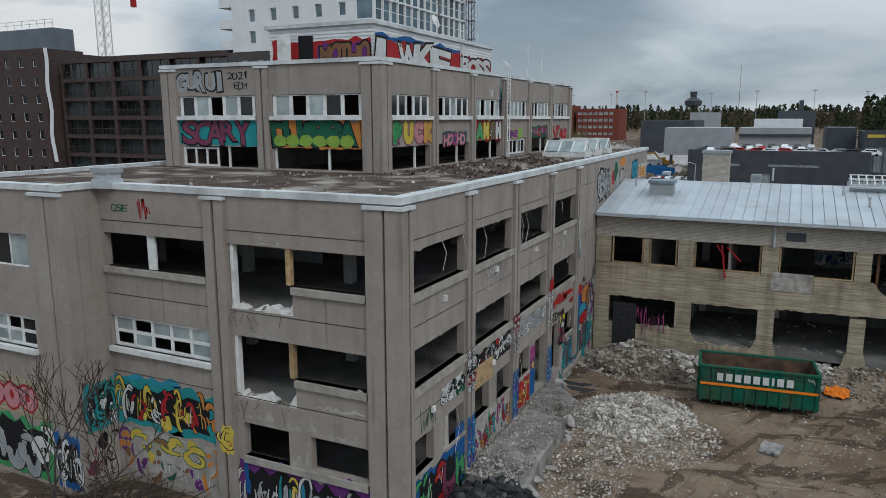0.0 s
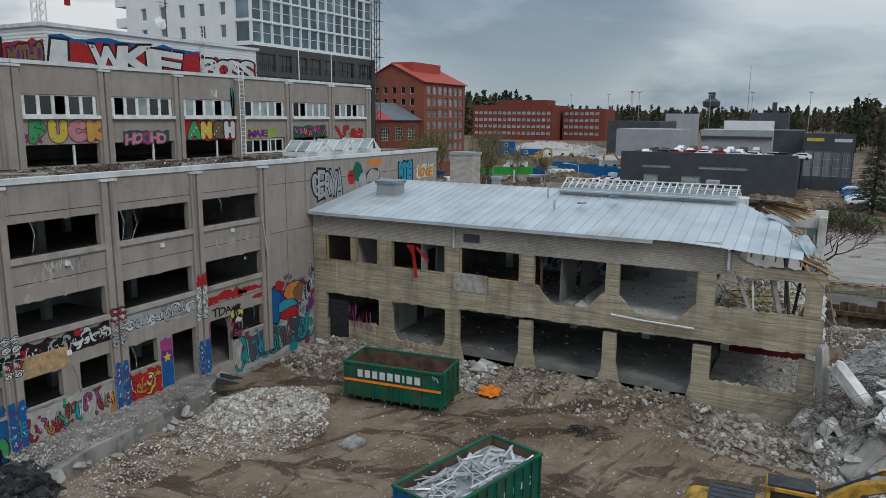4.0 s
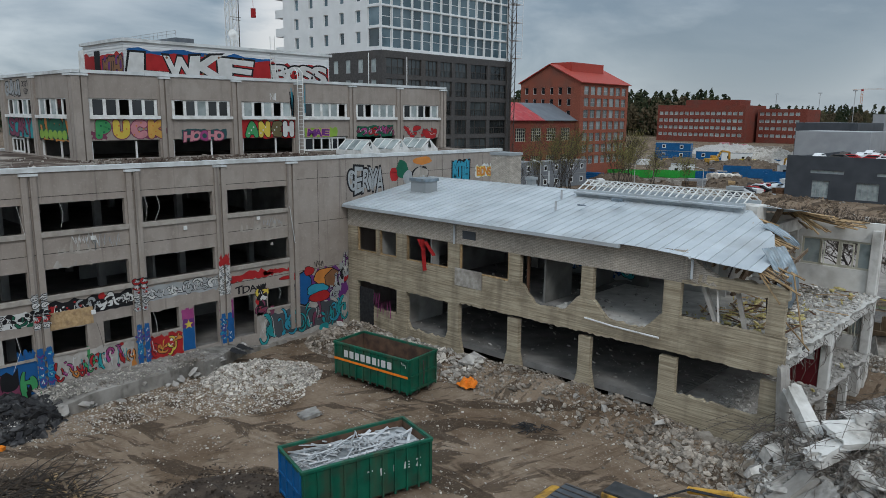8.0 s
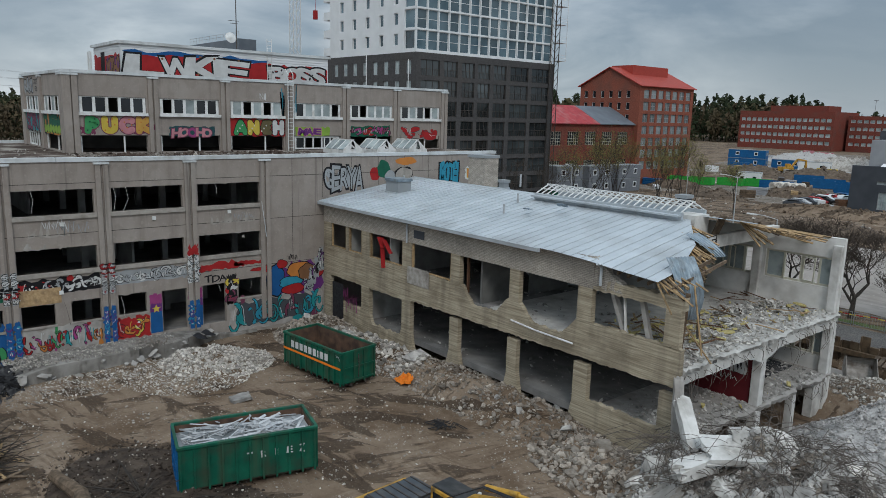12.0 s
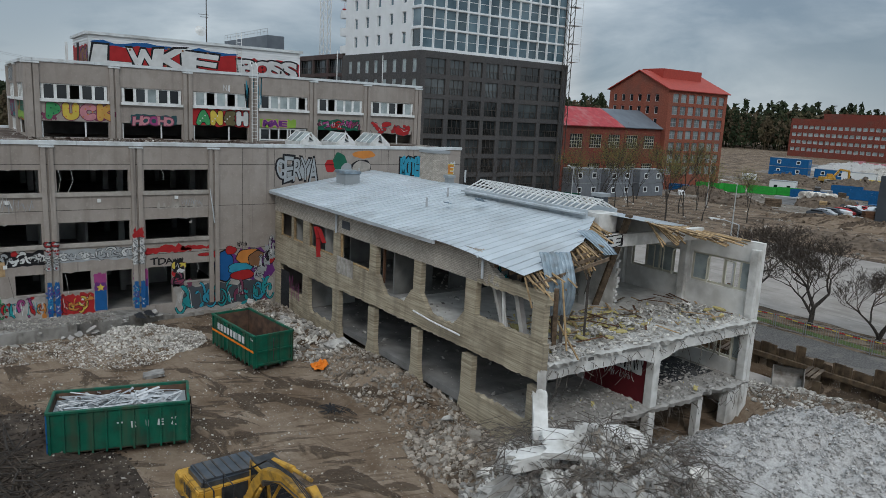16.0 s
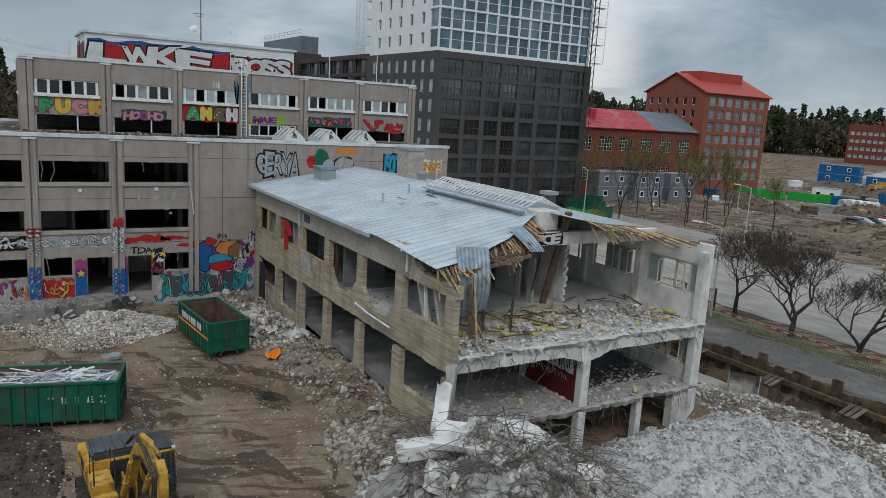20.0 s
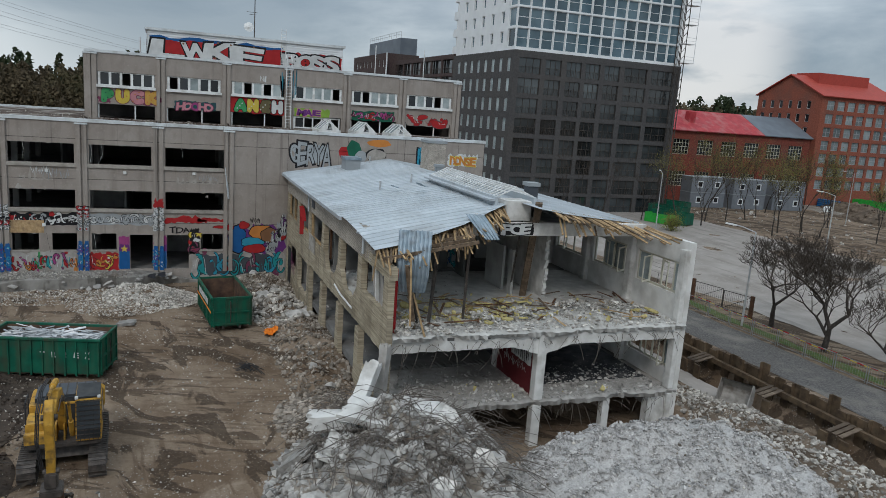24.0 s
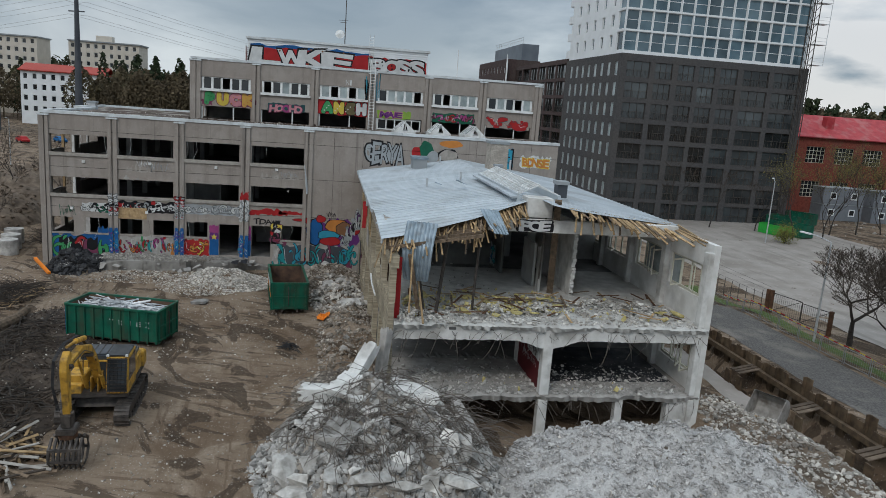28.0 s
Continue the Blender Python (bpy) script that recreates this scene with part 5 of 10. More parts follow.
def stone_mesh(points, sizes, seed, flat=0.6):
    """Many rough stones: jittered twenty-sided lumps, some slabby, some long."""
    rng = np.random.default_rng(seed)
    n = len(points)
    v = np.sign(ICO)[None] * np.abs(ICO[None]) ** 0.8 + rng.uniform(-0.13, 0.13, (n, 12, 3))
    v *= (np.asarray(sizes)[:, None, None] * np.stack([rng.uniform(0.7, 1.6, n), rng.uniform(0.6, 1.1, n), rng.uniform(0.35, 0.45 + flat, n)], 1)[:, None, :])
    a, b = rng.uniform(0, math.tau, n), rng.normal(0, 0.45, n)
    ca, sa, cb, sb = np.cos(a)[:, None], np.sin(a)[:, None], np.cos(b)[:, None], np.sin(b)[:, None]
    x, z = v[..., 0] * cb + v[..., 2] * sb, -v[..., 0] * sb + v[..., 2] * cb
    v = np.stack([x * ca - v[..., 1] * sa, x * sa + v[..., 1] * ca, z], -1) + np.asarray(points)[:, None, :]
    return v.reshape(-1, 3), (ICO_F[None] + 12 * np.arange(n)[:, None, None]).reshape(-1, 3)


def chunk_mesh(points, sizes, seed, flat=0.6):
    """Many broken blocks: each a jittered, turned box. Returns vertices and faces."""
    rng = np.random.default_rng(seed)
    n = len(points)
    cube = np.array([(-1, -1, -1), (1, -1, -1), (1, 1, -1), (-1, 1, -1), (-1, -1, 1), (1, -1, 1), (1, 1, 1), (-1, 1, 1)], float) * 0.5
    v = cube[None] + rng.uniform(-0.17, 0.17, (n, 8, 3))
    v *= (np.asarray(sizes)[:, None, None] * np.stack([rng.uniform(0.7, 1.5, n), rng.uniform(0.5, 1.0, n), rng.uniform(0.35, 0.35 + flat, n)], 1)[:, None, :])
    q = rng.normal(size=(n, 4)) * np.array([1.2, 0.7, 0.7, 1.2])
    q /= np.linalg.norm(q, axis=1)[:, None]
    w, x, y, z = q.T
    r = np.stack([np.stack([1 - 2 * (y * y + z * z), 2 * (x * y - z * w), 2 * (x * z + y * w)], 1), np.stack([2 * (x * y + z * w), 1 - 2 * (x * x + z * z), 2 * (y * z - x * w)], 1), np.stack([2 * (x * z - y * w), 2 * (y * z + x * w), 1 - 2 * (x * x + y * y)], 1)], 1)
    v = np.einsum("nij,nkj->nki", r, v) + np.asarray(points)[:, None, :]
    f = np.array([(0, 3, 2, 1), (4, 5, 6, 7), (0, 1, 5, 4), (1, 2, 6, 5), (2, 3, 7, 6), (3, 0, 4, 7)])
    return v.reshape(-1, 3), (f[None] + 8 * np.arange(n)[:, None, None]).reshape(-1, 4)


BLOCKS = []
for s in range(9):
    v, f = (stone_mesh if s % 3 else chunk_mesh)([(0, 0, 0)], [1.0], 700 + s, 0.3)
    me = bpy.data.meshes.new("block")
    me.from_pydata([tuple(p) for p in v], [], [tuple(int(i) for i in q) for q in f])
    BLOCKS.append(me)


def block_copy(s, material):
    me = BLOCKS[s % len(BLOCKS)].copy()
    me.materials.append(M[material])
    return me


HEAPS = []


def heap_z(x, y):
    """The height of the ground with the heaps on it."""
    z = ground_z(x, y)
    for cx, cy, rx, ry, h, p, turn in HEAPS:
        c, s = math.cos(turn), math.sin(turn)
        u, v = ((x - cx) * c + (y - cy) * s) / rx, (-(x - cx) * s + (y - cy) * c) / ry
        d = u * u + v * v
        if d < 1:
            z = max(z, ground_z(x, y) + h * (1 - d) ** p * (1 + 0.5 * noise.noise((x * 0.7, y * 0.7, 5)) + 0.28 * noise.noise((x * 1.6, y * 1.6, 8))))
    return z


def heap(name, label, cx, cy, rx, ry, h, material, stone, n, smin, smax, seed, p=0.9, turn=0.0, big=0, bmin=0.5, bmax=1.0, category="rubble", bigmat=None, spread=1.12):
    HEAPS.append((cx, cy, rx, ry, h, p, turn))
    top = tagged(new(name), label, category)
    rng = np.random.default_rng(seed)
    c, s = math.cos(turn), math.sin(turn)
    verts, faces, rings, segs = [(cx, cy, heap_z(cx, cy))], [], 16, 40
    for i in range(1, rings + 1):
        for k in range(segs):
            a = k * math.tau / segs
            e = 1 + 0.1 * noise.noise((math.cos(a) * 1.5, math.sin(a) * 1.5, seed))
            u, v = rx * e * i / rings * math.cos(a), ry * e * i / rings * math.sin(a)
            x, y = cx + u * c - v * s, cy + u * s + v * c
            verts.append((x, y, heap_z(x, y) - (0.12 if i == rings else 0)))
    faces += [(0, 1 + k, 1 + (k + 1) % segs) for k in range(segs)]
    for i in range(rings - 1):
        for k in range(segs):
            a, b = 1 + i * segs + k, 1 + i * segs + (k + 1) % segs
            faces.append((a, a + segs, b + segs, b))
    ob = raw("mound", verts, faces, material, top)
    for q in ob.data.polygons:
        q.use_smooth = True

    def spot(reach):
        a, r = rng.uniform(0, math.tau), math.sqrt(rng.uniform(0, 1)) * reach
        u, v = rx * r * math.cos(a), ry * r * math.sin(a)
        x, y = cx + u * c - v * s, cy + u * s + v * c
        return x, y, heap_z(x, y)

    pts = [spot(spread) for _ in range(n)]
    size = smin * (smax / smin) ** (rng.uniform(0, 1, n) ** 2.2)
    pts = [(x, y, z + 0.12 * q) for (x, y, z), q in zip(pts, size)]
    half = len(pts) * 2 // 3
    v, f = stone_mesh(pts[:half], size[:half], seed + 1)
    tagged(raw("rubble_fill", v, f, stone, top), kind="stuff")
    v, f = chunk_mesh(pts[half:], size[half:] * 0.9, seed + 2)
    tagged(raw("rubble_fill", v, f, stone, top), kind="stuff")
    for k in range(big):
        x, y, z = spot(0.95)
        q = rng.uniform(bmin, bmax)
        m = pose(x, y, z + 0.1 * q, rng.uniform(-35, 35), rng.uniform(-35, 35), rng.uniform(0, 360)) @ Matrix.Diagonal((q * 1.2, q, q * 0.8, 1))
        share("concrete_chunk", block_copy(k, bigmat or stone), m, top)
    return top


heap("rubble_heap", "tall heap of broken concrete tangled with rebar", 23.9, 45.7, 5.8, 4.9, 2.6, "rubble_earth", "rubble", 20000, 0.03, 0.32, 11, 0.75, big=60, bmin=0.25, bmax=0.95, bigmat="rubble_pale")
heap("crushed_concrete_heap", "pale grey mound of crushed concrete", 26.2, 57.2, 6.6, 6.6, 1.75, "dust", "dust", 34000, 0.022, 0.17, 12, 0.42)
heap("mixed_rubble", "strip of mixed brick and concrete rubble", 25.5, 65.0, 8.5, 2.4, 0.7, "rubble_brown", "rubble_white", 5200, 0.035, 0.24, 13, 0.8)
heap("rubble_bank", "bank of earth and brick rubble against the wing", 8.0, 45.1, 11.4, 2.2, 0.95, "ground", "rubble_earth", 6800, 0.03, 0.24, 14, 0.9, big=6, bmin=0.25, bmax=0.5, bigmat="rubble")
heap("rubble_bank", "bank of earth and broken concrete at the wing's torn corner", 17.6, 43.9, 3.6, 2.0, 0.7, "ground", "rubble_earth", 3000, 0.04, 0.3, 15, 0.9, turn=0.2, big=8, bmin=0.3, bmax=0.7)
heap("brick_heap", "heap of pale broken bricks beside the loading dock", -6.4, 35.0, 2.4, 3.1, 0.95, "rubble_earth", "rubble_white", 8500, 0.03, 0.19, 16, 0.9, turn=-0.35, spread=1.3)
heap("corner_rubble", "heap of broken concrete in the corner of the yard", -7.4, 43.6, 3.4, 2.8, 1.2, "rubble_brown", "rubble_earth", 3600, 0.04, 0.3, 17, 0.8, big=8, bmin=0.3, bmax=0.6, bigmat="rubble")
heap("earth_bank", "brown earth bank with stones in front of the wing", -1.6, 44.2, 4.2, 2.0, 1.0, "ground", "rubble_white", 1900, 0.05, 0.4, 18, 0.8, big=5, bigmat="rubble")
heap("asphalt_heap", "heap of broken black asphalt slabs by the wall", -9.1, 23.1, 2.0, 2.2, 1.3, "asphalt", "asphalt", 1300, 0.08, 0.5, 19, 0.7, big=22, bmin=0.4, bmax=0.95)
heap("dock_litter", "litter of brick shards on the ground by the dock", -8.0, 28.5, 2.6, 5.5, 0.2, "ground", "rubble_white", 4200, 0.025, 0.11, 20, 0.7)
heap("brick_litter", "litter of brick shards spread round the brick heap", -4.8, 33.2, 2.4, 3.2, 0.1, "ground", "rubble_white", 2600, 0.025, 0.12, 26, 0.7, turn=-0.6)
heap("soil_bank", "low dark bank of soil and debris beside the excavator", 13.0, 26.6, 5.8, 3.4, 0.6, "dark_soil", "dark_soil", 2600, 0.03, 0.15, 21, 0.8)

heap("soil_bank", "dark churned soil with litter behind the excavator", 8.0, 26.6, 6.5, 3.4, 0.45, "dark_soil", "dark_soil", 2800, 0.03, 0.14, 22, 0.7)
heap("soil_bank", "low dark churned soil between container and excavator", 12.3, 28.9, 5.5, 2.2, 0.2, "dark_soil", "dark_soil", 900, 0.03, 0.2, 24, 0.6)
heap("soil_bank", "low dark churned soil at the excavator", 20.0, 29.4, 3.4, 1.9, 0.2, "dark_soil", "dark_soil", 500, 0.03, 0.2, 25, 0.6)
rng = np.random.default_rng(5)
pts, size = [], []
while len(pts) < 15000:                                # crumbs all over the yard
    x, y = rng.uniform(-11, 31), rng.uniform(17, 68.5)
    if -10.9 < x < 19.4 and y > 45.7:
        continue
    if noise.noise((x * 0.35, y * 0.35, 21)) + rng.uniform(-0.6, 0.6) < 0.12:
        continue
    q = 0.018 * (0.12 / 0.018) ** (rng.uniform() ** 2.6)
    pts.append((x, y, heap_z(x, y) + 0.1 * q))
    size.append(q)
v, f = chunk_mesh(pts[::3], size[::3], 7)
tagged(raw("scattered_crumbs", v, f, "rubble_white"), "pale crumbs of brick strewn over the yard", "rubble", kind="stuff")
pts, size = pts[1::3] + pts[2::3], size[1::3] + size[2::3]
v, f = stone_mesh(pts, size, 6)
tagged(raw("scattered_crumbs", v, f, "rubble_earth"), "crumbs of concrete and brick strewn over the yard", "rubble", kind="stuff")

# large fallen members
def fallen(name, label, p, q, w, h, material, seed, spin=0.0):
    bm = bmesh.new()
    beam(bm, p, q, w, h, spin)
    bmesh.ops.subdivide_edges(bm, edges=list(bm.edges), cuts=5, use_grid_fill=True)
    rnd = random.Random(seed)
    a, d = Vector(p), (Vector(q) - Vector(p))
    for v in bm.verts:
        t = (v.co - a).dot(d) / d.length_squared
        c = v.co * 2.3
        v.co += Vector([noise.noise((c.x, c.y, c.z + 9 * i + seed)) for i in range(3)]) * 0.035
        v.co += Vector((rnd.uniform(-1, 1), rnd.uniform(-1, 1), rnd.uniform(-1, 1))) * 0.012
        if t < 0.02 or t > 0.98:                       # broken ends
            v.co -= d.normalized() * math.copysign(rnd.uniform(0, 0.3), t - 0.5)
    return tagged(part(name, bm, material), label, "concrete slab", group="fallen concrete")


fallen("fallen_beam", "fallen whitewashed concrete beam end on the rubble", (21.9, 42.0, 2.5), (22.6, 44.5, 2.65), 0.75, 0.6, "concrete_white", 1)
fallen("fallen_slab", "broken pale slab lying on the heap", (22.1, 43.5, 3.08), (23.8, 45.4, 3.1), 1.5, 0.3, "concrete_white", 2, 0.25)
fallen("leaning_pillar", "snapped white pillar leaning on the torn wall", (21.5, 44.1, 2.45), (19.9, 45.35, 4.1), 0.62, 0.5, "concrete_white", 3)
fallen("fallen_beam", "fallen whitewashed concrete beam on the rubble", (22.1, 45.9, 2.9), (23.3, 47.7, 2.85), 1.1, 0.3, "concrete_white", 4, 0.2)
fallen("fallen_slab", "ribbed slab fragment on the heap", (25.2, 43.1, 2.35), (26.3, 44.4, 2.3), 1.3, 0.35, "rubble_pale", 5, 0.5)
fallen("fallen_beam", "broken concrete beam sliding off the heap", (21.7, 49.0, 2.0), (24.5, 49.8, 1.2), 0.4, 0.35, "concrete", 6)
fallen("fallen_slab", "broken slab on the heap", (24.5, 46.6, 2.2), (25.8, 47.9, 1.9), 1.0, 0.3, "rubble", 7, -0.3)
fallen("fallen_slab", "upended concrete slab at the foot of the heap", (20.7, 41.5, 0.2), (22.0, 42.5, 1.8), 0.9, 0.28, "concrete", 8)
fallen("fallen_slab", "broken slab edge leaning on the heap", (21.6, 41.2, 0.4), (22.9, 42.0, 1.7), 0.8, 0.3, "rubble_pale", 18, 0.4)
fallen("fallen_slab", "grey slab fragment at the foot of the heap", (20.2, 42.6, 0.5), (21.3, 43.4, 1.6), 1.0, 0.3, "concrete", 19, -0.3)
fallen("torn_wall_stump", "jagged stump of the torn wall corner", (19.75, 45.55, 0.6), (19.35, 46.0, 4.75), 0.4, 0.45, "concrete", 9)
tagged(fallen("concrete_block", "loose concrete block on the bare ground", (0.1, 33.6, 0.1), (0.35, 34.75, 0.26), 0.85, 0.17, "rubble", 10), category="concrete block")

rnd = random.Random(17)
for k in range(26):                                   # jagged plates of broken slab on the tall heap
    a, r = rnd.uniform(0, math.tau), math.sqrt(rnd.random()) * 0.85
    x, y = 23.5 + 5.2 * r * math.cos(a), 45.5 + 4.4 * r * math.sin(a)
    n, big = rnd.choice((5, 6, 7)), rnd.uniform(0.35, 0.95)
    ring = [(big * rnd.uniform(0.6, 1.1) * math.cos(t * math.tau / n), big * rnd.uniform(0.35, 0.75) * math.sin(t * math.tau / n)) for t in range(n)]
    th = rnd.uniform(0.1, 0.24)
    bm = bmesh.new()
    lo, hi = [bm.verts.new((p, q, 0)) for p, q in ring], [bm.verts.new((p * 0.93 + rnd.uniform(-0.04, 0.04), q * 0.93 + rnd.uniform(-0.04, 0.04), th)) for p, q in ring]
    bm.faces.new(lo[::-1]), bm.faces.new(hi)
    for t in range(n):
        bm.faces.new([lo[t], lo[(t + 1) % n], hi[(t + 1) % n], hi[t]])
    bmesh.ops.bevel(bm, geom=list(bm.edges), offset=0.02, segments=1, affect="EDGES")
    ob = tagged(part("broken_slab", bm, rnd.choice(("rubble_pale", "rubble_pale", "concrete", "rubble"))), "jagged plate of broken concrete slab on the heap", "concrete slab", group="broken slabs")
    ob.matrix_world = pose(x, y, heap_z(x, y) + 0.02, rnd.uniform(-40, 40), rnd.uniform(-40, 40), rnd.uniform(0, 360))
for k in range(12):                                   # planks and bent pipes sticking out of it
    a, r = rnd.uniform(0, math.tau), math.sqrt(rnd.random()) * 0.8
    x, y, hd, ln = 23.4 + 5.2 * r * math.cos(a), 46.4 + 4.6 * r * math.sin(a), rnd.uniform(0, math.tau), rnd.uniform(0.9, 2.4)
    z = heap_z(x, y)
    bm = bmesh.new()
    x1, y1 = x + ln * math.cos(hd), y + ln * math.sin(hd)
    beam(bm, (x, y, z + 0.05), (x1, y1, max(heap_z(x1, y1) + 0.08, z + rnd.uniform(-0.3, 0.5))), 0.12, 0.05)
    tagged(part("loose_plank", bm, rnd.choice(("timber", "timber_dark", "render_light"))), "splintered plank stuck in the rubble heap", "board", group="loose planks")

# rebar in the heap and from the torn slabs
bm = bmesh.new()
rnd = random.Random(8)
for k in range(1000):
    a, r = rnd.uniform(0, math.tau), math.sqrt(rnd.random()) * 0.85
    x, y = 23.4 + 5.2 * r * math.cos(a), 46.1 + 4.4 * r * math.sin(a)
    z = heap_z(x, y)
    hd, ln, up = rnd.uniform(0, math.tau), rnd.uniform(0.8, 3.0), rnd.uniform(0.1, 0.6)
    tube(bm, [(x + ln * t * math.cos(hd + t * up), y + ln * t * math.sin(hd + t * up), z + 0.05 + up * 5 * t * (1 - t) + rnd.uniform(0, 0.1) * t) for t in (0, 0.3, 0.6, 1)], rnd.choice((0.009, 0.012, 0.017)), 4)
tagged(part("rebar_tangle", bm, "rebar"), "tangle of bent rusty rebar in the rubble", "rebar", kind="stuff")
for z, n, s in ((4.55, 58, 1), (0.95, 54, 2)):
    bm = bmesh.new()
    rnd = random.Random(s)
    for k in range(n):
        y, x = rnd.uniform(46.4, 62.3), 19.3 + rnd.uniform(-0.3, 0.1)
        ln, sw = 0.3 + 1.3 * rnd.random() ** 2, rnd.uniform(-0.9, 0.9)
        tube(bm, [(x, y, z), (x + 0.22 * ln, y + sw * 0.3, z - 0.1 * ln), (x + 0.3 * ln, y + sw * 0.7, z - 0.6 * ln), (x + rnd.uniform(0.05, 0.4), y + sw, z - ln)], 0.012, 4)
    tagged(part("hanging_rebar", bm, "rebar", wing, "bent rebar hanging from the torn slab"), kind="stuff")
    bm = bmesh.new()
rng = np.random.default_rng(33)                       # debris on the torn floors
for z, n, x0, x1, y0, y1, mat_name, s in ((4.98, 6200, 13.2, 19.35, 46.6, 62.0, "rubble_floor", 41), (1.28, 2600, 14.6, 19.2, 46.6, 62.0, "rubble", 42), (4.98, 300, 13.0, 17.6, 46.8, 56.0, "insulation", 43), (4.98, 30, 14.0, 18.8, 56.5, 61.8, "insulation", 47), (1.28, 14, 16.5, 19.0, 47.0, 61.5, "insulation", 44), (4.98, 500, -10, 13, 46.5, 53.5, "rubble", 45), (1.28, 500, -10, 15, 46.5, 53.5, "rubble", 46)):
    e = rng.uniform(0, 1, n) ** (0.55 if x0 > 10 else 1)
    pts = np.stack([x0 + (x1 - x0) * e, rng.uniform(y0, y1, n), np.full(n, z + 0.03)], 1)
    if mat_name == "rubble_floor":
        heaped = rng.uniform(0, 1, n) < 0.5                # low ridges of rubble swept together
        ridge = rng.integers(0, 5, n)
        cx, cy = np.array([16.9, 16.4, 17.3, 16.0, 18.3])[ridge], np.array([54.2, 60.0, 51.3, 57.4, 47.2])[ridge]
        pts[:, 0] = np.where(heaped, np.clip(cx + rng.normal(0, 0.6, n), 13.2, 19.2), pts[:, 0])
        pts[:, 1] = np.where(heaped, np.clip(cy + rng.normal(0, 1.0, n), 46.6, 62.0), pts[:, 1])
        mound = np.exp(-((pts[:, 0] - cx) / 0.75) ** 2 - ((pts[:, 1] - cy) / 1.2) ** 2)
        pts[:, 2] += 0.42 * mound * np.where(heaped, rng.uniform(0.3, 1, n), 0.0)
    if mat_name == "insulation":
        pts[:, 2] += 0.12
        v, f = chunk_mesh(pts, 0.05 * 6.0 ** (rng.uniform(0, 1, n) ** 2.0), s, 0.0)
    else:
        v, f = stone_mesh(pts, 0.025 * 9.5 ** (rng.uniform(0, 1, n) ** 2.4), s, 0.2)
    tagged(raw("floor_debris", v, f, mat_name), "yellow insulation scraps on the torn floor" if mat_name == "insulation" else "concrete debris strewn on the torn floor", "rubble", kind="stuff")
rnd = random.Random(12)
for k in range(64):                                   # loose boards on the upper floor
    x, y, a = rnd.uniform(13.2, 18.6), rnd.uniform(47.0, 61.8), rnd.uniform(0, math.tau)
    ln = rnd.uniform(0.5, 1.8)
    bm = bmesh.new()
    beam(bm, (x, y, 5.12 + 0.1 * rnd.random()), (x + ln * math.cos(a), y + ln * math.sin(a), 5.10 + 0.25 * rnd.random()), 0.11, 0.03)
    tagged(part("loose_board", bm, rnd.choice(("timber", "timber", "rust", "timber_dark"))), "splintered board lying on the torn upper floor", "board", group="loose boards")
rnd = random.Random(57)
for k in range(28):                                   # torn boards of insulation among them
    x, y = rnd.uniform(14.4, 18.2), min(56.5, max(47.2, rnd.gauss(51.8, 2.4)))
    if k % 9 == 0:
        x, y = rnd.uniform(16.5, 18.3), rnd.uniform(60.2, 61.8)
    a, b = rnd.uniform(0.1, 0.24), rnd.uniform(0.2, 0.46)
    m = pose(x, y, 5.06 + 0.12 * rnd.random(), rnd.uniform(-16, 16), rnd.uniform(-16, 16), rnd.uniform(0, 180))
    bm = bmesh.new()
    ring = [(a * math.cos(q * math.tau / 7) * rnd.uniform(0.7, 1.2), b * math.sin(q * math.tau / 7) * rnd.uniform(0.7, 1.2)) for q in range(7)]
    low = [bm.verts.new(m @ Vector((u, v, -0.03))) for u, v in ring]
    top = [bm.verts.new(m @ Vector((u, v, 0.03 + rnd.uniform(0, 0.03)))) for u, v in ring]
    bm.faces.new(low[::-1]), bm.faces.new(top)
    for q in range(7):
        bm.faces.new([low[q], low[(q + 1) % 7], top[(q + 1) % 7], top[q]])
    tagged(part("insulation_board", bm, "insulation"), "torn piece of yellow insulation board on the rubble", "insulation", group="insulation boards")

# concrete loading dock along the office block
bm = bmesh.new()
rows, rnd = [], random.Random(4)
for i in range(61):
    y = 24.4 + 16.0 * i / 60
    e = -8.35 - 0.05 * (y - 24.4) + 0.12 * noise.noise((y, 0, 4)) + rnd.uniform(-0.05, 0.05)
    if 31.6 < y < 33.0:
        e -= 0.7
    e -= 1.7 * smooth(33.2, 37.5, y)
    z = 1.02 - 0.35 * (1 - smooth(24.4, 27, y)) - 0.8 * smooth(34.5, 39.5, y)
    rows.append([bm.verts.new(p) for p in ((EX + 0.16, y, -0.3), (EX + 0.16, y, z + 0.02), (e - 0.15, y, z), (e, y, z - 0.06), (e + 0.02, y, -0.3))])
for a, b in zip(rows, rows[1:]):
    for k in range(5):
        bm.faces.new([a[k], a[(k + 1) % 5], b[(k + 1) % 5], b[k]])
bm.faces.new(rows[0]), bm.faces.new(rows[-1])
dock = thing("loading_dock", "worn concrete loading dock along the office block", "loading dock")
part("deck", bm, "dock_concrete", dock)
rnd = random.Random(44)
for k in range(22):
    y, q = rnd.uniform(25, 39), rnd.uniform(0.15, 0.5)
    share("broken_edge", block_copy(k, "concrete"), pose(-8.3 - 0.05 * (y - 24.4) - 1.7 * smooth(33.2, 37.5, y) + rnd.uniform(-0.1, 0.3), y, rnd.uniform(0.2, 0.8), rnd.uniform(-30, 30), rnd.uniform(-30, 30), rnd.uniform(0, 360)) @ Matrix.Diagonal((q, q, q * 0.6, 1)), dock)
rng = np.random.default_rng(91)
n = 2200
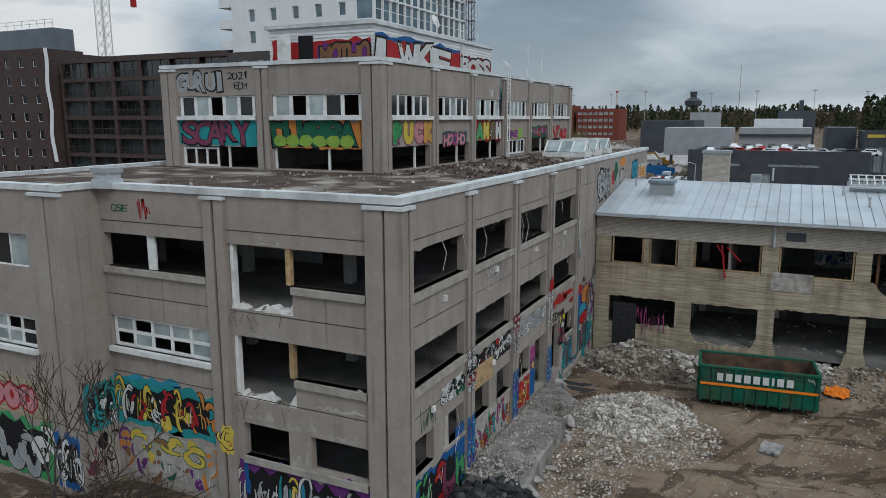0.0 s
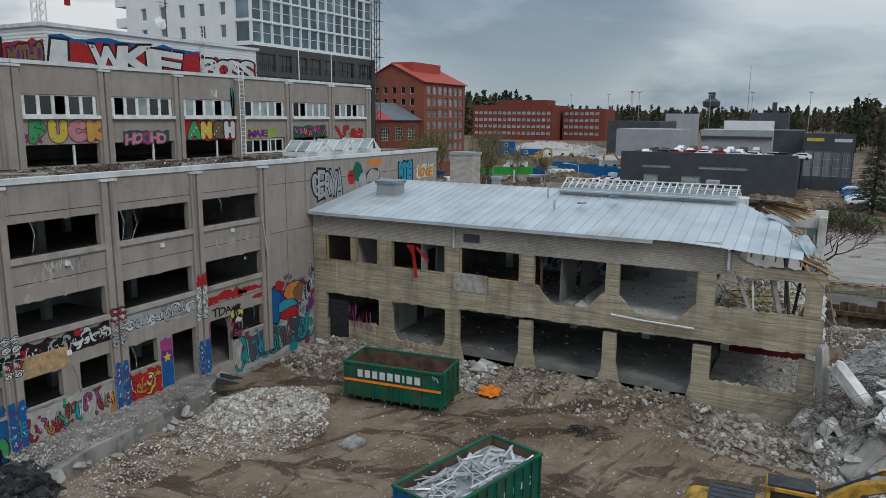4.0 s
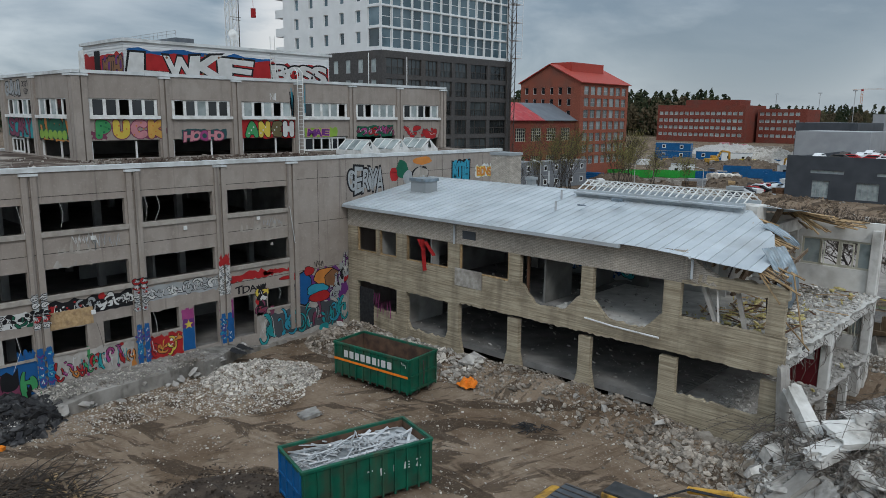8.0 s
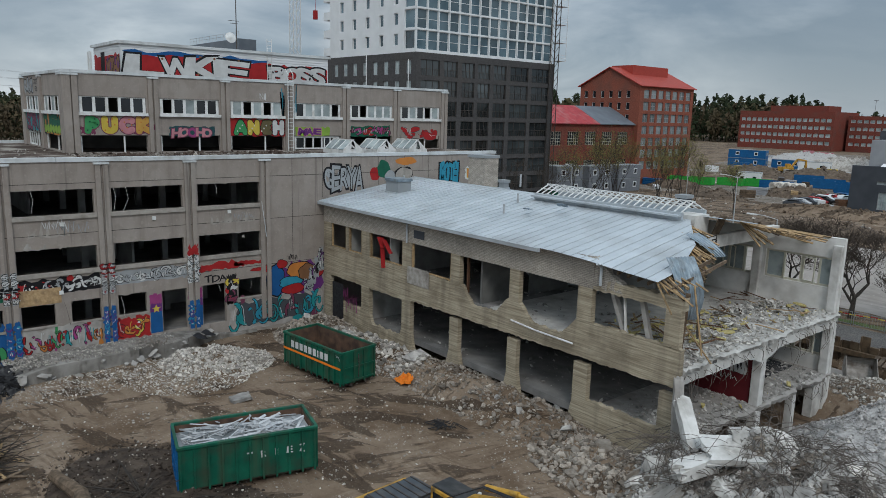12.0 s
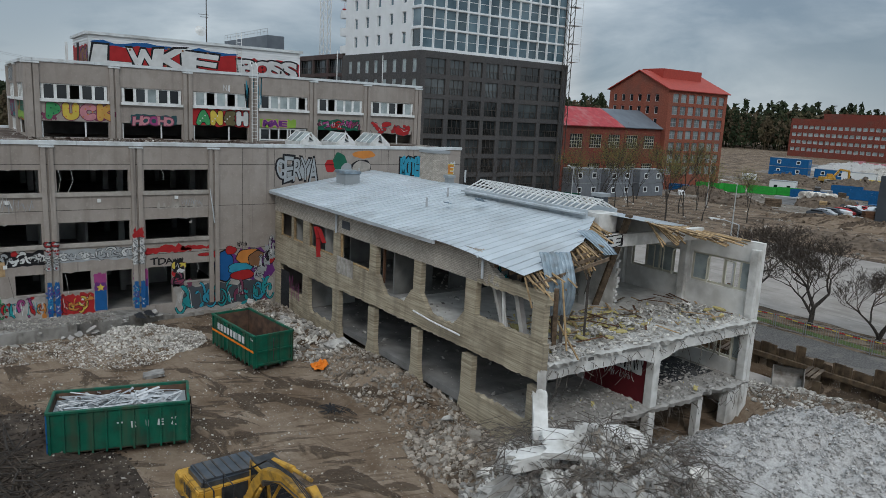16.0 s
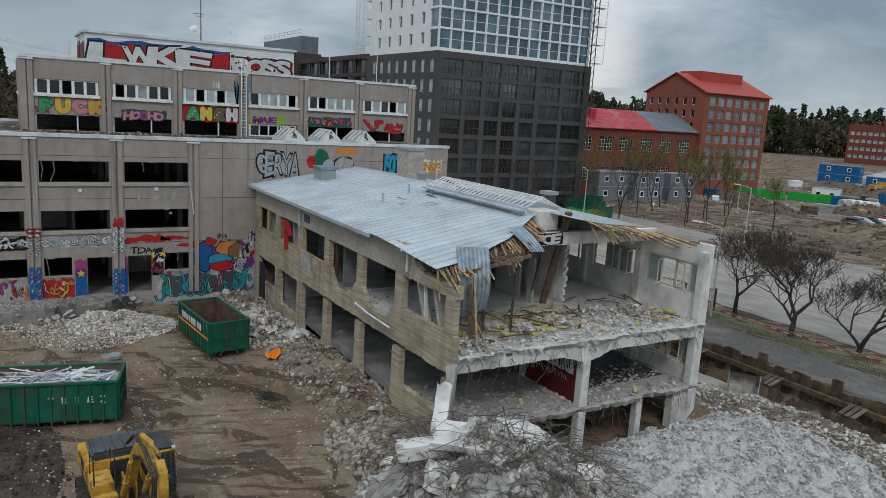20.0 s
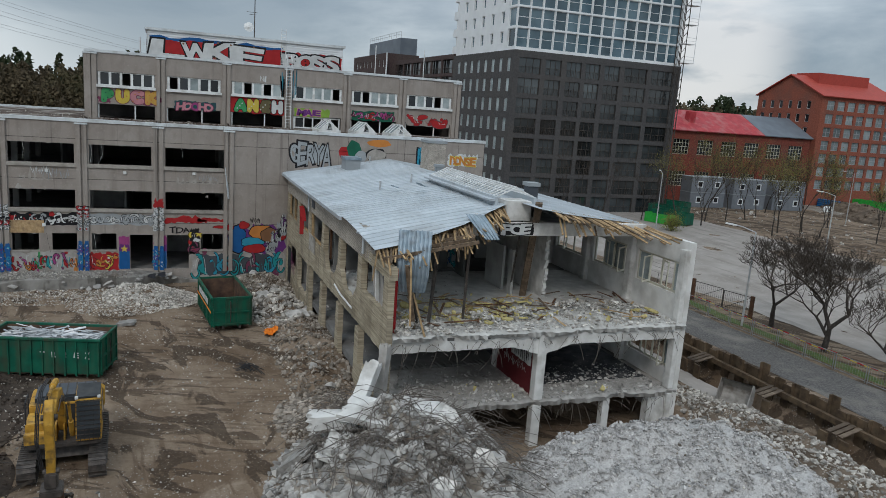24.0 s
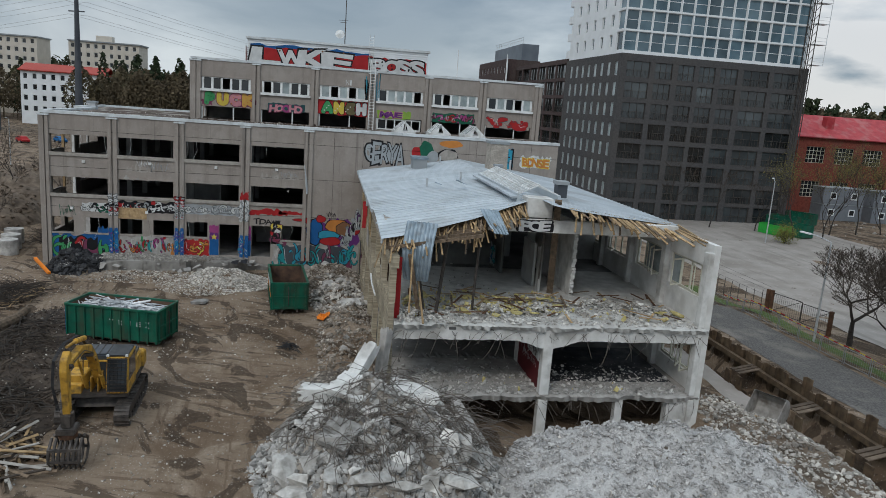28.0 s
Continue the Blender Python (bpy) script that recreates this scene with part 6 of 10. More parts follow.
pts = np.stack([rng.uniform(-11, -8.6, n), 24.6 + 9.5 * rng.uniform(0, 1, n) ** 1.5, np.full(n, 1.05)], 1)
v, f = chunk_mesh(pts, 0.02 + 0.08 * rng.uniform(0, 1, n) ** 2.5, 92)
tagged(raw("dock_shards", v, f, "rubble_white"), "brick shards strewn on the loading dock", "rubble", kind="stuff")
bm = bmesh.new()
for x, y in ((-9.4, 36.2), (-9.0, 35.5)):
    ring = [bm.verts.new((x + (0.7 + 0.25 * math.sin(3 * a)) * math.cos(a), y + (0.45 + 0.2 * math.cos(2 * a)) * math.sin(a), 1.046)) for a in [k * math.tau / 20 for k in range(20)]]
    bm.faces.new(ring)
tagged(part("oil_stain", bm, "black"), "dark wet stain on the loading dock", "stain")

# ---- roll-off containers ----
def container(label, at, turn, striped):
    L2, W2, H = 2.85, 1.24, 2.12
    box_ob = thing("waste_container", label, "container", "roll-off containers", at=at, turn=turn)
    for name, args in (("floor", (-L2, L2, -W2, W2, 0.22, 0.28)),):
        bm = bmesh.new()
        box(bm, *args)
        part(name, bm, "rust_inside", box_ob)
    for s in (-1, 1):
        bm = bmesh.new()
        a, b = sorted((s * W2, s * (W2 - 0.05)))
        box(bm, -L2, L2, a, b, 0.22, H)
        part("side_wall", bm, "green_steel", box_ob)
        bm = bmesh.new()
        a, b = sorted((s * (W2 - 0.052), s * (W2 - 0.058)))
        box(bm, -L2 + 0.05, L2 - 0.05, a, b, 0.28, H - 0.02)
        part("lining", bm, "rust_inside", box_ob, "rusty inner side")
        for k in range(11):
            x = -L2 + 0.08 + k * (2 * L2 - 0.16) / 10
            bm = bmesh.new()
            a, b = sorted((s * W2, s * (W2 + 0.075)))
            box(bm, x - 0.04, x + 0.04, a, b, 0.16, H - 0.08)
            part("rib", bm, "green_steel", box_ob)
        bm = bmesh.new()
        a, b = sorted((s * (W2 - 0.06), s * (W2 + 0.09)))
        box(bm, -L2 - 0.04, L2 + 0.04, a, b, H - 0.08, H + 0.06)
        bmesh.ops.bevel(bm, geom=list(bm.edges), offset=0.02, segments=1, affect="EDGES")
        part("top_rail", bm, "green_steel", box_ob, "worn green top rail")
        bm = bmesh.new()
        box(bm, -L2, L2, s * 0.53 - 0.07, s * 0.53 + 0.07, 0.02, 0.22)
        part("skid", bm, "dark_steel", box_ob)
        bm = bmesh.new()
        tube(bm, [(L2 - 0.25, s * 0.75, 0.14), (L2 - 0.25, s * 0.98, 0.14)], 0.14, 12)
        part("roller", bm, "dark_steel", box_ob)
    for x, mat_name in ((-L2, "blue_steel" if not striped else "green_steel"), (L2, "green_steel")):
        bm = bmesh.new()
        a, b = sorted((x, x - math.copysign(0.05, x)))
        box(bm, a, b, -W2 + 0.06, W2 - 0.06, 0.22, H)
        part("end_wall", bm, mat_name, box_ob)
        bm = bmesh.new()
        a, b = sorted((x - math.copysign(0.052, x), x - math.copysign(0.058, x)))
        box(bm, a, b, -W2 + 0.07, W2 - 0.07, 0.28, H - 0.02)
        part("lining", bm, "rust_inside", box_ob)
        bm = bmesh.new()
        a, b = sorted((x, x + math.copysign(0.07, x)))
        for y in (-W2 + 0.06, -0.42, 0.34, W2 - 0.14):
            box(bm, a, b, y, y + 0.08, 0.2, H)
        for z in (0.3, 1.1):
            box(bm, a, b - 0.004, -W2 + 0.06, W2 - 0.06, z, z + 0.1)
        part("end_frame", bm, mat_name, box_ob)
        bm = bmesh.new()
        box(bm, x - 0.06, x + 0.06, -W2, W2, H - 0.08, H + 0.05)
        part("top_rail", bm, "green_steel", box_ob)
    bm = bmesh.new()
    tube(bm, [(L2 + 0.1, -0.1, 0.5), (L2 + 0.16, -0.1, 1.2), (L2 + 0.1, -0.1, 1.9)], 0.03, 6)
    part("latch_bar", bm, "dark_steel", box_ob)
    if striped:
        bm = bmesh.new()
        box(bm, -L2 + 0.02, L2 - 0.02, -W2 - 0.082, -W2 - 0.078, 1.1, 1.24)
        part("stripe", bm, "orange", box_ob, "orange painted stripe")
        x = -2.0
        for k, w in enumerate((0.30, 0.32, 0.30, 0.32, 0.32, 0.30, 0.12, 0.32, 0.32)):
            bm = bmesh.new()
            box(bm, x, x + w, -W2 - 0.084, -W2 - 0.079, 1.38, 1.38 + 0.42)
            part("lettering", bm, "white_ink", box_ob, "plain white bar in place of lettering")
            x += w + 0.13
    return box_ob


c1 = container("open green steel roll-off container with an orange stripe, empty", (-0.75, 40.3, 0.1), 6.5, True)
c2 = container("green steel roll-off container full of scrap aluminium frames", (7.85, 31.0, 0.1), 75.5, False)
rnd = random.Random(77)
bm = bmesh.new()
for k in range(150):
    x, y = rnd.uniform(-2.3, 2.3), rnd.uniform(-0.95, 0.95)
    z = 1.75 + 0.45 * (1 - abs(x) / 3) * rnd.random()
    a, ln = rnd.uniform(0, math.tau), rnd.uniform(0.5, 1.7)
    dx, dy = ln * math.cos(a), 0.6 * ln * math.sin(a)
    q = (min(2.6, max(-2.6, x + dx)), min(1.05, max(-1.05, y + dy)), z + rnd.uniform(-0.25, 0.3))
    beam(bm, (x, y, z), q, rnd.uniform(0.04, 0.12), rnd.uniform(0.02, 0.06), rnd.random())
scrap = part("scrap_metal", bm, "steel")
scrap.matrix_world = c2.matrix_world
tagged(scrap, "heap of bent aluminium window frames in the container", "scrap metal", kind="stuff")
bm = bmesh.new()
box(bm, -2.75, 2.75, -1.15, 1.15, 0.3, 1.75)
fill = part("scrap_fill", bm, "tank_grey")
fill.matrix_world = c2.matrix_world
tagged(fill, "packed grey scrap filling the container", "scrap metal", kind="stuff")

# ---- excavator ----
digger = thing("excavator", "dusty yellow tracked excavator with a black sorting grapple", "excavator", at=(18.1, 32.85, 0.03), turn=3)


def dpart(name, mat_name, boxes, bevel=0.0, parent=None, label=""):
    bm = bmesh.new()
    for b in boxes:
        box(bm, *b)
    if bevel:
        bmesh.ops.bevel(bm, geom=list(bm.edges), offset=bevel, segments=2, affect="EDGES")
    return part(name, bm, mat_name, parent or digger, label)


def prism(name, mat_name, outline, y0, y1, parent=None, label="", bevel=0.03):
    """A side outline in x and z, given width in y."""
    bm = bmesh.new()
    a, b = [bm.verts.new((x, y0, z)) for x, z in outline], [bm.verts.new((x, y1, z)) for x, z in outline]
    bm.faces.new(a), bm.faces.new(b[::-1])
    for i in range(len(a)):
        j = (i + 1) % len(a)
        bm.faces.new([a[i], a[j], b[j], b[i]])
    if bevel:
        bmesh.ops.bevel(bm, geom=list(bm.edges), offset=bevel, segments=1, affect="EDGES")
    return part(name, bm, mat_name, parent or digger, label)


shoe = bmesh.new()
box(shoe, -0.085, 0.085, -0.32, 0.32, 0.0, 0.03)
box(shoe, -0.075, -0.05, -0.32, 0.32, 0.03, 0.065)
shoe_me = bpy.data.meshes.new("track_shoe")
shoe.to_mesh(shoe_me)
shoe.free()
shoe_me.materials.append(M["dark_steel"])
for s in (-1.22, 1.22):
    tr = dpart("track", "dark_steel", [(-1.75, 1.75, s - 0.2, s + 0.2, 0.2, 0.72)], 0.06, label="muddy steel crawler track")
    for x in (-1.85, 1.85):
        bm = bmesh.new()
        tube(bm, [(x, s - 0.18, 0.46), (x, s + 0.18, 0.46)], 0.38, 16)
        part("sprocket", bm, "dark_steel", tr)
    r, straight = 0.44, 3.7
    total = 2 * straight + math.tau * r
    n = 56
    for k in range(n):
        d = total * k / n
        if d < straight:
            m = pose(-1.85 + d, s, 0.46 + r)
        elif d < straight + math.pi * r:
            a = (d - straight) / r
            m = pose(1.85 + r * math.sin(a), s, 0.46 + r * math.cos(a), 0, math.degrees(a), 0)
        elif d < 2 * straight + math.pi * r:
            m = pose(1.85 - (d - straight - math.pi * r), s, 0.46 - r, 0, 180, 0)
        else:
            a = math.pi + (d - 2 * straight - math.pi * r) / r
            m = pose(-1.85 + r * math.sin(a), s, 0.46 + r * math.cos(a), 0, math.degrees(a), 0)
        share("shoe", shoe_me, m, tr)
prism("undercarriage", "dark_steel", [(-1.0, 0.45), (1.0, 0.45), (0.7, 0.95), (-0.7, 0.95)], -1.1, 1.1)
bm = bmesh.new()
tube(bm, [(0, 0, 0.92), (0, 0, 1.12)], 0.62, 24)
part("slew_ring", bm, "dark_steel", digger)
dpart("deck", "dark_steel", [(-2.5, 1.5, -1.35, 1.35, 1.12, 1.32)], 0.04)
prism("counterweight", "yellow", [(-2.75, 1.25), (-1.95, 1.2), (-1.95, 2.12), (-2.55, 2.1), (-2.8, 1.9)], -1.4, 1.4, bevel=0.1, label="rounded yellow counterweight")
dpart("engine_hood", "yellow", [(-1.94, -0.3, -1.35, 1.3, 1.33, 2.2)], 0.05)
hood = dpart("hood_cover", "hood_blue", [(-2.0, -0.5, -1.15, 1.2, 2.1, 2.48)], 0.09, label="black slatted hood cover")
for k in range(7):
    dpart("slat", "dark_steel", [(-1.9, -0.6, -1.0 + k * 0.33, -0.95 + k * 0.33, 2.482, 2.505)], parent=hood)
dpart("side_tank", "yellow", [(-0.25, 0.95, -1.35, -0.62, 1.33, 1.95)], 0.04)
dpart("bulkhead", "cab_black", [(-0.296, -0.262, -0.54, 0.44, 1.34, 2.18)], 0.01, label="dark bulkhead behind the boom")
dpart("tool_box", "yellow", [(1.16, 1.5, -1.35, -0.6, 1.33, 1.75)], 0.03)
bm = bmesh.new()
for y in (-1.3, -0.62):
    tube(bm, [(0.1, y, 2.05), (0.1, y, 2.9), (1.0, y, 2.9), (1.1, y, 2.05)], 0.025, 6)
part("handrail", bm, "black", digger)
cab = prism("cab", "yellow", [(-0.2, 1.33), (1.55, 1.33), (1.62, 1.9), (1.35, 3.02), (-0.2, 3.02)], 0.45, 1.38, label="yellow cab with barred front")
for y in (1.384, 0.436):
    prism("side_glass", "dark_glass", [(-0.05, 1.9), (1.42, 1.9), (1.22, 2.88), (-0.05, 2.88)], y, y + 0.01, cab, bevel=0)
bm = bmesh.new()
vs = [bm.verts.new(p) for p in ((1.60, 0.5, 1.45), (1.60, 1.33, 1.45), (1.668, 1.33, 1.9), (1.668, 0.5, 1.9), (1.39, 1.33, 2.96), (1.39, 0.5, 2.96))]
bm.faces.new([vs[0], vs[1], vs[2], vs[3]]), bm.faces.new([vs[3], vs[2], vs[4], vs[5]])
part("windscreen", bm, "dark_glass", cab)
for k in range(9):
    z = 1.5 + k * 0.18
    bm = bmesh.new()
    xx = 1.72 if z < 1.9 else 1.72 - (z - 1.9) * 0.25
    beam(bm, (xx, 0.46, z), (xx, 1.37, z), 0.03, 0.03)
    part("guard_bar", bm, "dark_steel", cab)
dpart("roof_guard", "cab_black", [(-0.15, 1.34, 0.48, 1.35, 3.025, 3.1)], 0.02, cab)
for y in (0.62, 0.78, 0.94, 1.1, 1.26):
    bm = bmesh.new()
    beam(bm, (1.74, y, 1.45), (1.745, y, 1.92), 0.025, 0.025)
    part("guard_bar", bm, "black", cab)
    bm = bmesh.new()
    beam(bm, (1.745, y, 1.92), (1.44, y, 3.0), 0.025, 0.025)
    part("guard_bar", bm, "black", cab)
boom = prism("boom", "yellow", [(0.6, 1.6), (0.85, 1.55), (1.75, 2.95), (2.5, 3.68), (3.6, 4.05), (5.6, 4.05), (5.8, 4.2), (5.55, 4.32), (3.6, 4.36), (2.3, 3.95), (1.5, 3.2), (0.6, 1.9)], -0.2, 0.1, label="bent yellow boom")
stick = prism("stick", "yellow", [(5.2, 4.62), (5.45, 4.78), (5.9, 4.55), (6.0, 4.1), (5.72, 2.2), (5.48, 2.2), (5.52, 4.0)], -0.19, 0.09, label="yellow dipper stick")
for y in (-0.42, 0.32):
    bm = bmesh.new()
    tube(bm, [(1.2, y, 1.5), (1.9, y, 2.4)], 0.10, 10)
    tube(bm, [(1.9, y, 2.4), (2.7, y, 3.5)], 0.055, 8)
    part("boom_ram", bm, "yellow", digger)
bm = bmesh.new()
tube(bm, [(2.9, -0.05, 4.45), (4.2, -0.05, 4.75)], 0.11, 10)
tube(bm, [(4.2, -0.05, 4.75), (5.4, -0.05, 4.92)], 0.06, 8)
part("stick_ram", bm, "yellow", digger)
bm = bmesh.new()
for k in range(3):
    bm = bmesh.new()
    y = -0.34 + k * 0.05
    tube(bm, [(1.5, y, 3.6), (3.0, y, 4.6), (4.8, y - 0.05, 4.85), (6.05 + 0.05 * k, y - 0.05, 4.6), (6.1 + 0.06 * k, y - 0.1, 3.6), (5.9, y, 2.5)], 0.02, 6)
    part("hose", bm, "black", digger)
gr = dpart("grapple", "dark_steel", [(5.35, 5.85, -0.25, 0.15, 1.7, 2.25), (5.2, 6.0, -0.4, 0.3, 1.45, 1.7)], 0.04, label="black sorting grapple with rusty rotator")
bm = bmesh.new()
tube(bm, [(5.6, -0.05, 1.25), (5.6, -0.05, 1.47)], 0.36, 16)
part("rotator", bm, "rust", gr)
for s in (-1, 1):
    for k in range(7):
        bm = bmesh.new()
        y = -0.6 + k * 0.185
        pts = [(5.6 + s * 0.15, y, 1.25), (5.6 + s * 0.62, y, 0.95), (5.6 + s * 0.70, y, 0.5), (5.6 + s * 0.45, y, 0.12), (5.6 + s * 0.05, y, 0.03)]
        tube(bm, pts, [0.06, 0.065, 0.06, 0.05, 0.03], 6)
        part("tine", bm, "dark_steel", gr)
    for x, z in ((5.6 + s * 0.62, 0.95), (5.6 + s * 0.70, 0.5)):
        bm = bmesh.new()
        beam(bm, (x, -0.64, z), (x, 0.55, z), 0.1, 0.1)
        part("cross_bar", bm, "dark_steel", gr)
for a, b in (((0.5, -0.2), (1.1, -0.2)), ((0.5, 0.1), (1.1, 0.1))):
    dpart("boom_bracket", "yellow", [(0.3, 1.3, a[1] - 0.09, a[1] - 0.03, 1.32, 2.0)], 0.02)
dpart("door_panel", "yellow", [(-1.9, -0.35, -1.372, -1.352, 1.45, 2.1)], 0.006)
for k in range(5):
    dpart("louvre", "cab_black", [(-1.7 + k * 0.16, -1.6 + k * 0.16, -1.38, -1.373, 1.6, 2.0)])
for s in (-1, 1):
    for k in range(6):
        bm = bmesh.new()
        tube(bm, [(-1.3 + k * 0.52, s * 1.22 - 0.24, 0.18), (-1.3 + k * 0.52, s * 1.22 + 0.24, 0.18)], 0.11, 10)
        part("track_roller", bm, "dark_steel", digger)
for y in (-0.3, 0.2):
    bm = bmesh.new()
    tube(bm, [(2.6, y, 3.7), (3.9, y, 4.25), (5.4, y, 4.3)], 0.022, 6)
    part("hydraulic_pipe", bm, "dark_steel", digger)
for x, z in ((5.6, 4.2), (5.6, 2.25), (0.75, 1.75), (2.6, 3.6)):
    bm = bmesh.new()
    tube(bm, [(x, -0.3, z), (x, 0.2, z)], 0.1, 12)
    part("pivot_pin", bm, "dark_steel", digger)
for y in (0.5, 1.3):
    dpart("work_lamp", "white_frame", [(1.3, 1.4, y - 0.06, y + 0.06, 3.03, 3.13)], 0.01, cab)

# spare digger bucket lying by the sheet piles
bucket = thing("digger_bucket", "spare steel excavator bucket lying open with a board in it", "bucket", at=(19.6, 66.3, 0.05), turn=-58)
bm = bmesh.new()
prof = [(0.75 * math.cos(a) - 0.1, 0.72 + 0.72 * math.sin(a)) for a in [radians(d) for d in range(100, 271, 17)]] + [(0.9, 0.02)]
rows = [[bm.verts.new((x, y, z)) for x, z in prof] for y in (-0.85, 0.85)]
rows += [[bm.verts.new((x * 0.93, y, z * 0.93 + 0.05)) for x, z in prof] for y in (0.83, -0.83)]
for a, b in ((0, 1), (2, 3)):
    for i in range(len(prof) - 1):
        bm.faces.new([rows[a][i], rows[a][i + 1], rows[b][i + 1], rows[b][i]])
part("bowl", bm, "dusty_steel", bucket)
for y in (-0.87, 0.85):
    bm = bmesh.new()
    a = [bm.verts.new((x, y, z)) for x, z in prof]
    b = [bm.verts.new((x, y + 0.03, z)) for x, z in prof]
    bm.faces.new(a), bm.faces.new(b[::-1])
    for i in range(len(a)):
        bm.faces.new([a[i], a[(i + 1) % len(a)], b[(i + 1) % len(a)], b[i]])
    part("cheek", bm, "dusty_steel", bucket)
bm = bmesh.new()
box(bm, 0.1, 1.35, -0.55, 0.6, 0.11, 0.15)
board = part("plywood_board", bm, "timber")
board.matrix_world = bucket.matrix_world @ pose(0, 0, 0.05, 0, 6, 8)
tagged(board, "pale plywood board resting in the bucket", "board")

# ---- sheet piles ----
piles = thing("sheet_pile_wall", "rusty sheet-pile wall beside the street, tops at uneven heights", "retaining wall")
rnd = random.Random(31)
for k in range(62):
    x = 1.0 + k * 0.6
    top = 1.6 + rnd.uniform(-0.15, 0.12) + (0.45 if rnd.random() < 0.16 else 0)
    y = 69.3 if k % 2 else 69.12
    bm = bmesh.new()
    box(bm, x + 0.06, x + 0.54, y - 0.03, y + 0.03, -1.8, top)
    box(bm, x - 0.02, x + 0.05, 69.1, 69.32, -1.8, top)
    part("sheet_pile", bm, "pile_rust", piles)
bm = bmesh.new()
beam(bm, (1, 68.85, 0.95), (38, 68.85, 0.95), 0.25, 0.3)
part("wale_beam", bm, "pile_rust", piles, "long rusty steel waler")
for x in (8.6, 14.6, 20.2, 25.2):
    bm = bmesh.new()
    for d in (-0.55, -0.2, 0.15):
        beam(bm, (x + d, 68.95, 1.13), (x + d + 0.1, 67.5, 0.87), 0.24, 0.05)
    part("walkway_board", bm, "rubble_brown", piles, "dusty scaffold boards on the waler")
    for d in (-0.6, 0.6):
        bm = bmesh.new()
        box(bm, x + d - 0.25, x + d + 0.25, 67.35, 67.45, -1.6, 0.82)
        part("sheet_pile", bm, "pile_rust", piles)
for k in range(60):
    x = 1.0 + k * 0.6
    bm = bmesh.new()
    box(bm, x, x + 0.56, 67.5 + 0.1 * (k % 2), 67.56 + 0.1 * (k % 2), -1.8, 0.05 + rnd.uniform(-0.25, 0.1))
    part("sheet_pile", bm, "pile_rust", piles)

# ---- timber and branches ----
def stick_pile(name, label, cx, cy, rx, ry, h, n, lmin, lmax, thick, mats, seed, category, rounded=False):
    rnd = random.Random(seed)
    top = thing(name, label, category)
    for k in range(n):
        a, r = rnd.uniform(0, math.tau), math.sqrt(rnd.random())
        x, y = cx + rx * r * math.cos(a), cy + ry * r * math.sin(a)
        z = heap_z(x, y) + h * (1 - r) * rnd.random() + thick
        b, ln = rnd.uniform(0, math.tau), rnd.uniform(lmin, lmax)
        q = (x + ln * math.cos(b), y + ln * math.sin(b))
        bm = bmesh.new()
        zq = heap_z(*q) + thick + rnd.uniform(0, h * 0.7)
        if rounded:
            tube(bm, [(x, y, z), ((x + q[0]) / 2 + rnd.uniform(-0.2, 0.2), (y + q[1]) / 2 + rnd.uniform(-0.2, 0.2), (z + zq) / 2 + 0.12), (q[0], q[1], zq)], [thick, thick * 0.8, thick * 0.3], 5)
        else:
            beam(bm, (x, y, z), (q[0], q[1], zq), thick * 2.2, thick, rnd.random())
        part("branch" if rounded else "plank", bm, rnd.choice(mats), top)
    return top


stick_pile("timber_heap", "heap of broken planks on the bare ground", 23.4, 30.4, 2.0, 1.4, 0.7, 90, 0.6, 2.6, 0.05, ("timber", "timber_dark", "render_light", "timber_dark", "twig"), 1, "timber")
stick_pile("brush_heap", "heap of cut branches and brushwood", -0.2, 21.0, 3.2, 2.0, 1.0, 340, 0.8, 2.6, 0.028, ("twig", "bark", "twig"), 2, "branches", True)
stick_pile("timber_heap", "few orange splintered planks among brushwood", 0.6, 22.2, 2.4, 1.2, 0.5, 34, 0.7, 2.2, 0.05, ("timber", "timber_dark"), 3, "timber")
stick_pile("brush_heap", "tangle of dark brushwood beside the container", 10.5, 26.0, 4.0, 1.7, 0.9, 150, 0.8, 2.8, 0.035, ("twig", "bark"), 4, "branches", True)
stick_pile("brush_heap", "brushwood and roots beside the excavator", 19.0, 28.6, 2.6, 1.8, 0.8, 120, 0.8, 2.2, 0.04, ("twig", "bark", "twig"), 5, "branches", True)
stick_pile("brush_heap", "tall brushwood at the foot of the painted wall", -21.5, 17.4, 3.8, 1.2, 1.4, 190, 0.8, 2.6, 0.03, ("twig", "bark", "twig"), 6, "branches", True)
bm = bmesh.new()
tube(bm, [(9.5, 24.3, 0.9), (7.0, 24.6, 0.75), (4.2, 24.2, 0.5)], [0.32, 0.3, 0.24], 10)
tagged(part("felled_trunk", bm, "timber_dark"), "felled brown tree trunk on the brushwood", "log")
bm = bmesh.new()
beam(bm, (-9.2, 19.8, 0.75), (-6.2, 21.9, 0.3), 0.22, 0.18)
tagged(part("orange_beam", bm, "orange"), "orange painted steel beam leaning on asphalt", "beam")
bm = bmesh.new()
rnd = random.Random(3)
sheet = []
for i in range(15):                                   # one sheet, crumpled into folds
    row = []
    for j in range(11):
        u, v = i / 14 - 0.5, j / 10 - 0.5
        x = 3.3 + 1.25 * u * (1 - 0.5 * v * v) + rnd.uniform(-0.05, 0.05)
        y = 43.0 + 0.85 * v * (1 - 0.8 * u * u) + rnd.uniform(-0.05, 0.05)
        fold = 0.22 * abs(math.sin(7 * u + 4 * v)) + 0.14 * abs(math.sin(11 * v - 5 * u))
        row.append(bm.verts.new((x, y, heap_z(x, y) + 0.06 + fold * (1 - 2.4 * max(u * u, v * v)) + rnd.uniform(0, 0.05))))
    sheet.append(row)
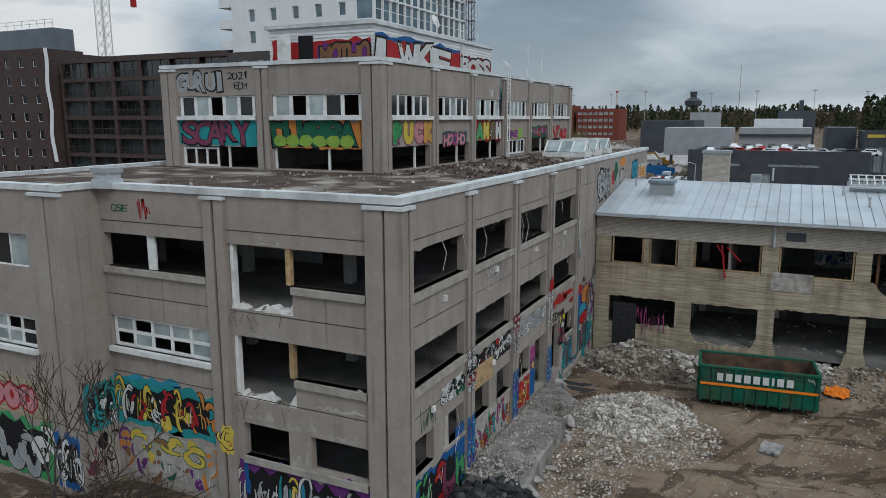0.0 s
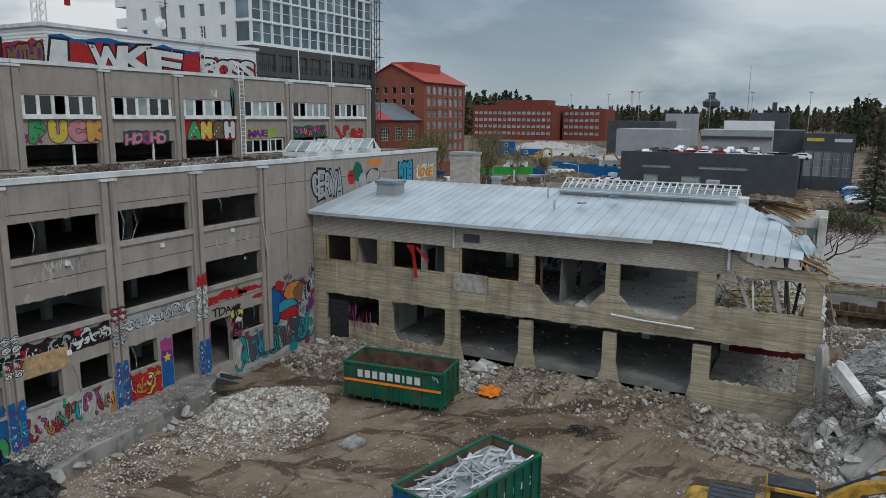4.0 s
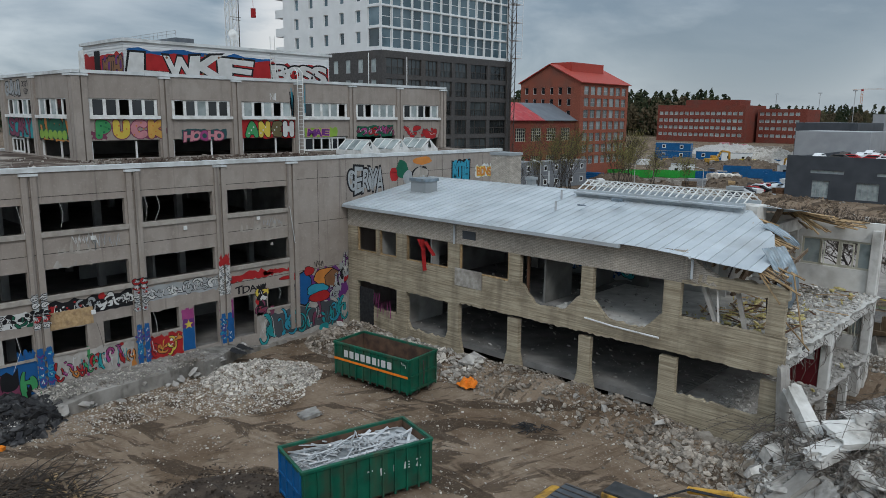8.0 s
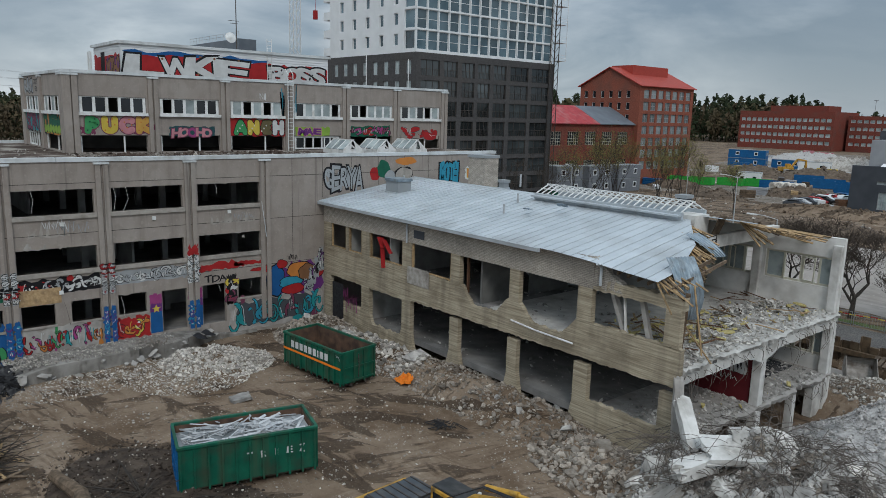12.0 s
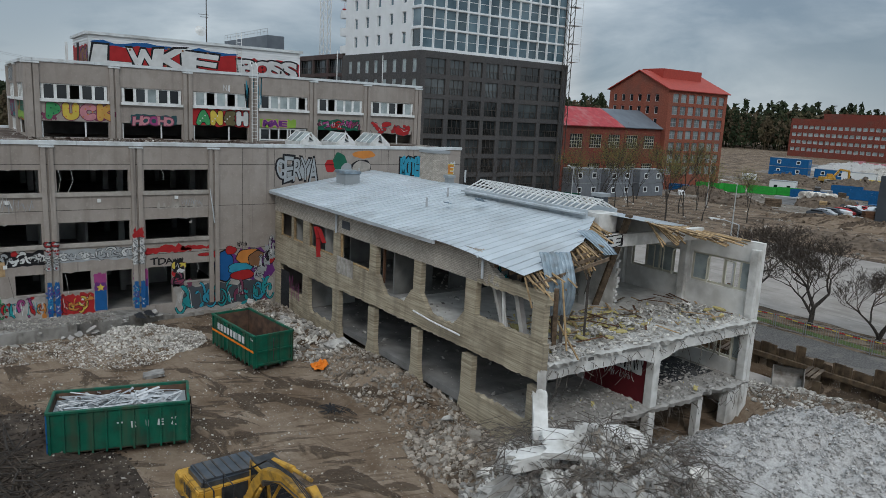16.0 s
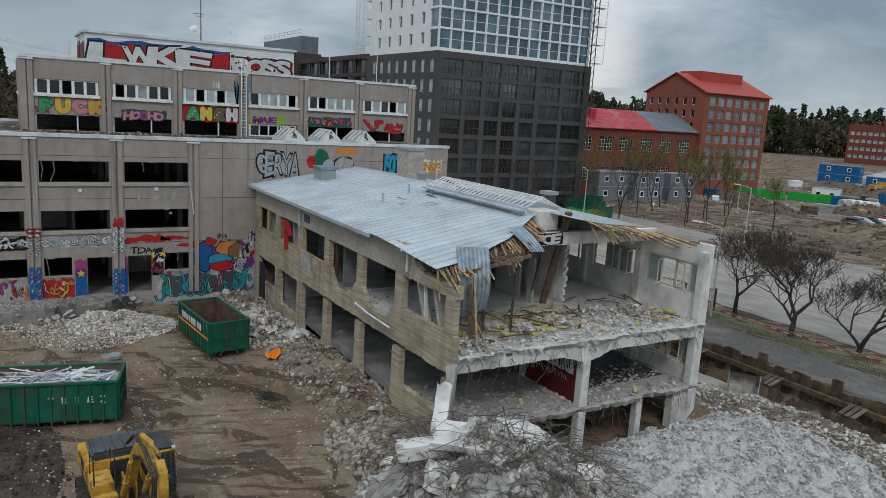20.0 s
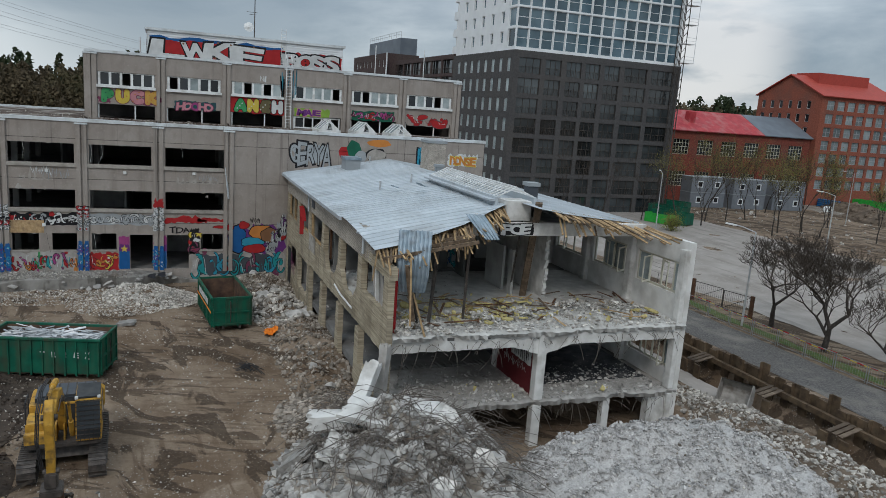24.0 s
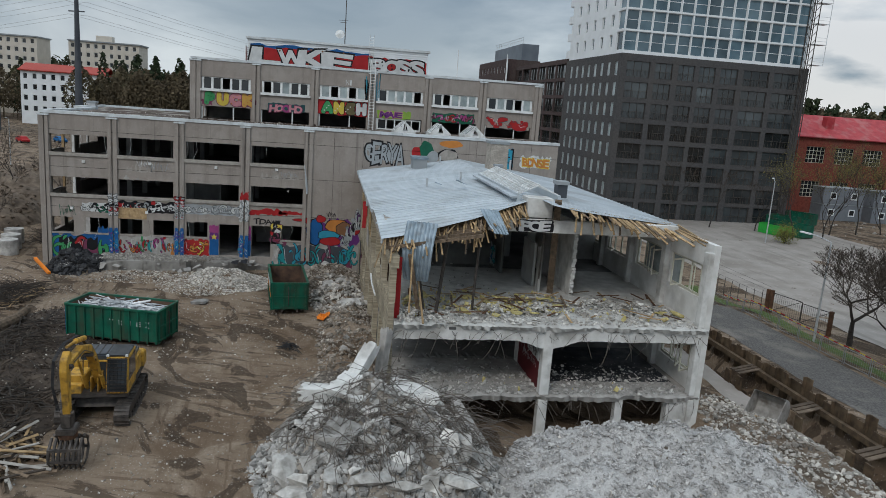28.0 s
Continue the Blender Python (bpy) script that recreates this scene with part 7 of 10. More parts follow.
for a, b in zip(sheet, sheet[1:]):
    for j in range(10):
        bm.faces.new([a[j], a[j + 1], b[j + 1], b[j]])
tarp_ob = part("orange_tarp", bm, "orange")
tagged(tarp_ob, "crumpled orange plastic sheet on the rubble", "tarpaulin")
tarp_ob.modifiers.new("thickness", "SOLIDIFY").thickness = 0.015
bm = bmesh.new()
for k in range(22):
    x, y = 9.3 + rnd.uniform(-0.6, 0.6), 40.9 + rnd.uniform(-0.35, 0.35)
    a = rnd.uniform(0, math.tau)
    tube(bm, [(x, y, 0.08), (x + 0.3 * math.cos(a), y + 0.3 * math.sin(a), 0.3 * rnd.random() + 0.08), (x + 0.8 * math.cos(a), y + 0.8 * math.sin(a), 0.06)], 0.025, 5)
tagged(part("scrap_tangle", bm, "black"), "small tangle of black hoses on the ground", "scrap metal", kind="stuff")

# ---- the torn end of the wing: battens, sheets, skylight, chimneys ----
rnd = random.Random(14)
for k in range(92):                                   # battens hanging below the torn roof edge
    x = 14.6 + 3.9 * (k / 91) + rnd.uniform(-0.05, 0.05)
    y = south_edge(x)
    z = roof_z(x, y) - 0.08
    ln, dip = rnd.uniform(0.7, 1.7), rnd.uniform(0.3, 1.15)
    bm = bmesh.new()
    beam(bm, (x - 0.5, y + rnd.uniform(-0.2, 0.2), z + 0.05), (x + ln * math.cos(dip), y + rnd.uniform(-0.45, 0.25), z - ln * math.sin(dip)), 0.075, 0.045, rnd.random())
    part("batten", bm, "timber" if rnd.random() < 0.8 else "timber_dark", wing)
for k in range(80):                                   # and along the torn north slope
    y0 = 55.2 + 8.0 * k / 79 + rnd.uniform(-0.1, 0.1)
    x0 = 17.5 - (y0 - 54.6) * 0.46
    z0 = north_z(x0, min(y0, 63)) - 0.1
    reach = 0.8 + 0.55 * (y0 - 55)
    ln, dip = rnd.uniform(0.5, 1.0) * reach, rnd.uniform(0.02, 0.16)
    if rnd.random() < 0.22:
        dip, ln = rnd.uniform(0.5, 1.0), rnd.uniform(0.8, 1.7)
    bm = bmesh.new()
    beam(bm, (x0 - 0.8, y0 + 0.3, z0 + 0.06), (x0 + ln * math.cos(dip), y0 + rnd.uniform(-0.4, 0.3), z0 - ln * math.sin(dip)), 0.09, 0.05, rnd.random())
    part("batten", bm, "timber" if rnd.random() < 0.8 else "timber_dark", wing)


def rag(name, p, across, down, n, width, curl, ribs, seed, label):
    """A torn, ribbed roof sheet that hangs and curls."""
    p, across, down = Vector(p), Vector(across).normalized(), Vector(down)
    out = across.cross(Vector((0, 0, 1))).normalized()
    bm, rows, rnd = bmesh.new(), [], random.Random(seed)
    for i in range(n + 1):
        t = i / n
        c = p + down * t + out * curl * math.sin(math.pi * t * 1.1)
        row = []
        for j in range(ribs * 4 + 1):
            s = j / (ribs * 4) - 0.5
            r = 0.05 if j % 4 == 0 else 0.0
            row.append(bm.verts.new(c + across * width * s * (1 - 0.1 * t - 0.45 * max(0, t - 0.7)) + out * (r + 0.25 * s * s * math.sin(3 * t)) + Vector((0, 0, rnd.uniform(-0.02, 0.02)))))
        rows.append(row)
    for a, b in zip(rows, rows[1:]):
        for j in range(len(a) - 1):
            bm.faces.new([a[j], a[j + 1], b[j + 1], b[j]])
    ob = part(name, bm, "torn_sheet", wing, label)
    mod = ob.modifiers.new("thickness", "SOLIDIFY")
    mod.thickness = 0.012
    return ob


rag("hanging_sheet", (17.9, 47.55, 9.62), (0.35, 1, 0), (0.85, -0.3, -2.75), 22, 1.55, 0.4, 8, 1, "torn ribbed roof sheet hanging down")
rag("hanging_sheet", (16.2, 51.2, 10.15), (0.3, 1, 0.0), (1.5, 0.4, -1.0), 8, 0.95, 0.15, 5, 2, "bent roof sheet folded over the edge")
rag("hanging_sheet", (7.6, 51.5, 10.5), (1, 0.2, 0), (0.2, -0.5, 0.22), 4, 0.8, 0.05, 3, 3, "lifted roof sheet")
rag("hanging_sheet", (6.0, 50.2, 10.22), (1, 0.1, 0), (0.1, -0.35, 0.12), 4, 0.6, 0.04, 3, 4, "lifted roof sheet")
rnd = random.Random(15)
for p, q, w, m in (((13.1, 55.9, 4.98), (15.75, 55.0, 10.75), 0.36, "timber_dark"), ((12.6, 55.3, 4.98), (14.2, 54.9, 9.6), 0.1, "dark_steel"), ((18.3, 47.6, 4.98), (18.9, 46.9, 8.2), 0.2, "timber_dark"), ((17.7, 47.4, 7.4), (19.9, 47.6, 5.1), 0.09, "timber"), ((17.9, 47.9, 4.98), (18.3, 47.2, 8.7), 0.14, "dark_steel"), ((17.8, 48.5, 4.98), (17.2, 49.0, 9.0), 0.16, "dark_steel"), ((15.3, 46.4, 7.6), (16.3, 46.5, 5.1), 0.35, "concrete"), ((16.0, 46.3, 7.7), (16.2, 46.35, 5.6), 0.16, "concrete_white"), ((16.9, 46.4, 7.7), (17.5, 46.6, 5.1), 0.4, "concrete"), ((19.1, 47.0, 8.6), (19.8, 46.9, 5.6), 0.08, "timber"), ((17.5, 50.4, 4.98), (17.3, 50.6, 9.0), 0.12, "dark_steel")):
    bm = bmesh.new()
    beam(bm, p, q, w, w * 0.5)
    part("broken_strut", bm, m, wing)
bm = bmesh.new()
tube(bm, [(9.2, 45.75, 4.85), (11.0, 45.7, 4.75), (13.5, 45.75, 4.68)], 0.05, 8)
part("loose_pipe", bm, "white_frame", wing, "loose white pipe on the spandrel")
bm = bmesh.new()
box(bm, -0.45, 1.75, WY - 0.035, WY - 0.002, 4.98, 6.1)
part("patch_panel", bm, "rubble_white", wing, "pale rough-cast patch on the spandrel")
bm = bmesh.new()
for p, q in (((-3.3, 45.9, 7.5), (-3.0, 45.85, 5.5)), ((-3.0, 45.88, 7.4), (-2.2, 45.87, 6.6)), ((-3.6, 45.88, 7.5), (-3.1, 45.87, 6.8))):
    beam(bm, p, q, 0.3, 0.03)
part("red_cloth", bm, "red_ink", wing, "torn red cloth hanging in an opening")
for x in (5.0, 9.0, 14.0):
    bm = bmesh.new()
    box(bm, x - 0.12, x + 0.02, 46.0 + 0.3, 46.42, 5.4, 7.6)
    part("brown_jamb", bm, "rust", wing, "rust-brown window jamb")
for a, b in ((-9.9, -7.95), (-7.55, -5.9), (-4.85, -1.1), (-0.1, 3.75)):      # timber window linings left in place
    for u in (a, b - 0.08):
        bm = bmesh.new()
        fbox(bm, WS, u, u + 0.08, 5.9, 7.6, -0.2, -0.08)
        part("window_lining", bm, "timber", wing)
    bm = bmesh.new()
    fbox(bm, WS, a, b, 5.9, 5.97, -0.24, -0.05)
    part("window_lining", bm, "timber", wing)
for x, z0 in ((-0.45, 7.6), (14.9, 7.9)):
    bm = bmesh.new()
    tube(bm, [(x, 45.5, 9.0), (x, 45.85, 8.8), (x, 45.85, z0)], 0.07, 8)
    part("downpipe", bm, "metal_roof", wing)
bm = bmesh.new()
fbox(bm, WS, 0.15, 1.2, 8.0, 8.5, 0.0, 0.03)
part("vent_grille", bm, "grey_panel", wing)
# basement door hole near the corner, its darkness painted as a black panel
bm = bmesh.new()
fbox(bm, WS, -9.7, -8.2, 0.4, 3.3, 0.0, 0.012)
part("dark_doorway", bm, "black", wing, "flat black panel painting the darkness of a broken-out door hole")
# ridge skylight: light steel frames, glass gone
sky_ob = thing("ridge_skylight", "stripped white skylight frame on the ridge, glass gone", "skylight")
bm = bmesh.new()
box(bm, 3.6, 14.4, 53.1, 53.25, 10.35, 10.85)
part("curb", bm, "metal_roof", sky_ob)
bm = bmesh.new()
box(bm, 3.6, 14.4, 55.4, 55.55, 10.35, 10.85)
part("curb", bm, "metal_roof", sky_ob)
for k in range(25):
    x = 3.7 + 10.6 * k / 24
    bm = bmesh.new()
    beam(bm, (x, 53.2, 10.85), (x, 54.3, 11.35), 0.06, 0.06)
    beam(bm, (x, 55.45, 10.85), (x, 54.3, 11.35), 0.06, 0.06)
    part("glazing_bar", bm, "white_frame", sky_ob)
for y, z in ((53.75, 11.1), (54.3, 11.38), (54.85, 11.1)):
    bm = bmesh.new()
    beam(bm, (3.6, y, z), (14.4, y, z), 0.07, 0.06)
    part("purlin", bm, "white_frame", sky_ob)
for k in range(12):
    bm = bmesh.new()
    x = 3.6 + k * 0.9
    vs = box(bm, x + 0.01, x + 0.88, 52.75, 53.12, 10.62, 10.72)
    part("flashing", bm, "metal_roof", sky_ob)
bm = bmesh.new()
box(bm, 13.6, 14.9, 53.6, 55.0, 9.66, 10.7)
part("end_wall", bm, "concrete_white", sky_ob, "stained white end wall of the skylight")
# roof furniture
def roof_box(name, label, x0, x1, y0, y1, z0, z1, mat_name, cap):
    ob = thing(name, label, "chimney")
    bm = bmesh.new()
    box(bm, x0, x1, y0, y1, z0, z1)
    part("shaft", bm, mat_name, ob)
    bm = bmesh.new()
    box(bm, x0 - 0.08, x1 + 0.08, y0 - 0.08, y1 + 0.08, z1, z1 + 0.2)
    part("cap", bm, cap, ob)
    bm = bmesh.new()
    box(bm, x0 - 0.06, x1 + 0.06, y0 - 0.06, y1 + 0.06, z0, z0 + 0.35)
    part("flashing", bm, "metal_roof", ob)


roof_box("brick_chimney", "square cream brick chimney with yellow paint on it", -5.7, -3.9, 55.6, 57.0, 9.9, 12.55, "fascia_brick", "tank_grey")
roof_box("vent_stack", "low blue-grey sheet ventilation stack", -8.4, -6.9, 49.8, 51.0, 9.6, 10.75, "tank_grey", "torn_sheet")
roof_box("vent_stack", "small grey roof ventilator", 12.3, 12.9, 55.8, 56.4, 10.2, 11.3, "grey_panel", "tank_grey")
roof_box("vent_stack", "small grey roof ventilator", -2.3, -1.8, 55.6, 56.1, 10.2, 10.9, "tank_grey", "tank_grey")
for x, y in ((4.5, 49.5), (-1.0, 56.5), (-9.8, 52.5), (3.2, 52.0)):
    bm = bmesh.new()
    tube(bm, [(x, y, roof_z(x, y) - 0.3), (x, y, roof_z(x, y) + 0.6)], 0.07, 8)
    tagged(part("vent_pipe", bm, "steel"), "thin steel vent pipe on the sheet roof", "pipe", group="vent pipes")

# ---- on the office block's roof ----
for y in (49.6, 52.8, 56.0):
    sl = thing("roof_skylight", "white steel skylight frame, glass broken out", "skylight", "roof skylights")
    bm = bmesh.new()
    box(bm, -15.6, -12.6, y - 0.95, y + 0.95, 12.42, 12.75)
    part("curb", bm, "white_frame", sl)
    for x in (-15.5, -14.5, -13.6, -12.7):
        bm = bmesh.new()
        beam(bm, (x, y - 0.85, 12.75), (x, y, 13.5), 0.09, 0.09)
        beam(bm, (x, y + 0.85, 12.75), (x, y, 13.5), 0.09, 0.09)
        part("rafter", bm, "white_frame", sl)
    bm = bmesh.new()
    beam(bm, (-15.6, y, 13.52), (-12.6, y, 13.52), 0.12, 0.08)
    part("ridge_bar", bm, "white_frame", sl)
    for i, (xa, xb) in enumerate(((-15.45, -14.55), (-14.45, -13.65), (-13.55, -12.75))):
        for sd in (-1, 1):
            if (i + int(y)) % 3 == 0 and sd > 0:
                continue
            bm = bmesh.new()
            lo, hi = (y + sd * 0.82, 12.8), (y + sd * 0.06, 13.47)
            bm.faces.new([bm.verts.new(p) for p in ((xa, *lo), (xb, *lo), (xb, *hi), (xa, *hi))])
            part("pane", bm, "pale_pane", sl)
    for p in ((y - 0.85, y - 0.2, y - 0.1, 13.3), (y + 0.85, y + 0.25, y + 0.05, 13.4)):
        bm = bmesh.new()
        bm.faces.new([bm.verts.new(q) for q in ((-12.62, p[0], 12.75), (-12.62, p[1], 12.75), (-12.62, p[2], p[3]))])
        part("gable_panel", bm, "white_frame", sl)
lad = thing("roof_ladder", "white steel ladder up the top storey's wall", "ladder")
for y in (46.55, 47.0):
    bm = bmesh.new()
    tube(bm, [(-17.45, y, 12.45), (-17.45, y, 18.5), (-17.9, y, 18.9), (-18.3, y, 18.4)], 0.035, 6)
    part("stringer", bm, "white_frame", lad)
for k in range(20):
    bm = bmesh.new()
    tube(bm, [(-17.45, 46.55, 12.7 + k * 0.29), (-17.45, 47.0, 12.7 + k * 0.29)], 0.02, 5)
    part("rung", bm, "white_frame", lad)
lad2 = thing("roof_ladder", "slim white ladder hoop on the plant room", "ladder")
for y in (46.5, 46.9):
    bm = bmesh.new()
    tube(bm, [(-20.9, y, 17.75), (-20.9, y, 21.4)], 0.03, 5)
    part("stringer", bm, "white_frame", lad2)
for k in range(12):
    bm = bmesh.new()
    tube(bm, [(-20.9, 46.5, 18 + k * 0.29), (-20.9, 46.9, 18 + k * 0.29)], 0.02, 5)
    part("rung", bm, "white_frame", lad2)
ant = thing("antenna_mast", "thin aerial mast with cross arms and a small dish", "antenna")
bm = bmesh.new()
tube(bm, [(-21.4, 44.1, 20.3), (-21.4, 44.1, 26.5)], [0.05, 0.03], 6)
part("pole", bm, "dark_steel", ant)
for z, w in ((24.6, 0.9), (22.6, 0.7), (22.4, 0.5)):
    bm = bmesh.new()
    tube(bm, [(-21.4, 44.1 - w, z), (-21.4, 44.1 + w * 0.3, z)], 0.02, 5)
    part("arm", bm, "dark_steel", ant)
bm = bmesh.new()
bmesh.ops.create_cone(bm, segments=18, radius1=0.45, radius2=0.1, depth=0.15, cap_ends=True, matrix=pose(-21.3, 43.6, 21.3, 0, 70, 0))
part("dish", bm, "white_frame", ant)
for x, y in ((-19.0, 55.0), (-19.5, 60.0)):
    bm = bmesh.new()
    tube(bm, [(x, y, 17.7), (x, y, 20.6)], 0.04, 6)
    tagged(part("flag_pole", bm, "white_frame"), "thin white pole on the roof", "pole", group="roof poles")
rng = np.random.default_rng(71)                       # grit and litter on the flat roof
n = 500
pts = np.stack([rng.uniform(-24, -11.6, n), rng.uniform(20.4, 48, n), np.full(n, 12.44)], 1)
pts = pts[(pts[:, 0] > -17.7) | (pts[:, 1] < 30)]
v, f = chunk_mesh(pts, 0.03 * 6 ** (rng.uniform(0, 1, len(pts)) ** 2.5), 72, 0.1)
tagged(raw("roof_litter", v, f, "rubble_white"), "pale scraps littering the bitumen roof", "litter", kind="stuff")
n = 500
pts = np.stack([rng.uniform(-17.6, -11.5, n), rng.uniform(30, 47, n), np.full(n, 12.46)], 1)
v, f = chunk_mesh(pts, 0.06 * 6 ** (rng.uniform(0, 1, n) ** 2.5), 73, 0.05)
tagged(raw("roof_litter", v, f, "bitumen"), "torn bitumen scraps on the flat roof", "litter", kind="stuff")
roof_box("vent_stack", "small sheet-metal roof vent by the parapet", -24.6, -23.9, 19.6, 20.3, 12.4, 13.0, "steel", "tank_grey")

# ---- torn linings and wires in the office block's openings ----
for v0, v1 in ((9.3, 10.62), (5.85, 7.18)):
    bm = bmesh.new()
    fbox(bm, S1, -15.7, -15.5, v0, v1, -0.25, -0.05)
    part("timber_mullion", bm, "timber", office, "raw timber mullion in a stripped window")
    bm = bmesh.new()
    fbox(bm, S1, -18.2, -18.05, v0 - 0.95, v1, -0.28, -0.06)
    part("window_lining", bm, "white_frame", office)
bm = bmesh.new()
fbox(bm, S1, -22.4, -22.0, 9.26, 10.6, -0.2, -0.1)
part("window_lining", bm, "white_frame", office, "hanging white window lining")
for v in (9.22, 5.75):                                  # sills knocked out down to the floor
    strip("broken_edge", S1, -18.3, -15.35, lambda u: v - 1.25 + 0.12 * math.sin(u * 3.1), lambda u: v - 0.93 - 0.08 * math.sin(u * 5) + 0.45 * max(0, 1 - abs(u + 15.4) * 3), 0.4, "concrete_white", office, "jagged broken sill", rough=0.13, seed=int(v * 9))
rnd = random.Random(54)
for v in (8.2, 4.75):                                   # rubble left lying in the broken openings
    for k in range(7):
        u, q = rnd.uniform(-18.0, -15.4), rnd.uniform(0.08, 0.24)
        share("concrete_chunk", block_copy(k, "rubble_white"), pose(u, SY + rnd.uniform(-0.02, 0.5), v + 0.1, rnd.uniform(-40, 40), rnd.uniform(-40, 40), rnd.uniform(0, 360)) @ Matrix.Diagonal((q, q, q * 0.7, 1)), office)
    bm = bmesh.new()
    for k in range(8):
        u = rnd.uniform(-18.1, -15.4)
        tube(bm, [P(S1, u, v - 0.1, 0), P(S1, u + rnd.uniform(-0.15, 0.15), v - 0.15, 0.18), P(S1, u + rnd.uniform(-0.3, 0.3), v - rnd.uniform(0.3, 0.8), 0.2)], 0.011, 4)
    tagged(part("bent_rebar", bm, "rebar", office), kind="stuff")
for u, v, w, h, m in ((-15.9, 3.9, 1.3, 0.75, "render_light"), (-14.6, 4.95, 2.1, 0.42, "concrete"), (-14.3, 3.85, 1.6, 0.35, "render_light"), (-18.1, 4.0, 1.6, 0.35, "render_light"), (-17.6, 7.25, 1.9, 0.22, "concrete"), (-16.9, 10.68, 1.0, 0.14, "concrete"), (-23.9, 4.9, 0.35, 0.8, "render_light"), (-15.7, 2.5, 0.75, 1.3, "render_light"), (-13.0, 5.6, 0.5, 0.25, "concrete")):
    strip("spalled_patch", S1, u, u + w, lambda q: v, lambda q: v + h, 0.02, m, office, "", rough=0.09, seed=int(u * 7)).location = (0, -0.008, 0)
rnd = random.Random(55)
for a, b in BAYS:
    for v in (10.75, 7.3, 3.97):
        for k in range(1):                              # concrete crumbled off the lintel
            u, w = rnd.uniform(a, b - 0.8), rnd.uniform(0.15, 0.8)
            bm = bmesh.new()
            n = 6
            row = [[bm.verts.new(P(E1, u + w * i / n, q, d)) for q, d in ((v + 0.02, 0.006), (v - rnd.uniform(0.01, 0.09) * math.sin(math.pi * i / n), 0.004), (v - 0.02, -0.2), (v + 0.02, -0.2))] for i in range(n + 1)]
            for p, q in zip(row, row[1:]):
                for i in range(4):
                    bm.faces.new([p[i], p[(i + 1) % 4], q[(i + 1) % 4], q[i]])
            part("ragged_lintel_edge", bm, rnd.choice(("render_light", "concrete", "render")), office)
        for k in range(rnd.choice((0, 1, 1, 2))):
            u = rnd.uniform(a, b)
            ln = rnd.uniform(0.5, 1.9)
            bm = bmesh.new()
            tube(bm, [P(E1, u, v, 0.02), P(E1, u + 0.1, v - ln * 0.4, 0.14), P(E1, u + rnd.uniform(-0.6, 0.6), v - ln, 0.1)], 0.009, 4)
            part("loose_cable", bm, rnd.choice(("white_frame", "dark_steel", "white_frame")), office)
for u, v, w, h in ((41.0, 8.6, 0.3, 2.2),):
    bm = bmesh.new()
    beam(bm, P(E1, u, 9.4, 0.1), P(E1, u + 0.25, 6.9, 0.25), 0.25, 0.03)
    part("loose_flashing", bm, "coping", office, "loose strip of flashing hanging from a sill")
for u, v in ((27.9, 4.5), (33.5, 8.6), (38.5, 8.7), (23.0, 8.5), (28.2, 8.6), (22.0, 4.6)):
    bm = bmesh.new()
    fbox(bm, E1, u, u + 0.22, v, v + 0.22, 0.0, 0.1)
    part("junction_box", bm, "white_frame", office)
bm = bmesh.new()
fbox(bm, E1, 25.7, 28.0, 4.0, 4.95, 0.002, 0.03)
part("plywood_board", bm, "timber", office, "weathered plywood board over the openings")
for u, v, w, h, m in ((23.0, 2.6, 0.5, 1.3, "concrete"), (30.3, 5.6, 0.8, 0.5, "concrete"), (26.2, 7.3, 1.2, 0.4, "concrete"), (39.5, 6.9, 0.2, 0.2, "concrete"), (37.3, 8.0, 3.2, 1.0, "render_light"), (26.5, 8.0, 2.2, 0.8, "render_light"), (34.2, 11.2, 0.05, 0.05, "concrete")):
    strip("spalled_patch", E1, u, u + w, lambda q: v, lambda q: v + h, 0.02, m, office, "", rough=0.08, seed=int(u * 3)).location = (0.008, 0, 0)

# ---- graffiti: flat paint, laid a few millimetres off the walls ----
GLYPHS = {}


def glyph(ch, fat):
    """A letter's outline as flat triangles, set into a unit square."""
    if (ch, fat) not in GLYPHS:
        cu = bpy.data.curves.new("glyph", "FONT")
        cu.body, cu.offset, cu.resolution_u = ch, fat, 4
        ob = bpy.data.objects.new("glyph", cu)
        me = ob.to_mesh()
        v = np.array([tuple(q.co)[:2] for q in me.vertices])
        f = [tuple(p.vertices) for p in me.polygons]
        ob.to_mesh_clear()
        bpy.data.objects.remove(ob)
        lo, hi = v.min(0), v.max(0)
        GLYPHS[ch, fat] = ((v - lo) / (hi - lo), f)
    return GLYPHS[ch, fat]


def place(name, face, uv, faces, w, ink, parent, flip=False, label=""):
    return raw(name, [P(face, a, b, w) for a, b in uv], faces, ink, parent, label)


def blob(cu, cv, ru, rv, seed, n=26, rag=0.22):
    return [(cu + ru * r * math.cos(a), cv + rv * r * math.sin(a)) for a, r in [(k * math.tau / n, 1 + rag * noise.noise((1.7 * math.cos(k * math.tau / n), 1.7 * math.sin(k * math.tau / n), seed * 3.1))) for k in range(n)]]


def patch(face, u0, u1, v0, v1, ink, parent, seed, w=0.006, rag=0.12, label="", name="paint_field"):
    """A field of paint with an uneven sprayed edge."""
    n, pts = 14, []
    du, dv = u1 - u0, v1 - v0
    rnd = random.Random(seed)
    j = lambda s: rnd.uniform(-rag, rag) * s
    pts += [(u0 + du * k / n, v0 + j(dv) * 0.5) for k in range(n)]
    pts += [(u1 + j(dv) * 0.5, v0 + dv * k / 5) for k in range(5)]
    pts += [(u1 - du * k / n, v1 + j(dv)) for k in range(n)]
    pts += [(u0 + j(dv) * 0.5, v1 - dv * k / 5) for k in range(5)]
    return place(name, face, pts, [tuple(range(len(pts)))], w, ink, parent, label=label)


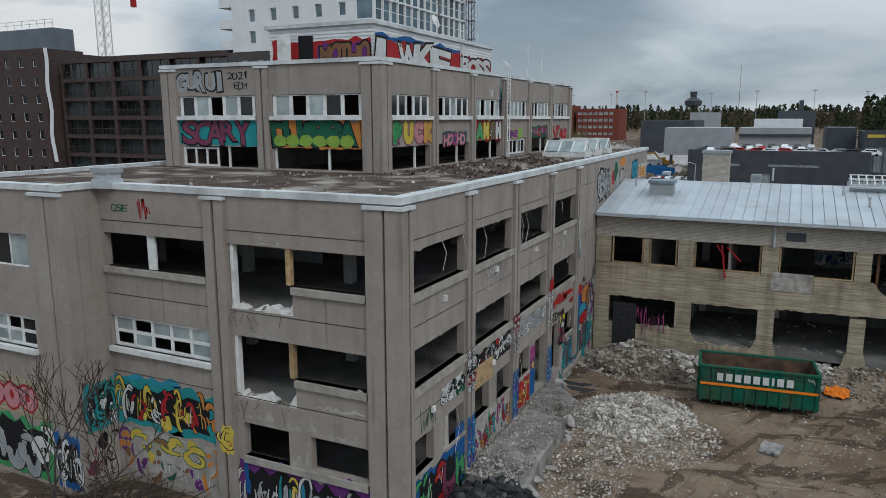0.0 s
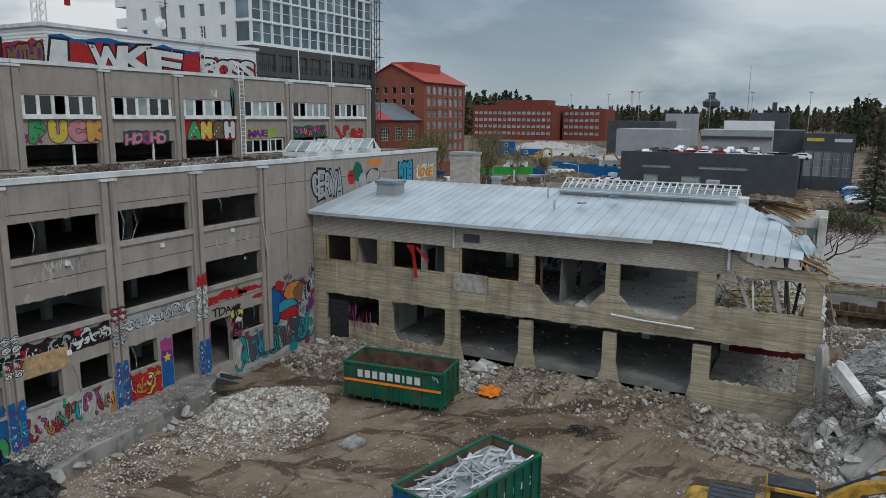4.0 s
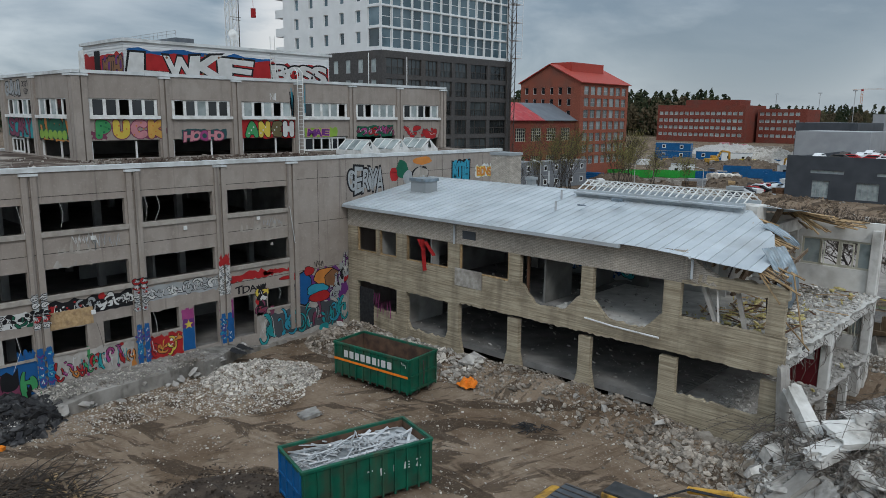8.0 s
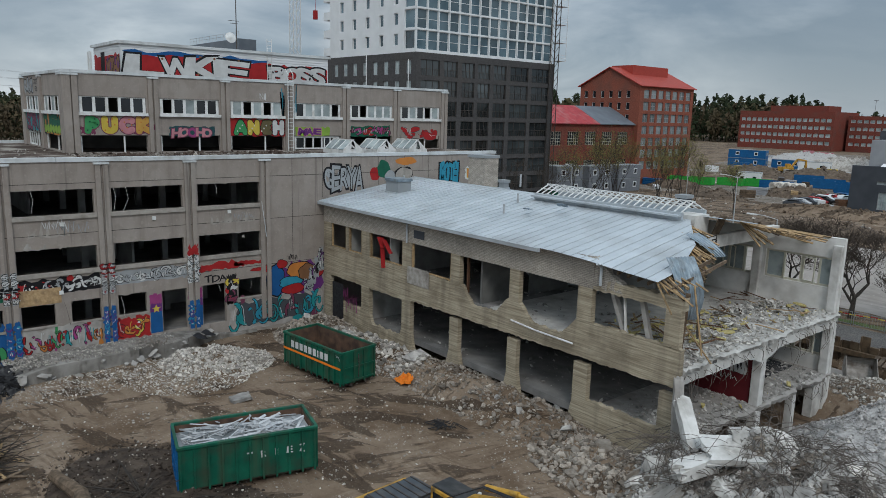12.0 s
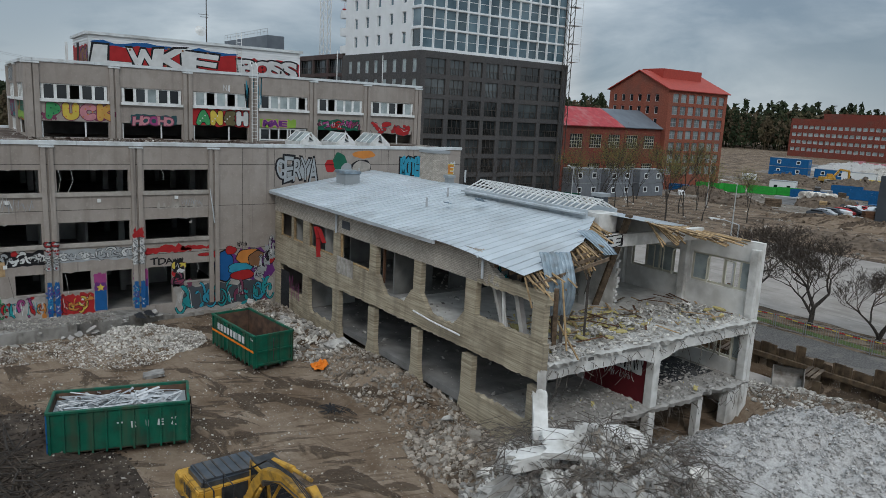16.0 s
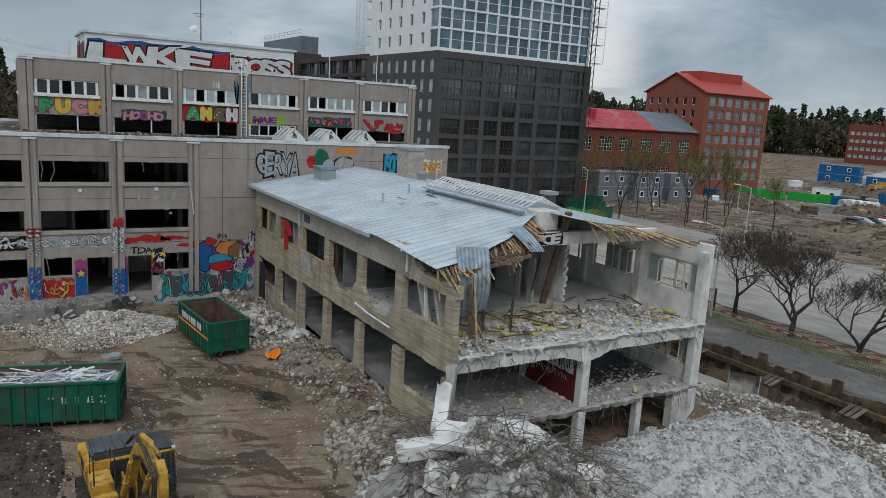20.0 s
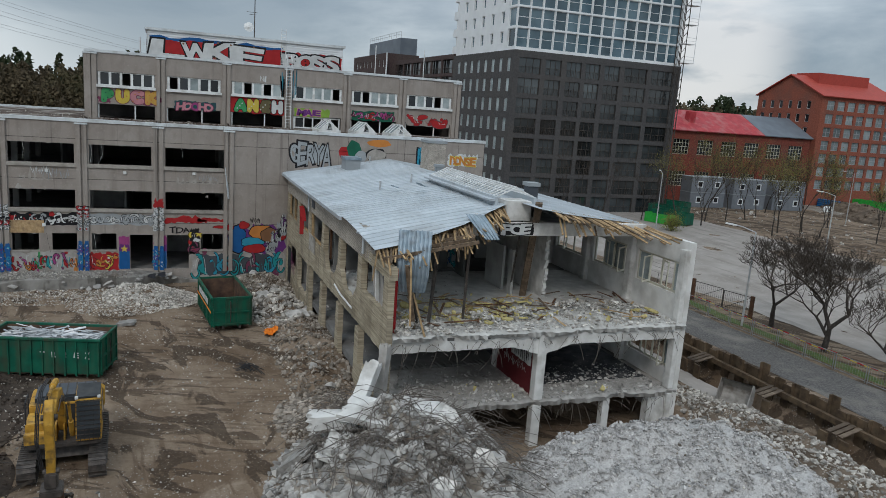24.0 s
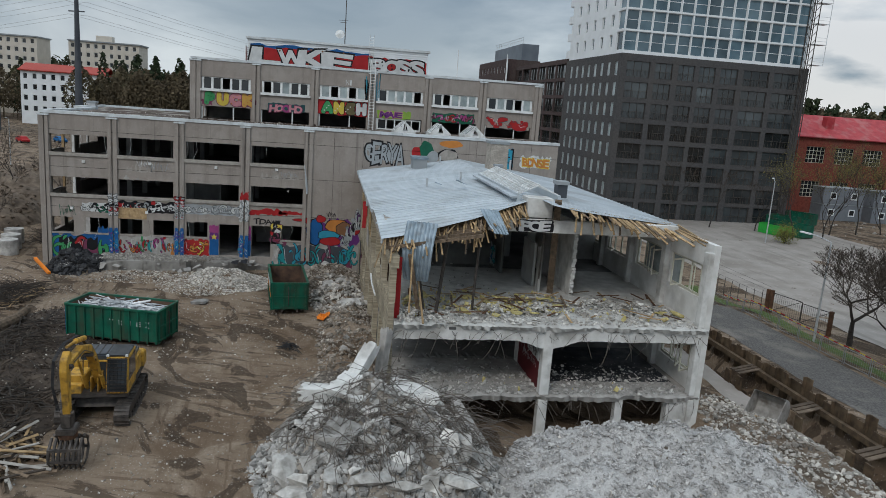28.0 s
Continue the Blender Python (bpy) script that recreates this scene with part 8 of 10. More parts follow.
def letters(face, u0, u1, v0, v1, text, fills, outline, parent, seed, w=0.01, fat=0.06, wobble=1.0, grow=0.12, spots=None):
    rnd = random.Random(seed)
    n = len(text)
    cw = (u1 - u0) / n
    for i, ch in enumerate(text):
        if ch == " ":
            continue
        a, b = u0 + i * cw - grow * cw * 0.5, u0 + (i + 1) * cw + grow * cw * 0.5
        c, d = v0 + rnd.uniform(-0.05, 0.05) * (v1 - v0), v1 + rnd.uniform(-0.06, 0.06) * (v1 - v0)
        m = 0.09 * (d - c)
        if ch in "I1":
            a, b = (a * 2 + b) / 3, (a + 2 * b) / 3
        j = lambda s: rnd.uniform(-0.13, 0.13) * s * wobble
        k4 = [(a + j(cw), c + j(d - c)), (b + j(cw), c + j(d - c)), (b + j(cw), d + j(d - c)), (a + j(cw), d + j(d - c))]
        mu, mv = sum(p[0] for p in k4) / 4, sum(p[1] for p in k4) / 4
        k5 = [(p[0] + math.copysign(m, p[0] - mu), p[1] + math.copysign(m, p[1] - mv)) for p in k4]
        warp = lambda q, x, y: tuple((q[0][i] * (1 - x) + q[1][i] * x) * (1 - y) + (q[3][i] * (1 - x) + q[2][i] * x) * y for i in (0, 1))
        if outline:
            g, f = glyph(ch, min(fat, 0.05) + 0.03)
            place("outline", face, [warp(k5, x, y) for x, y in g], f, w + 0.0015 * i, outline, parent)
        g, f = glyph(ch, min(fat, 0.05))
        place("letter", face, [warp(k4, x, y) for x, y in g], f, w + 0.004 + 0.0015 * i, fills[i % len(fills)], parent)
        if spots:
            for k in range(3):
                q = blob(rnd.uniform(a, b), rnd.uniform(c, d), 0.09, 0.09, seed + k, 10)
                place("spot", face, q, [tuple(range(10))], w + 0.022, spots, parent)


def ribbon(pts, widths):
    """A broad brush stroke through pts: its outline, left side out and right side back."""
    lft, rgt = [], []
    for i, p in enumerate(pts):
        q, r = pts[max(i - 1, 0)], pts[min(i + 1, len(pts) - 1)]
        d = math.hypot(r[0] - q[0], r[1] - q[1]) + 1e-6
        nx, ny = -(r[1] - q[1]) / d * widths[i], (r[0] - q[0]) / d * widths[i]
        lft.append((p[0] + nx, p[1] + ny))
        rgt.append((p[0] - nx, p[1] - ny))
    n = len(pts)
    return lft + rgt, [(i, i + 1, n + i + 1, n + i) for i in range(n - 1)]


def wild(face, u0, u1, v0, v1, bg, fills, outline, parent, seed, n=9, w=0.006, label="painted graffiti piece with tangled letters", core=None, fine=1.0):
    """A piece whose letters cannot be told: interlocking outlined brush strokes on a painted field."""
    rnd = random.Random(seed)
    host = patch(face, u0, u1, v0, v1, bg, parent, seed, w, label=label, name="graffiti")
    du, hh = u1 - u0, v1 - v0
    if core:
        patch(face, u0 + du * 0.08, u1 - du * 0.07, v0 + hh * 0.14, v1 - hh * 0.12, core, host, seed + 1, w + 0.001, 0.16)
    cw = du / n
    for k in range(max(2, n // 2)):                  # sprayed clouds behind
        q = blob(rnd.uniform(u0, u1), rnd.uniform(v0, v1), rnd.uniform(0.1, 0.35) * min(cw * 1.5, hh), rnd.uniform(0.08, 0.25) * hh, k + seed, 12, 0.5)
        place("cloud", face, q, [tuple(range(12))], w + 0.0015 + 0.0003 * k, rnd.choice(fills), host)
    for i in range(n):
        cu, cv = u0 + (i + 0.5) * cw, (v0 + v1) / 2
        ink, base = rnd.choice(fills), w + 0.005 + 0.0016 * i
        dark, lit = ([], []), ([], [])
        for s in range(5):
            a, turn = rnd.uniform(0, math.tau), rnd.choice((-1, 1)) * rnd.uniform(0.5, 2.6)
            ru, rv = cw * rnd.uniform(0.3, 0.75), hh * rnd.uniform(0.12, 0.40)
            ou, ov = cu + cw * rnd.uniform(-0.2, 0.2), cv + hh * rnd.uniform(-0.16, 0.16)
            pts = [(ou + ru * math.cos(a + turn * t), min(v1, max(v0, ov + rv * math.sin(a + turn * t)))) for t in [j / 6 for j in range(7)]]
            wd = fine * min(cw, hh * 0.6) * rnd.uniform(0.06, 0.15)
            ws = [wd * (0.35 + 0.8 * math.sin(math.pi * (t + 0.6) / 7)) for t in range(7)]
            for (vs, fs), grow, up in ((dark, 0.04, 0.0), (lit, 0.0, 0.0008)):
                uv, f = ribbon(pts, [q + grow for q in ws])
                m = len(vs)
                vs += [P(face, p, q, base + up + 0.00016 * s) for p, q in uv]
                fs += [tuple(m + c for c in q) for q in f]
        tagged(raw("outline", *dark, outline, host), kind="stuff")
        tagged(raw("letter", *lit, ink, host), kind="stuff")
        if rnd.random() < 0.8:
            uv, f = ribbon([(cu + (j - 1.5) * cw * 0.16, cv + rnd.uniform(-0.35, 0.35) * hh) for j in range(4)], [0.018] * 4)
            place("highlight", face, uv, f, w + 0.005 + 0.0016 * n + 0.002, rnd.choice(("white_ink", fills[0])), host)
    return host


def scrawl(face, u0, u1, v0, v1, ink, parent, seed, n=5, r=0.03):
    """A thin sprayed tag that cannot be read: one running stroke."""
    rnd = random.Random(seed)
    pts = [(u0 + (u1 - u0) * (k + rnd.uniform(-0.9, 0.9)) / (n * 4), (v0 if k % 2 else v1) + rnd.uniform(-0.35, 0.35) * (v1 - v0)) for k in range(n * 4)]
    uv, faces = ribbon(pts, [r] * len(pts))
    return place("tag", face, uv, faces, 0.007 + 0.0004 * (seed % 9), ink, parent, label="thin sprayed tag")


def totem(face, u0, u1, v0, v1, bg, fills, outline, parent, seed, w=0.006):
    """Small painted shapes stacked up a narrow post."""
    n = max(1, round((v1 - v0) / (u1 - u0) / 1.3))
    for k in range(n):
        wild(face, u0, u1, v0 + (v1 - v0) * k / n, v0 + (v1 - v0) * (k + 1) / n, bg, fills, outline, parent, seed + k, 1, w + 0.002 * k)


# top storey, east side
def bubble(face, u0, u1, v0, v1, strokes, fat, ink, outline, parent, w):
    """A fat round letter made of broad strokes given in a unit square."""
    for grow, up, colour, name in ((0.055, 0.0, outline, "outline"), (0.0, 0.003, ink, "letter")):
        vs, fs = [], []
        for k, pts in enumerate(strokes):
            q = [(u0 + (u1 - u0) * x, v0 + (v1 - v0) * y) for x, y in pts]
            uv, f = ribbon(q, [fat + grow] * len(q))
            m = len(vs)
            vs += [P(face, x, y, w + up + 0.0003 * k) for x, y in uv]
            fs += [tuple(m + c for c in t) for t in f]
            for x, y in (q[0], q[-1]):
                m = len(vs)
                vs += [P(face, x + (fat + grow) * math.cos(t * math.tau / 12), y + (fat + grow) * math.sin(t * math.tau / 12), w + up + 0.0003 * k + 0.0001) for t in range(12)]
                fs.append(tuple(range(m, m + 12)))
        raw(name, vs, fs, colour, parent)


def arc(cx, cy, rx, ry, a0, a1, n=9):
    return [(cx + rx * math.cos(radians(a0 + (a1 - a0) * k / n)), cy + ry * math.sin(radians(a0 + (a1 - a0) * k / n))) for k in range(n + 1)]


h = patch(PE, 31.3, 32.2, 13.75, 14.3, "maroon_ink", pent, 1, 0.006, 0.3, label="graffiti piece of fat round letters", name="graffiti")
place("splash", PE, blob(35.3, 14.2, 0.85, 0.45, 5, 26, 0.6), [tuple(range(26))], 0.007, "maroon_ink", h)
STROKES = {"P": [[(0.15, 0.05), (0.18, 0.5), (0.2, 0.95)], arc(0.3, 0.68, 0.5, 0.27, 90, -90)], "U": [[(0.12, 0.95)] + arc(0.5, 0.35, 0.38, 0.3, 180, 360) + [(0.88, 0.95)]], "C": [arc(0.6, 0.5, 0.48, 0.45, 50, 310)], "K": [[(0.15, 0.03), (0.15, 0.5), (0.15, 0.97)], [(0.2, 0.5), (0.5, 0.7), (0.85, 0.95)], [(0.2, 0.5), (0.6, 0.25), (0.98, 0.05)]], "A": [[(0.02, 0.03), (0.25, 0.6), (0.5, 0.95)], [(0.5, 0.95), (0.75, 0.6), (0.98, 0.03)], [(0.25, 0.32), (0.5, 0.3), (0.75, 0.32)]], "N": [[(0.1, 0.03), (0.1, 0.5), (0.1, 0.95)], [(0.1, 0.95), (0.5, 0.5), (0.9, 0.05)], [(0.9, 0.05), (0.9, 0.5), (0.9, 0.95)]], "H": [[(0.1, 0.03), (0.1, 0.5), (0.1, 0.97)], [(0.9, 0.03), (0.9, 0.5), (0.9, 0.97)], [(0.1, 0.5), (0.5, 0.5), (0.9, 0.5)]], "E": [[(0.9, 0.95), (0.3, 0.93), (0.12, 0.5), (0.3, 0.08), (0.9, 0.05)], [(0.2, 0.5), (0.5, 0.5), (0.8, 0.5)]]}
for k, (ch, ink) in enumerate((("P", "green_ink"), ("U", "yellow_ink"), ("C", "pink_ink"), ("K", "amber_ink"))):
    bubble(PE, 31.6 + k * 1.12, 32.45 + k * 1.12, 13.92, 14.80, STROKES[ch], 0.22, ink, "maroon_ink", h, 0.012 + 0.005 * k)
    for j in range(5):
        q = blob(31.7 + 1.12 * k + 0.16 * j, 14.0 + 0.19 * ((j * 3) % 5), 0.055, 0.055, j, 10)
        place("spot", PE, q, [tuple(range(10))], 0.045, "orange_ink" if k != 0 else "dark_green_ink", h)
h = patch(PE, 37.2, 40.6, 13.62, 14.3, "slate_ink", pent, 3, label="small graffiti piece on a teal field", name="graffiti")
letters(PE, 37.4, 40.3, 13.55, 14.2, "HOOHO", ("pink_ink", "pink_ink", "magenta_ink"), "maroon_ink", h, 4, fat=0.06, grow=0.2)
h = patch(PE, 41.75, 46.6, 13.62, 15.0, "red_ink", pent, 5, label="graffiti piece of pale round letters on red", name="graffiti")
for k, (ch, ink) in enumerate((("A", "green_ink"), ("N", "yellow_ink"), ("E", "olive_ink"), ("H", "white_ink"))):
    bubble(PE, 42.3 + k * 1.06, 43.05 + k * 1.06, 13.85, 14.72, STROKES[ch], 0.2, ink, "black_ink", h, 0.012 + 0.005 * k)
    for j in range(3):
        q = blob(42.4 + k + 0.2 * j, 14.0 + 0.22 * j, 0.06, 0.06, j, 10)
        place("spot", PE, q, [tuple(range(10))], 0.045, "white_ink", h)
h = patch(PE, 47.4, 50.6, 13.65, 14.35, "lime_ink", pent, 7, label="purple letters on a green field", name="graffiti")
letters(PE, 47.7, 49.8, 13.7, 14.25, "MAE", ("purple_ink",), "pink_ink", h, 8, fat=0.06)
wild(PE, 52.7, 56.8, 13.6, 14.5, "dark_green_ink", ("red_ink", "maroon_ink", "magenta_ink"), "black_ink", pent, 9, 7)
wild(PE, 58.1, 62.4, 13.4, 14.5, "render", ("red_ink", "red_ink", "maroon_ink"), "slate_ink", pent, 10, 3, fine=2.2)
letters(PE, 44.3, 44.9, 16.45, 16.9, "NI", ("white_ink",), None, pent, 11, fat=0.0)
scrawl(PE, 46.2, 47.6, 15.6, 17.2, "cyan_ink", pent, 12, 4, 0.04)
scrawl(PE, 46.1, 46.5, 15.4, 16.9, "black_ink", pent, 13, 2, 0.05)
# top storey, south side
h = patch(PS, -31.1, -25.4, 13.65, 15.0, "teal_ink", pent, 14, label="maroon letters on a teal field", name="graffiti")
letters(PS, -30.6, -25.9, 13.75, 14.95, "SCARY", ("maroon_ink",), "black_ink", h, 15, fat=0.03, grow=0.25)
h = patch(PS, -24.6, -18.95, 13.6, 15.0, "orange_ink", pent, 16, label="dark green letters on an orange field", name="graffiti")
letters(PS, -24.3, -19.3, 13.7, 14.9, "DUABBA", ("dark_green_ink",), "black_ink", h, 17, fat=0.10, grow=0.35)
for k in range(6):
    q = blob(-23.9 + k * 0.82, 13.95, 0.42, 0.3, 60 + k, 14)
    place("fill", PS, q, [tuple(range(14))], 0.03, "lime_ink", h)
letters(PS, -30.8, -27.4, 16.55, 17.5, "GURU1", ("grey_ink",), "black_ink", pent, 18, fat=0.05)
letters(PS, -27.2, -25.8, 17.1, 17.5, "2021", ("black_ink",), None, pent, 19, fat=0.0)
letters(PS, -26.8, -25.9, 16.6, 16.95, "EDM", ("black_ink",), None, pent, 20, fat=0.0)
for k in range(3):
    scrawl(PS, -19.0 + k * 0.35, -18.4 + k * 0.2, 13.2 + 0.3 * k, 14.9, "black_ink", pent, 21 + k, 2, 0.025)
# plant room
RE, RS = ("E", RX + 0.05), ("S", 34.95)
h = patch(RE, 35.2, 46.8, 17.95, 19.45, "red_ink", plant_room, 30, 0.006, 0.1, label="large white letters on red and blue", name="graffiti")
patch(RE, 35.2, 46.6, 19.35, 19.7, "blue_ink", plant_room, 31, 0.004, 0.5)
place("field", RE, blob(45.3, 18.6, 1.6, 0.62, 4), [tuple(range(26))], 0.009, "red_ink", h)
letters(RE, 35.5, 44.6, 17.85, 19.5, "LWKE", ("white_ink",), "black_ink", h, 32, fat=0.10, grow=0.3, spots="brown_ink")
h = patch(RE, 46.4, 52.2, 17.9, 19.3, "red_ink", plant_room, 33, 0.008, 0.1, label="white and black letters on red", name="graffiti")
letters(RE, 46.7, 52.0, 17.85, 19.3, "BOSS", ("white_ink",), "black_ink", h, 34, fat=0.09, grow=0.2, spots="black_ink")
h = patch(RS, -27.8, RX - 0.1, 17.85, 19.5, "red_ink", plant_room, 35, 0.006, 0.1, label="brown letters on a dark field", name="graffiti")
patch(RS, -24.6, RX - 0.1, 17.9, 19.2, "purple_ink", plant_room, 36, 0.009)
letters(RS, -24.4, -21.2, 18.0, 19.2, "MOTHO", ("brown_ink",), "black_ink", h, 37, w=0.012, fat=0.05)
# office block, east foot, bay by bay
B1 = wild(E1, 20.55, 24.9, 0.15, 2.5, "blue_ink", ("red_ink", "green_ink", "maroon_ink", "red_ink"), "black_ink", office, 50, 5, fine=1.1, core="black_ink", label="red and green graffiti on a blue field")
patch(E1, 24.0, 24.98, 1.2, 3.1, "blue_ink", office, 51, 0.009)
B2 = wild(E1, 25.85, 30.15, 1.08, 2.5, "concrete", ("teal_ink", "magenta_ink", "orange_ink", "green_ink", "red_ink"), "black_ink", office, 52, 11)
B3 = wild(E1, 31.05, 33.1, 1.06, 2.45, "red_ink", ("yellow_ink", "white_ink", "red_ink", "orange_ink"), "black_ink", office, 53, 4)
B4 = wild(E1, 38.4, 45.8, 0.25, 2.5, "concrete", ("teal_ink", "red_ink", "cyan_ink", "maroon_ink", "teal_ink"), "black_ink", office, 54, 10, core="grey_panel", label="red and teal graffiti letters on grey")
totem(E1, 38.3, 39.05, 2.3, 4.4, "black_ink", ("red_ink", "yellow_ink", "white_ink", "maroon_ink"), "black_ink", office, 55)
h = patch(E1, 41.4, 45.8, 2.45, 4.7, "purple_ink", office, 56, 0.009, 0.2, label="blue and orange cartoon shapes on purple", name="graffiti")
for k, (a, b, c, d, ink) in enumerate(((42.0, 3.6, 0.7, 1.1, "blue_ink"), (43.9, 4.1, 1.0, 0.65, "orange_ink"), (44.6, 3.9, 0.75, 0.6, "brown_ink"), (43.2, 3.3, 0.9, 0.4, "cyan_ink"), (43.4, 2.75, 0.9, 0.35, "red_ink"), (42.5, 4.7, 0.4, 0.3, "red_ink"), (45.6, 4.0, 0.4, 0.5, "red_ink"), (41.4, 4.5, 0.3, 0.25, "red_ink"), (40.6, 4.55, 0.5, 0.12, "red_ink"))):
    place("outline", E1, blob(a, b, c * 1.08, d * 1.1, 70 + k), [tuple(range(26))], 0.012 + k * 0.002, "black_ink", h)
    place("shape", E1, blob(a, b, c, d, 70 + k), [tuple(range(26))], 0.013 + k * 0.002, ink, h)
for k in range(4):
    wild(E1, 44.3 + 0.4 * k, 45.0 + 0.3 * k, 2.4 + 0.5 * k, 3.4 + 0.75 * k, "grey_ink", ("black_ink", "purple_ink", "grey_ink", "white_ink"), "black_ink", office, 80 + k, 2, w=0.03 + 0.02 * k)
for u, a, b, c in ((25.37, 0.95, 3.2, "blue_ink"), (30.65, 1.05, 3.4, "blue_ink"), (36.0, 1.05, 3.0, "blue_ink")):
    ff = ("E", EX + 0.14)
    patch(ff, u - 0.36, u - 0.08, a, b, c, office, int(u), 0.004, 0.02)
    patch(ff, u + 0.08, u + 0.36, a, b, c, office, int(u) + 1, 0.004, 0.02)
    for q in (u - 0.35, u + 0.09):
        totem(ff, q, q + 0.26, a + 0.2, b - 0.2, "blue_ink", ("blue_ink", "purple_ink", "blue_ink", "cyan_ink"), "blue_ink", office, int(q * 9), 0.008)
for a, b in ((33.12, 33.88), (35.62, 35.68), (36.32, 36.58)):
    patch(E1, a, b, 1.15, 2.6, "blue_ink", office, int(a * 3), 0.01, 0.02)
    patch(E1, a, b, 2.55, 3.6, "purple_ink", office, int(a * 3) + 1, 0.012, 0.05)
    patch(E1, a, b, 3.1, 3.75, "magenta_ink", office, int(a * 3) + 2, 0.014, 0.15)
star = [(33.5 + (0.3 if k % 2 == 0 else 0.13) * math.sin(k * math.pi / 5), 2.75 + (0.3 if k % 2 == 0 else 0.13) * math.cos(k * math.pi / 5)) for k in range(10)]
place("star", E1, star, [tuple(range(10))], 0.03, "yellow_ink", office, label="painted yellow star")
letters(E1, 36.75, 38.3, 4.05, 4.55, "TDA", ("black_ink",), None, office, 90, fat=0.02)
patch(E1, 36.5, 39.6, 4.85, 5.3, "red_ink", office, 91, 0.006, 0.5)
patch(E1, 38.9, 41.0, 4.95, 5.2, "red_ink", office, 92, 0.006, 0.5)
h = wild(E1, 25.85, 30.2, 4.6, 5.5, "black_ink", ("white_ink", "grey_ink", "white_ink", "red_ink"), "black_ink", office, 93, 9, label="band of white bubble letters outlined in black")
h = wild(E1, 31.1, 35.6, 4.65, 5.5, "grey_ink", ("white_ink", "grey_ink", "white_ink"), "black_ink", office, 94, 8, label="band of white bubble letters outlined in black")
wild(E1, 22.9, 25.0, 4.5, 5.2, "white_ink", ("black_ink", "white_ink", "dark_green_ink"), "black_ink", office, 95, 5)
for u, s in ((25.37, 1), (30.65, 2), (36.0, 3)):
    ff = ("E", EX + 0.14)
    for a, b in ((u - 0.37, u - 0.07), (u + 0.07, u + 0.37)):
        totem(ff, a, b, 4.2, 6.1, "grey_ink" if s < 3 else "white_ink", ("white_ink", "red_ink", "black_ink", "white_ink") if s < 3 else ("white_ink", "grey_ink"), "black_ink", office, int(97 + 11 * s + a), 0.006)
    if s == 3:
        patch(ff, u - 0.35, u + 0.35, 6.1, 6.7, "red_ink", office, 99, 0.03, 0.3)
# upper wall over the wing's roof
h = patch(E1, 46.3, 49.3, 10.1, 11.3, "grey_ink", office, 100, 0.006, 0.3, label="silver letters outlined in black", name="graffiti")
letters(E1, 46.1, 49.5, 9.9, 11.6, "GERYA", ("grey_ink",), "black_ink", h, 101, fat=0.01, grow=0.1)
for k, (a, b, c, d, ink) in enumerate(((50.6, 11.0, 0.5, 0.5, "red_ink"), (51.4, 11.3, 0.6, 0.7, "dark_green_ink"), (52.0, 10.7, 0.5, 0.5, "grey_ink"), (53.6, 11.9, 1.0, 0.32, "orange_ink"), (53.4, 10.9, 0.95, 0.6, "black_ink"), (53.4, 10.9, 0.85, 0.5, "render_light"))):
    place("graffiti", E1, blob(a, b, c, d, 110 + k), [tuple(range(26))], 0.006 + k * 0.002, ink, office, label="faded painted shape")
scrawl(E1, 52.8, 54.0, 10.6, 11.2, "black_ink", office, 115, 4, 0.03)
h = patch(E1, 57.0, 59.3, 10.0, 11.8, "cyan_ink", office, 116, 0.006, 0.1, label="bright blue letters", name="graffiti")
letters(E1, 57.2, 59.1, 10.1, 11.6, "MOTH", ("cyan_ink",), "black_ink", h, 117, fat=0.08, grow=0.35)
h = patch(E1, 60.0, 62.8, 10.25, 11.25, "white_ink", office, 118, 0.006, 0.2, label="orange letters edged in white", name="graffiti")
letters(E1, 60.2, 62.6, 10.35, 11.1, "BDNSE", ("orange_ink",), "yellow_ink", h, 119, fat=0.04)
# office block, south foot
h = wild(S1, -24.78, -19.3, 2.55, 4.55, "teal_ink", ("yellow_ink", "red_ink", "orange_ink", "white_ink", "yellow_ink"), "black_ink", office, 120, 10, label="yellow and red tangled letters on black and teal", core="black_ink")
patch(S1, -24.78, -21.0, 4.3, 4.75, "cyan_ink", h, 220, 0.005, 0.4)
wild(S1, -24.78, -19.3, 0.2, 2.5, "render_light", ("brown_ink", "orange_ink", "dark_green_ink", "purple_ink", "brown_ink"), "render_light", office, 121, 7, label="faded brown graffiti on bare wall", core="concrete")
wild(S1, -23.9, -20.0, 1.2, 2.35, "concrete", ("yellow_ink", "brown_ink"), "dark_green_ink", office, 221, 4, w=0.03, label="faded yellow letters on bare wall", fine=1.3)
wild(S1, -18.35, -12.35, -0.4, 2.25, "purple_ink", ("white_ink", "teal_ink", "yellow_ink", "grey_ink", "blue_ink", "cyan_ink"), "black_ink", office, 122, 12, label="white, teal and yellow graffiti on purple", core="black_ink")
wild(S2, -33.0, -26.5, 0.2, 2.7, "green_ink", ("grey_ink", "grey_ink", "white_ink", "lime_ink"), "black_ink", office, 123, 6, label="grey letters on black with a green edge", core="black_ink", fine=1.6)
h = patch(S2, -32.5, -26.6, 2.8, 4.5, "board", office, 124, 0.008, 0.04, label="red letters on pale boards", name="graffiti")
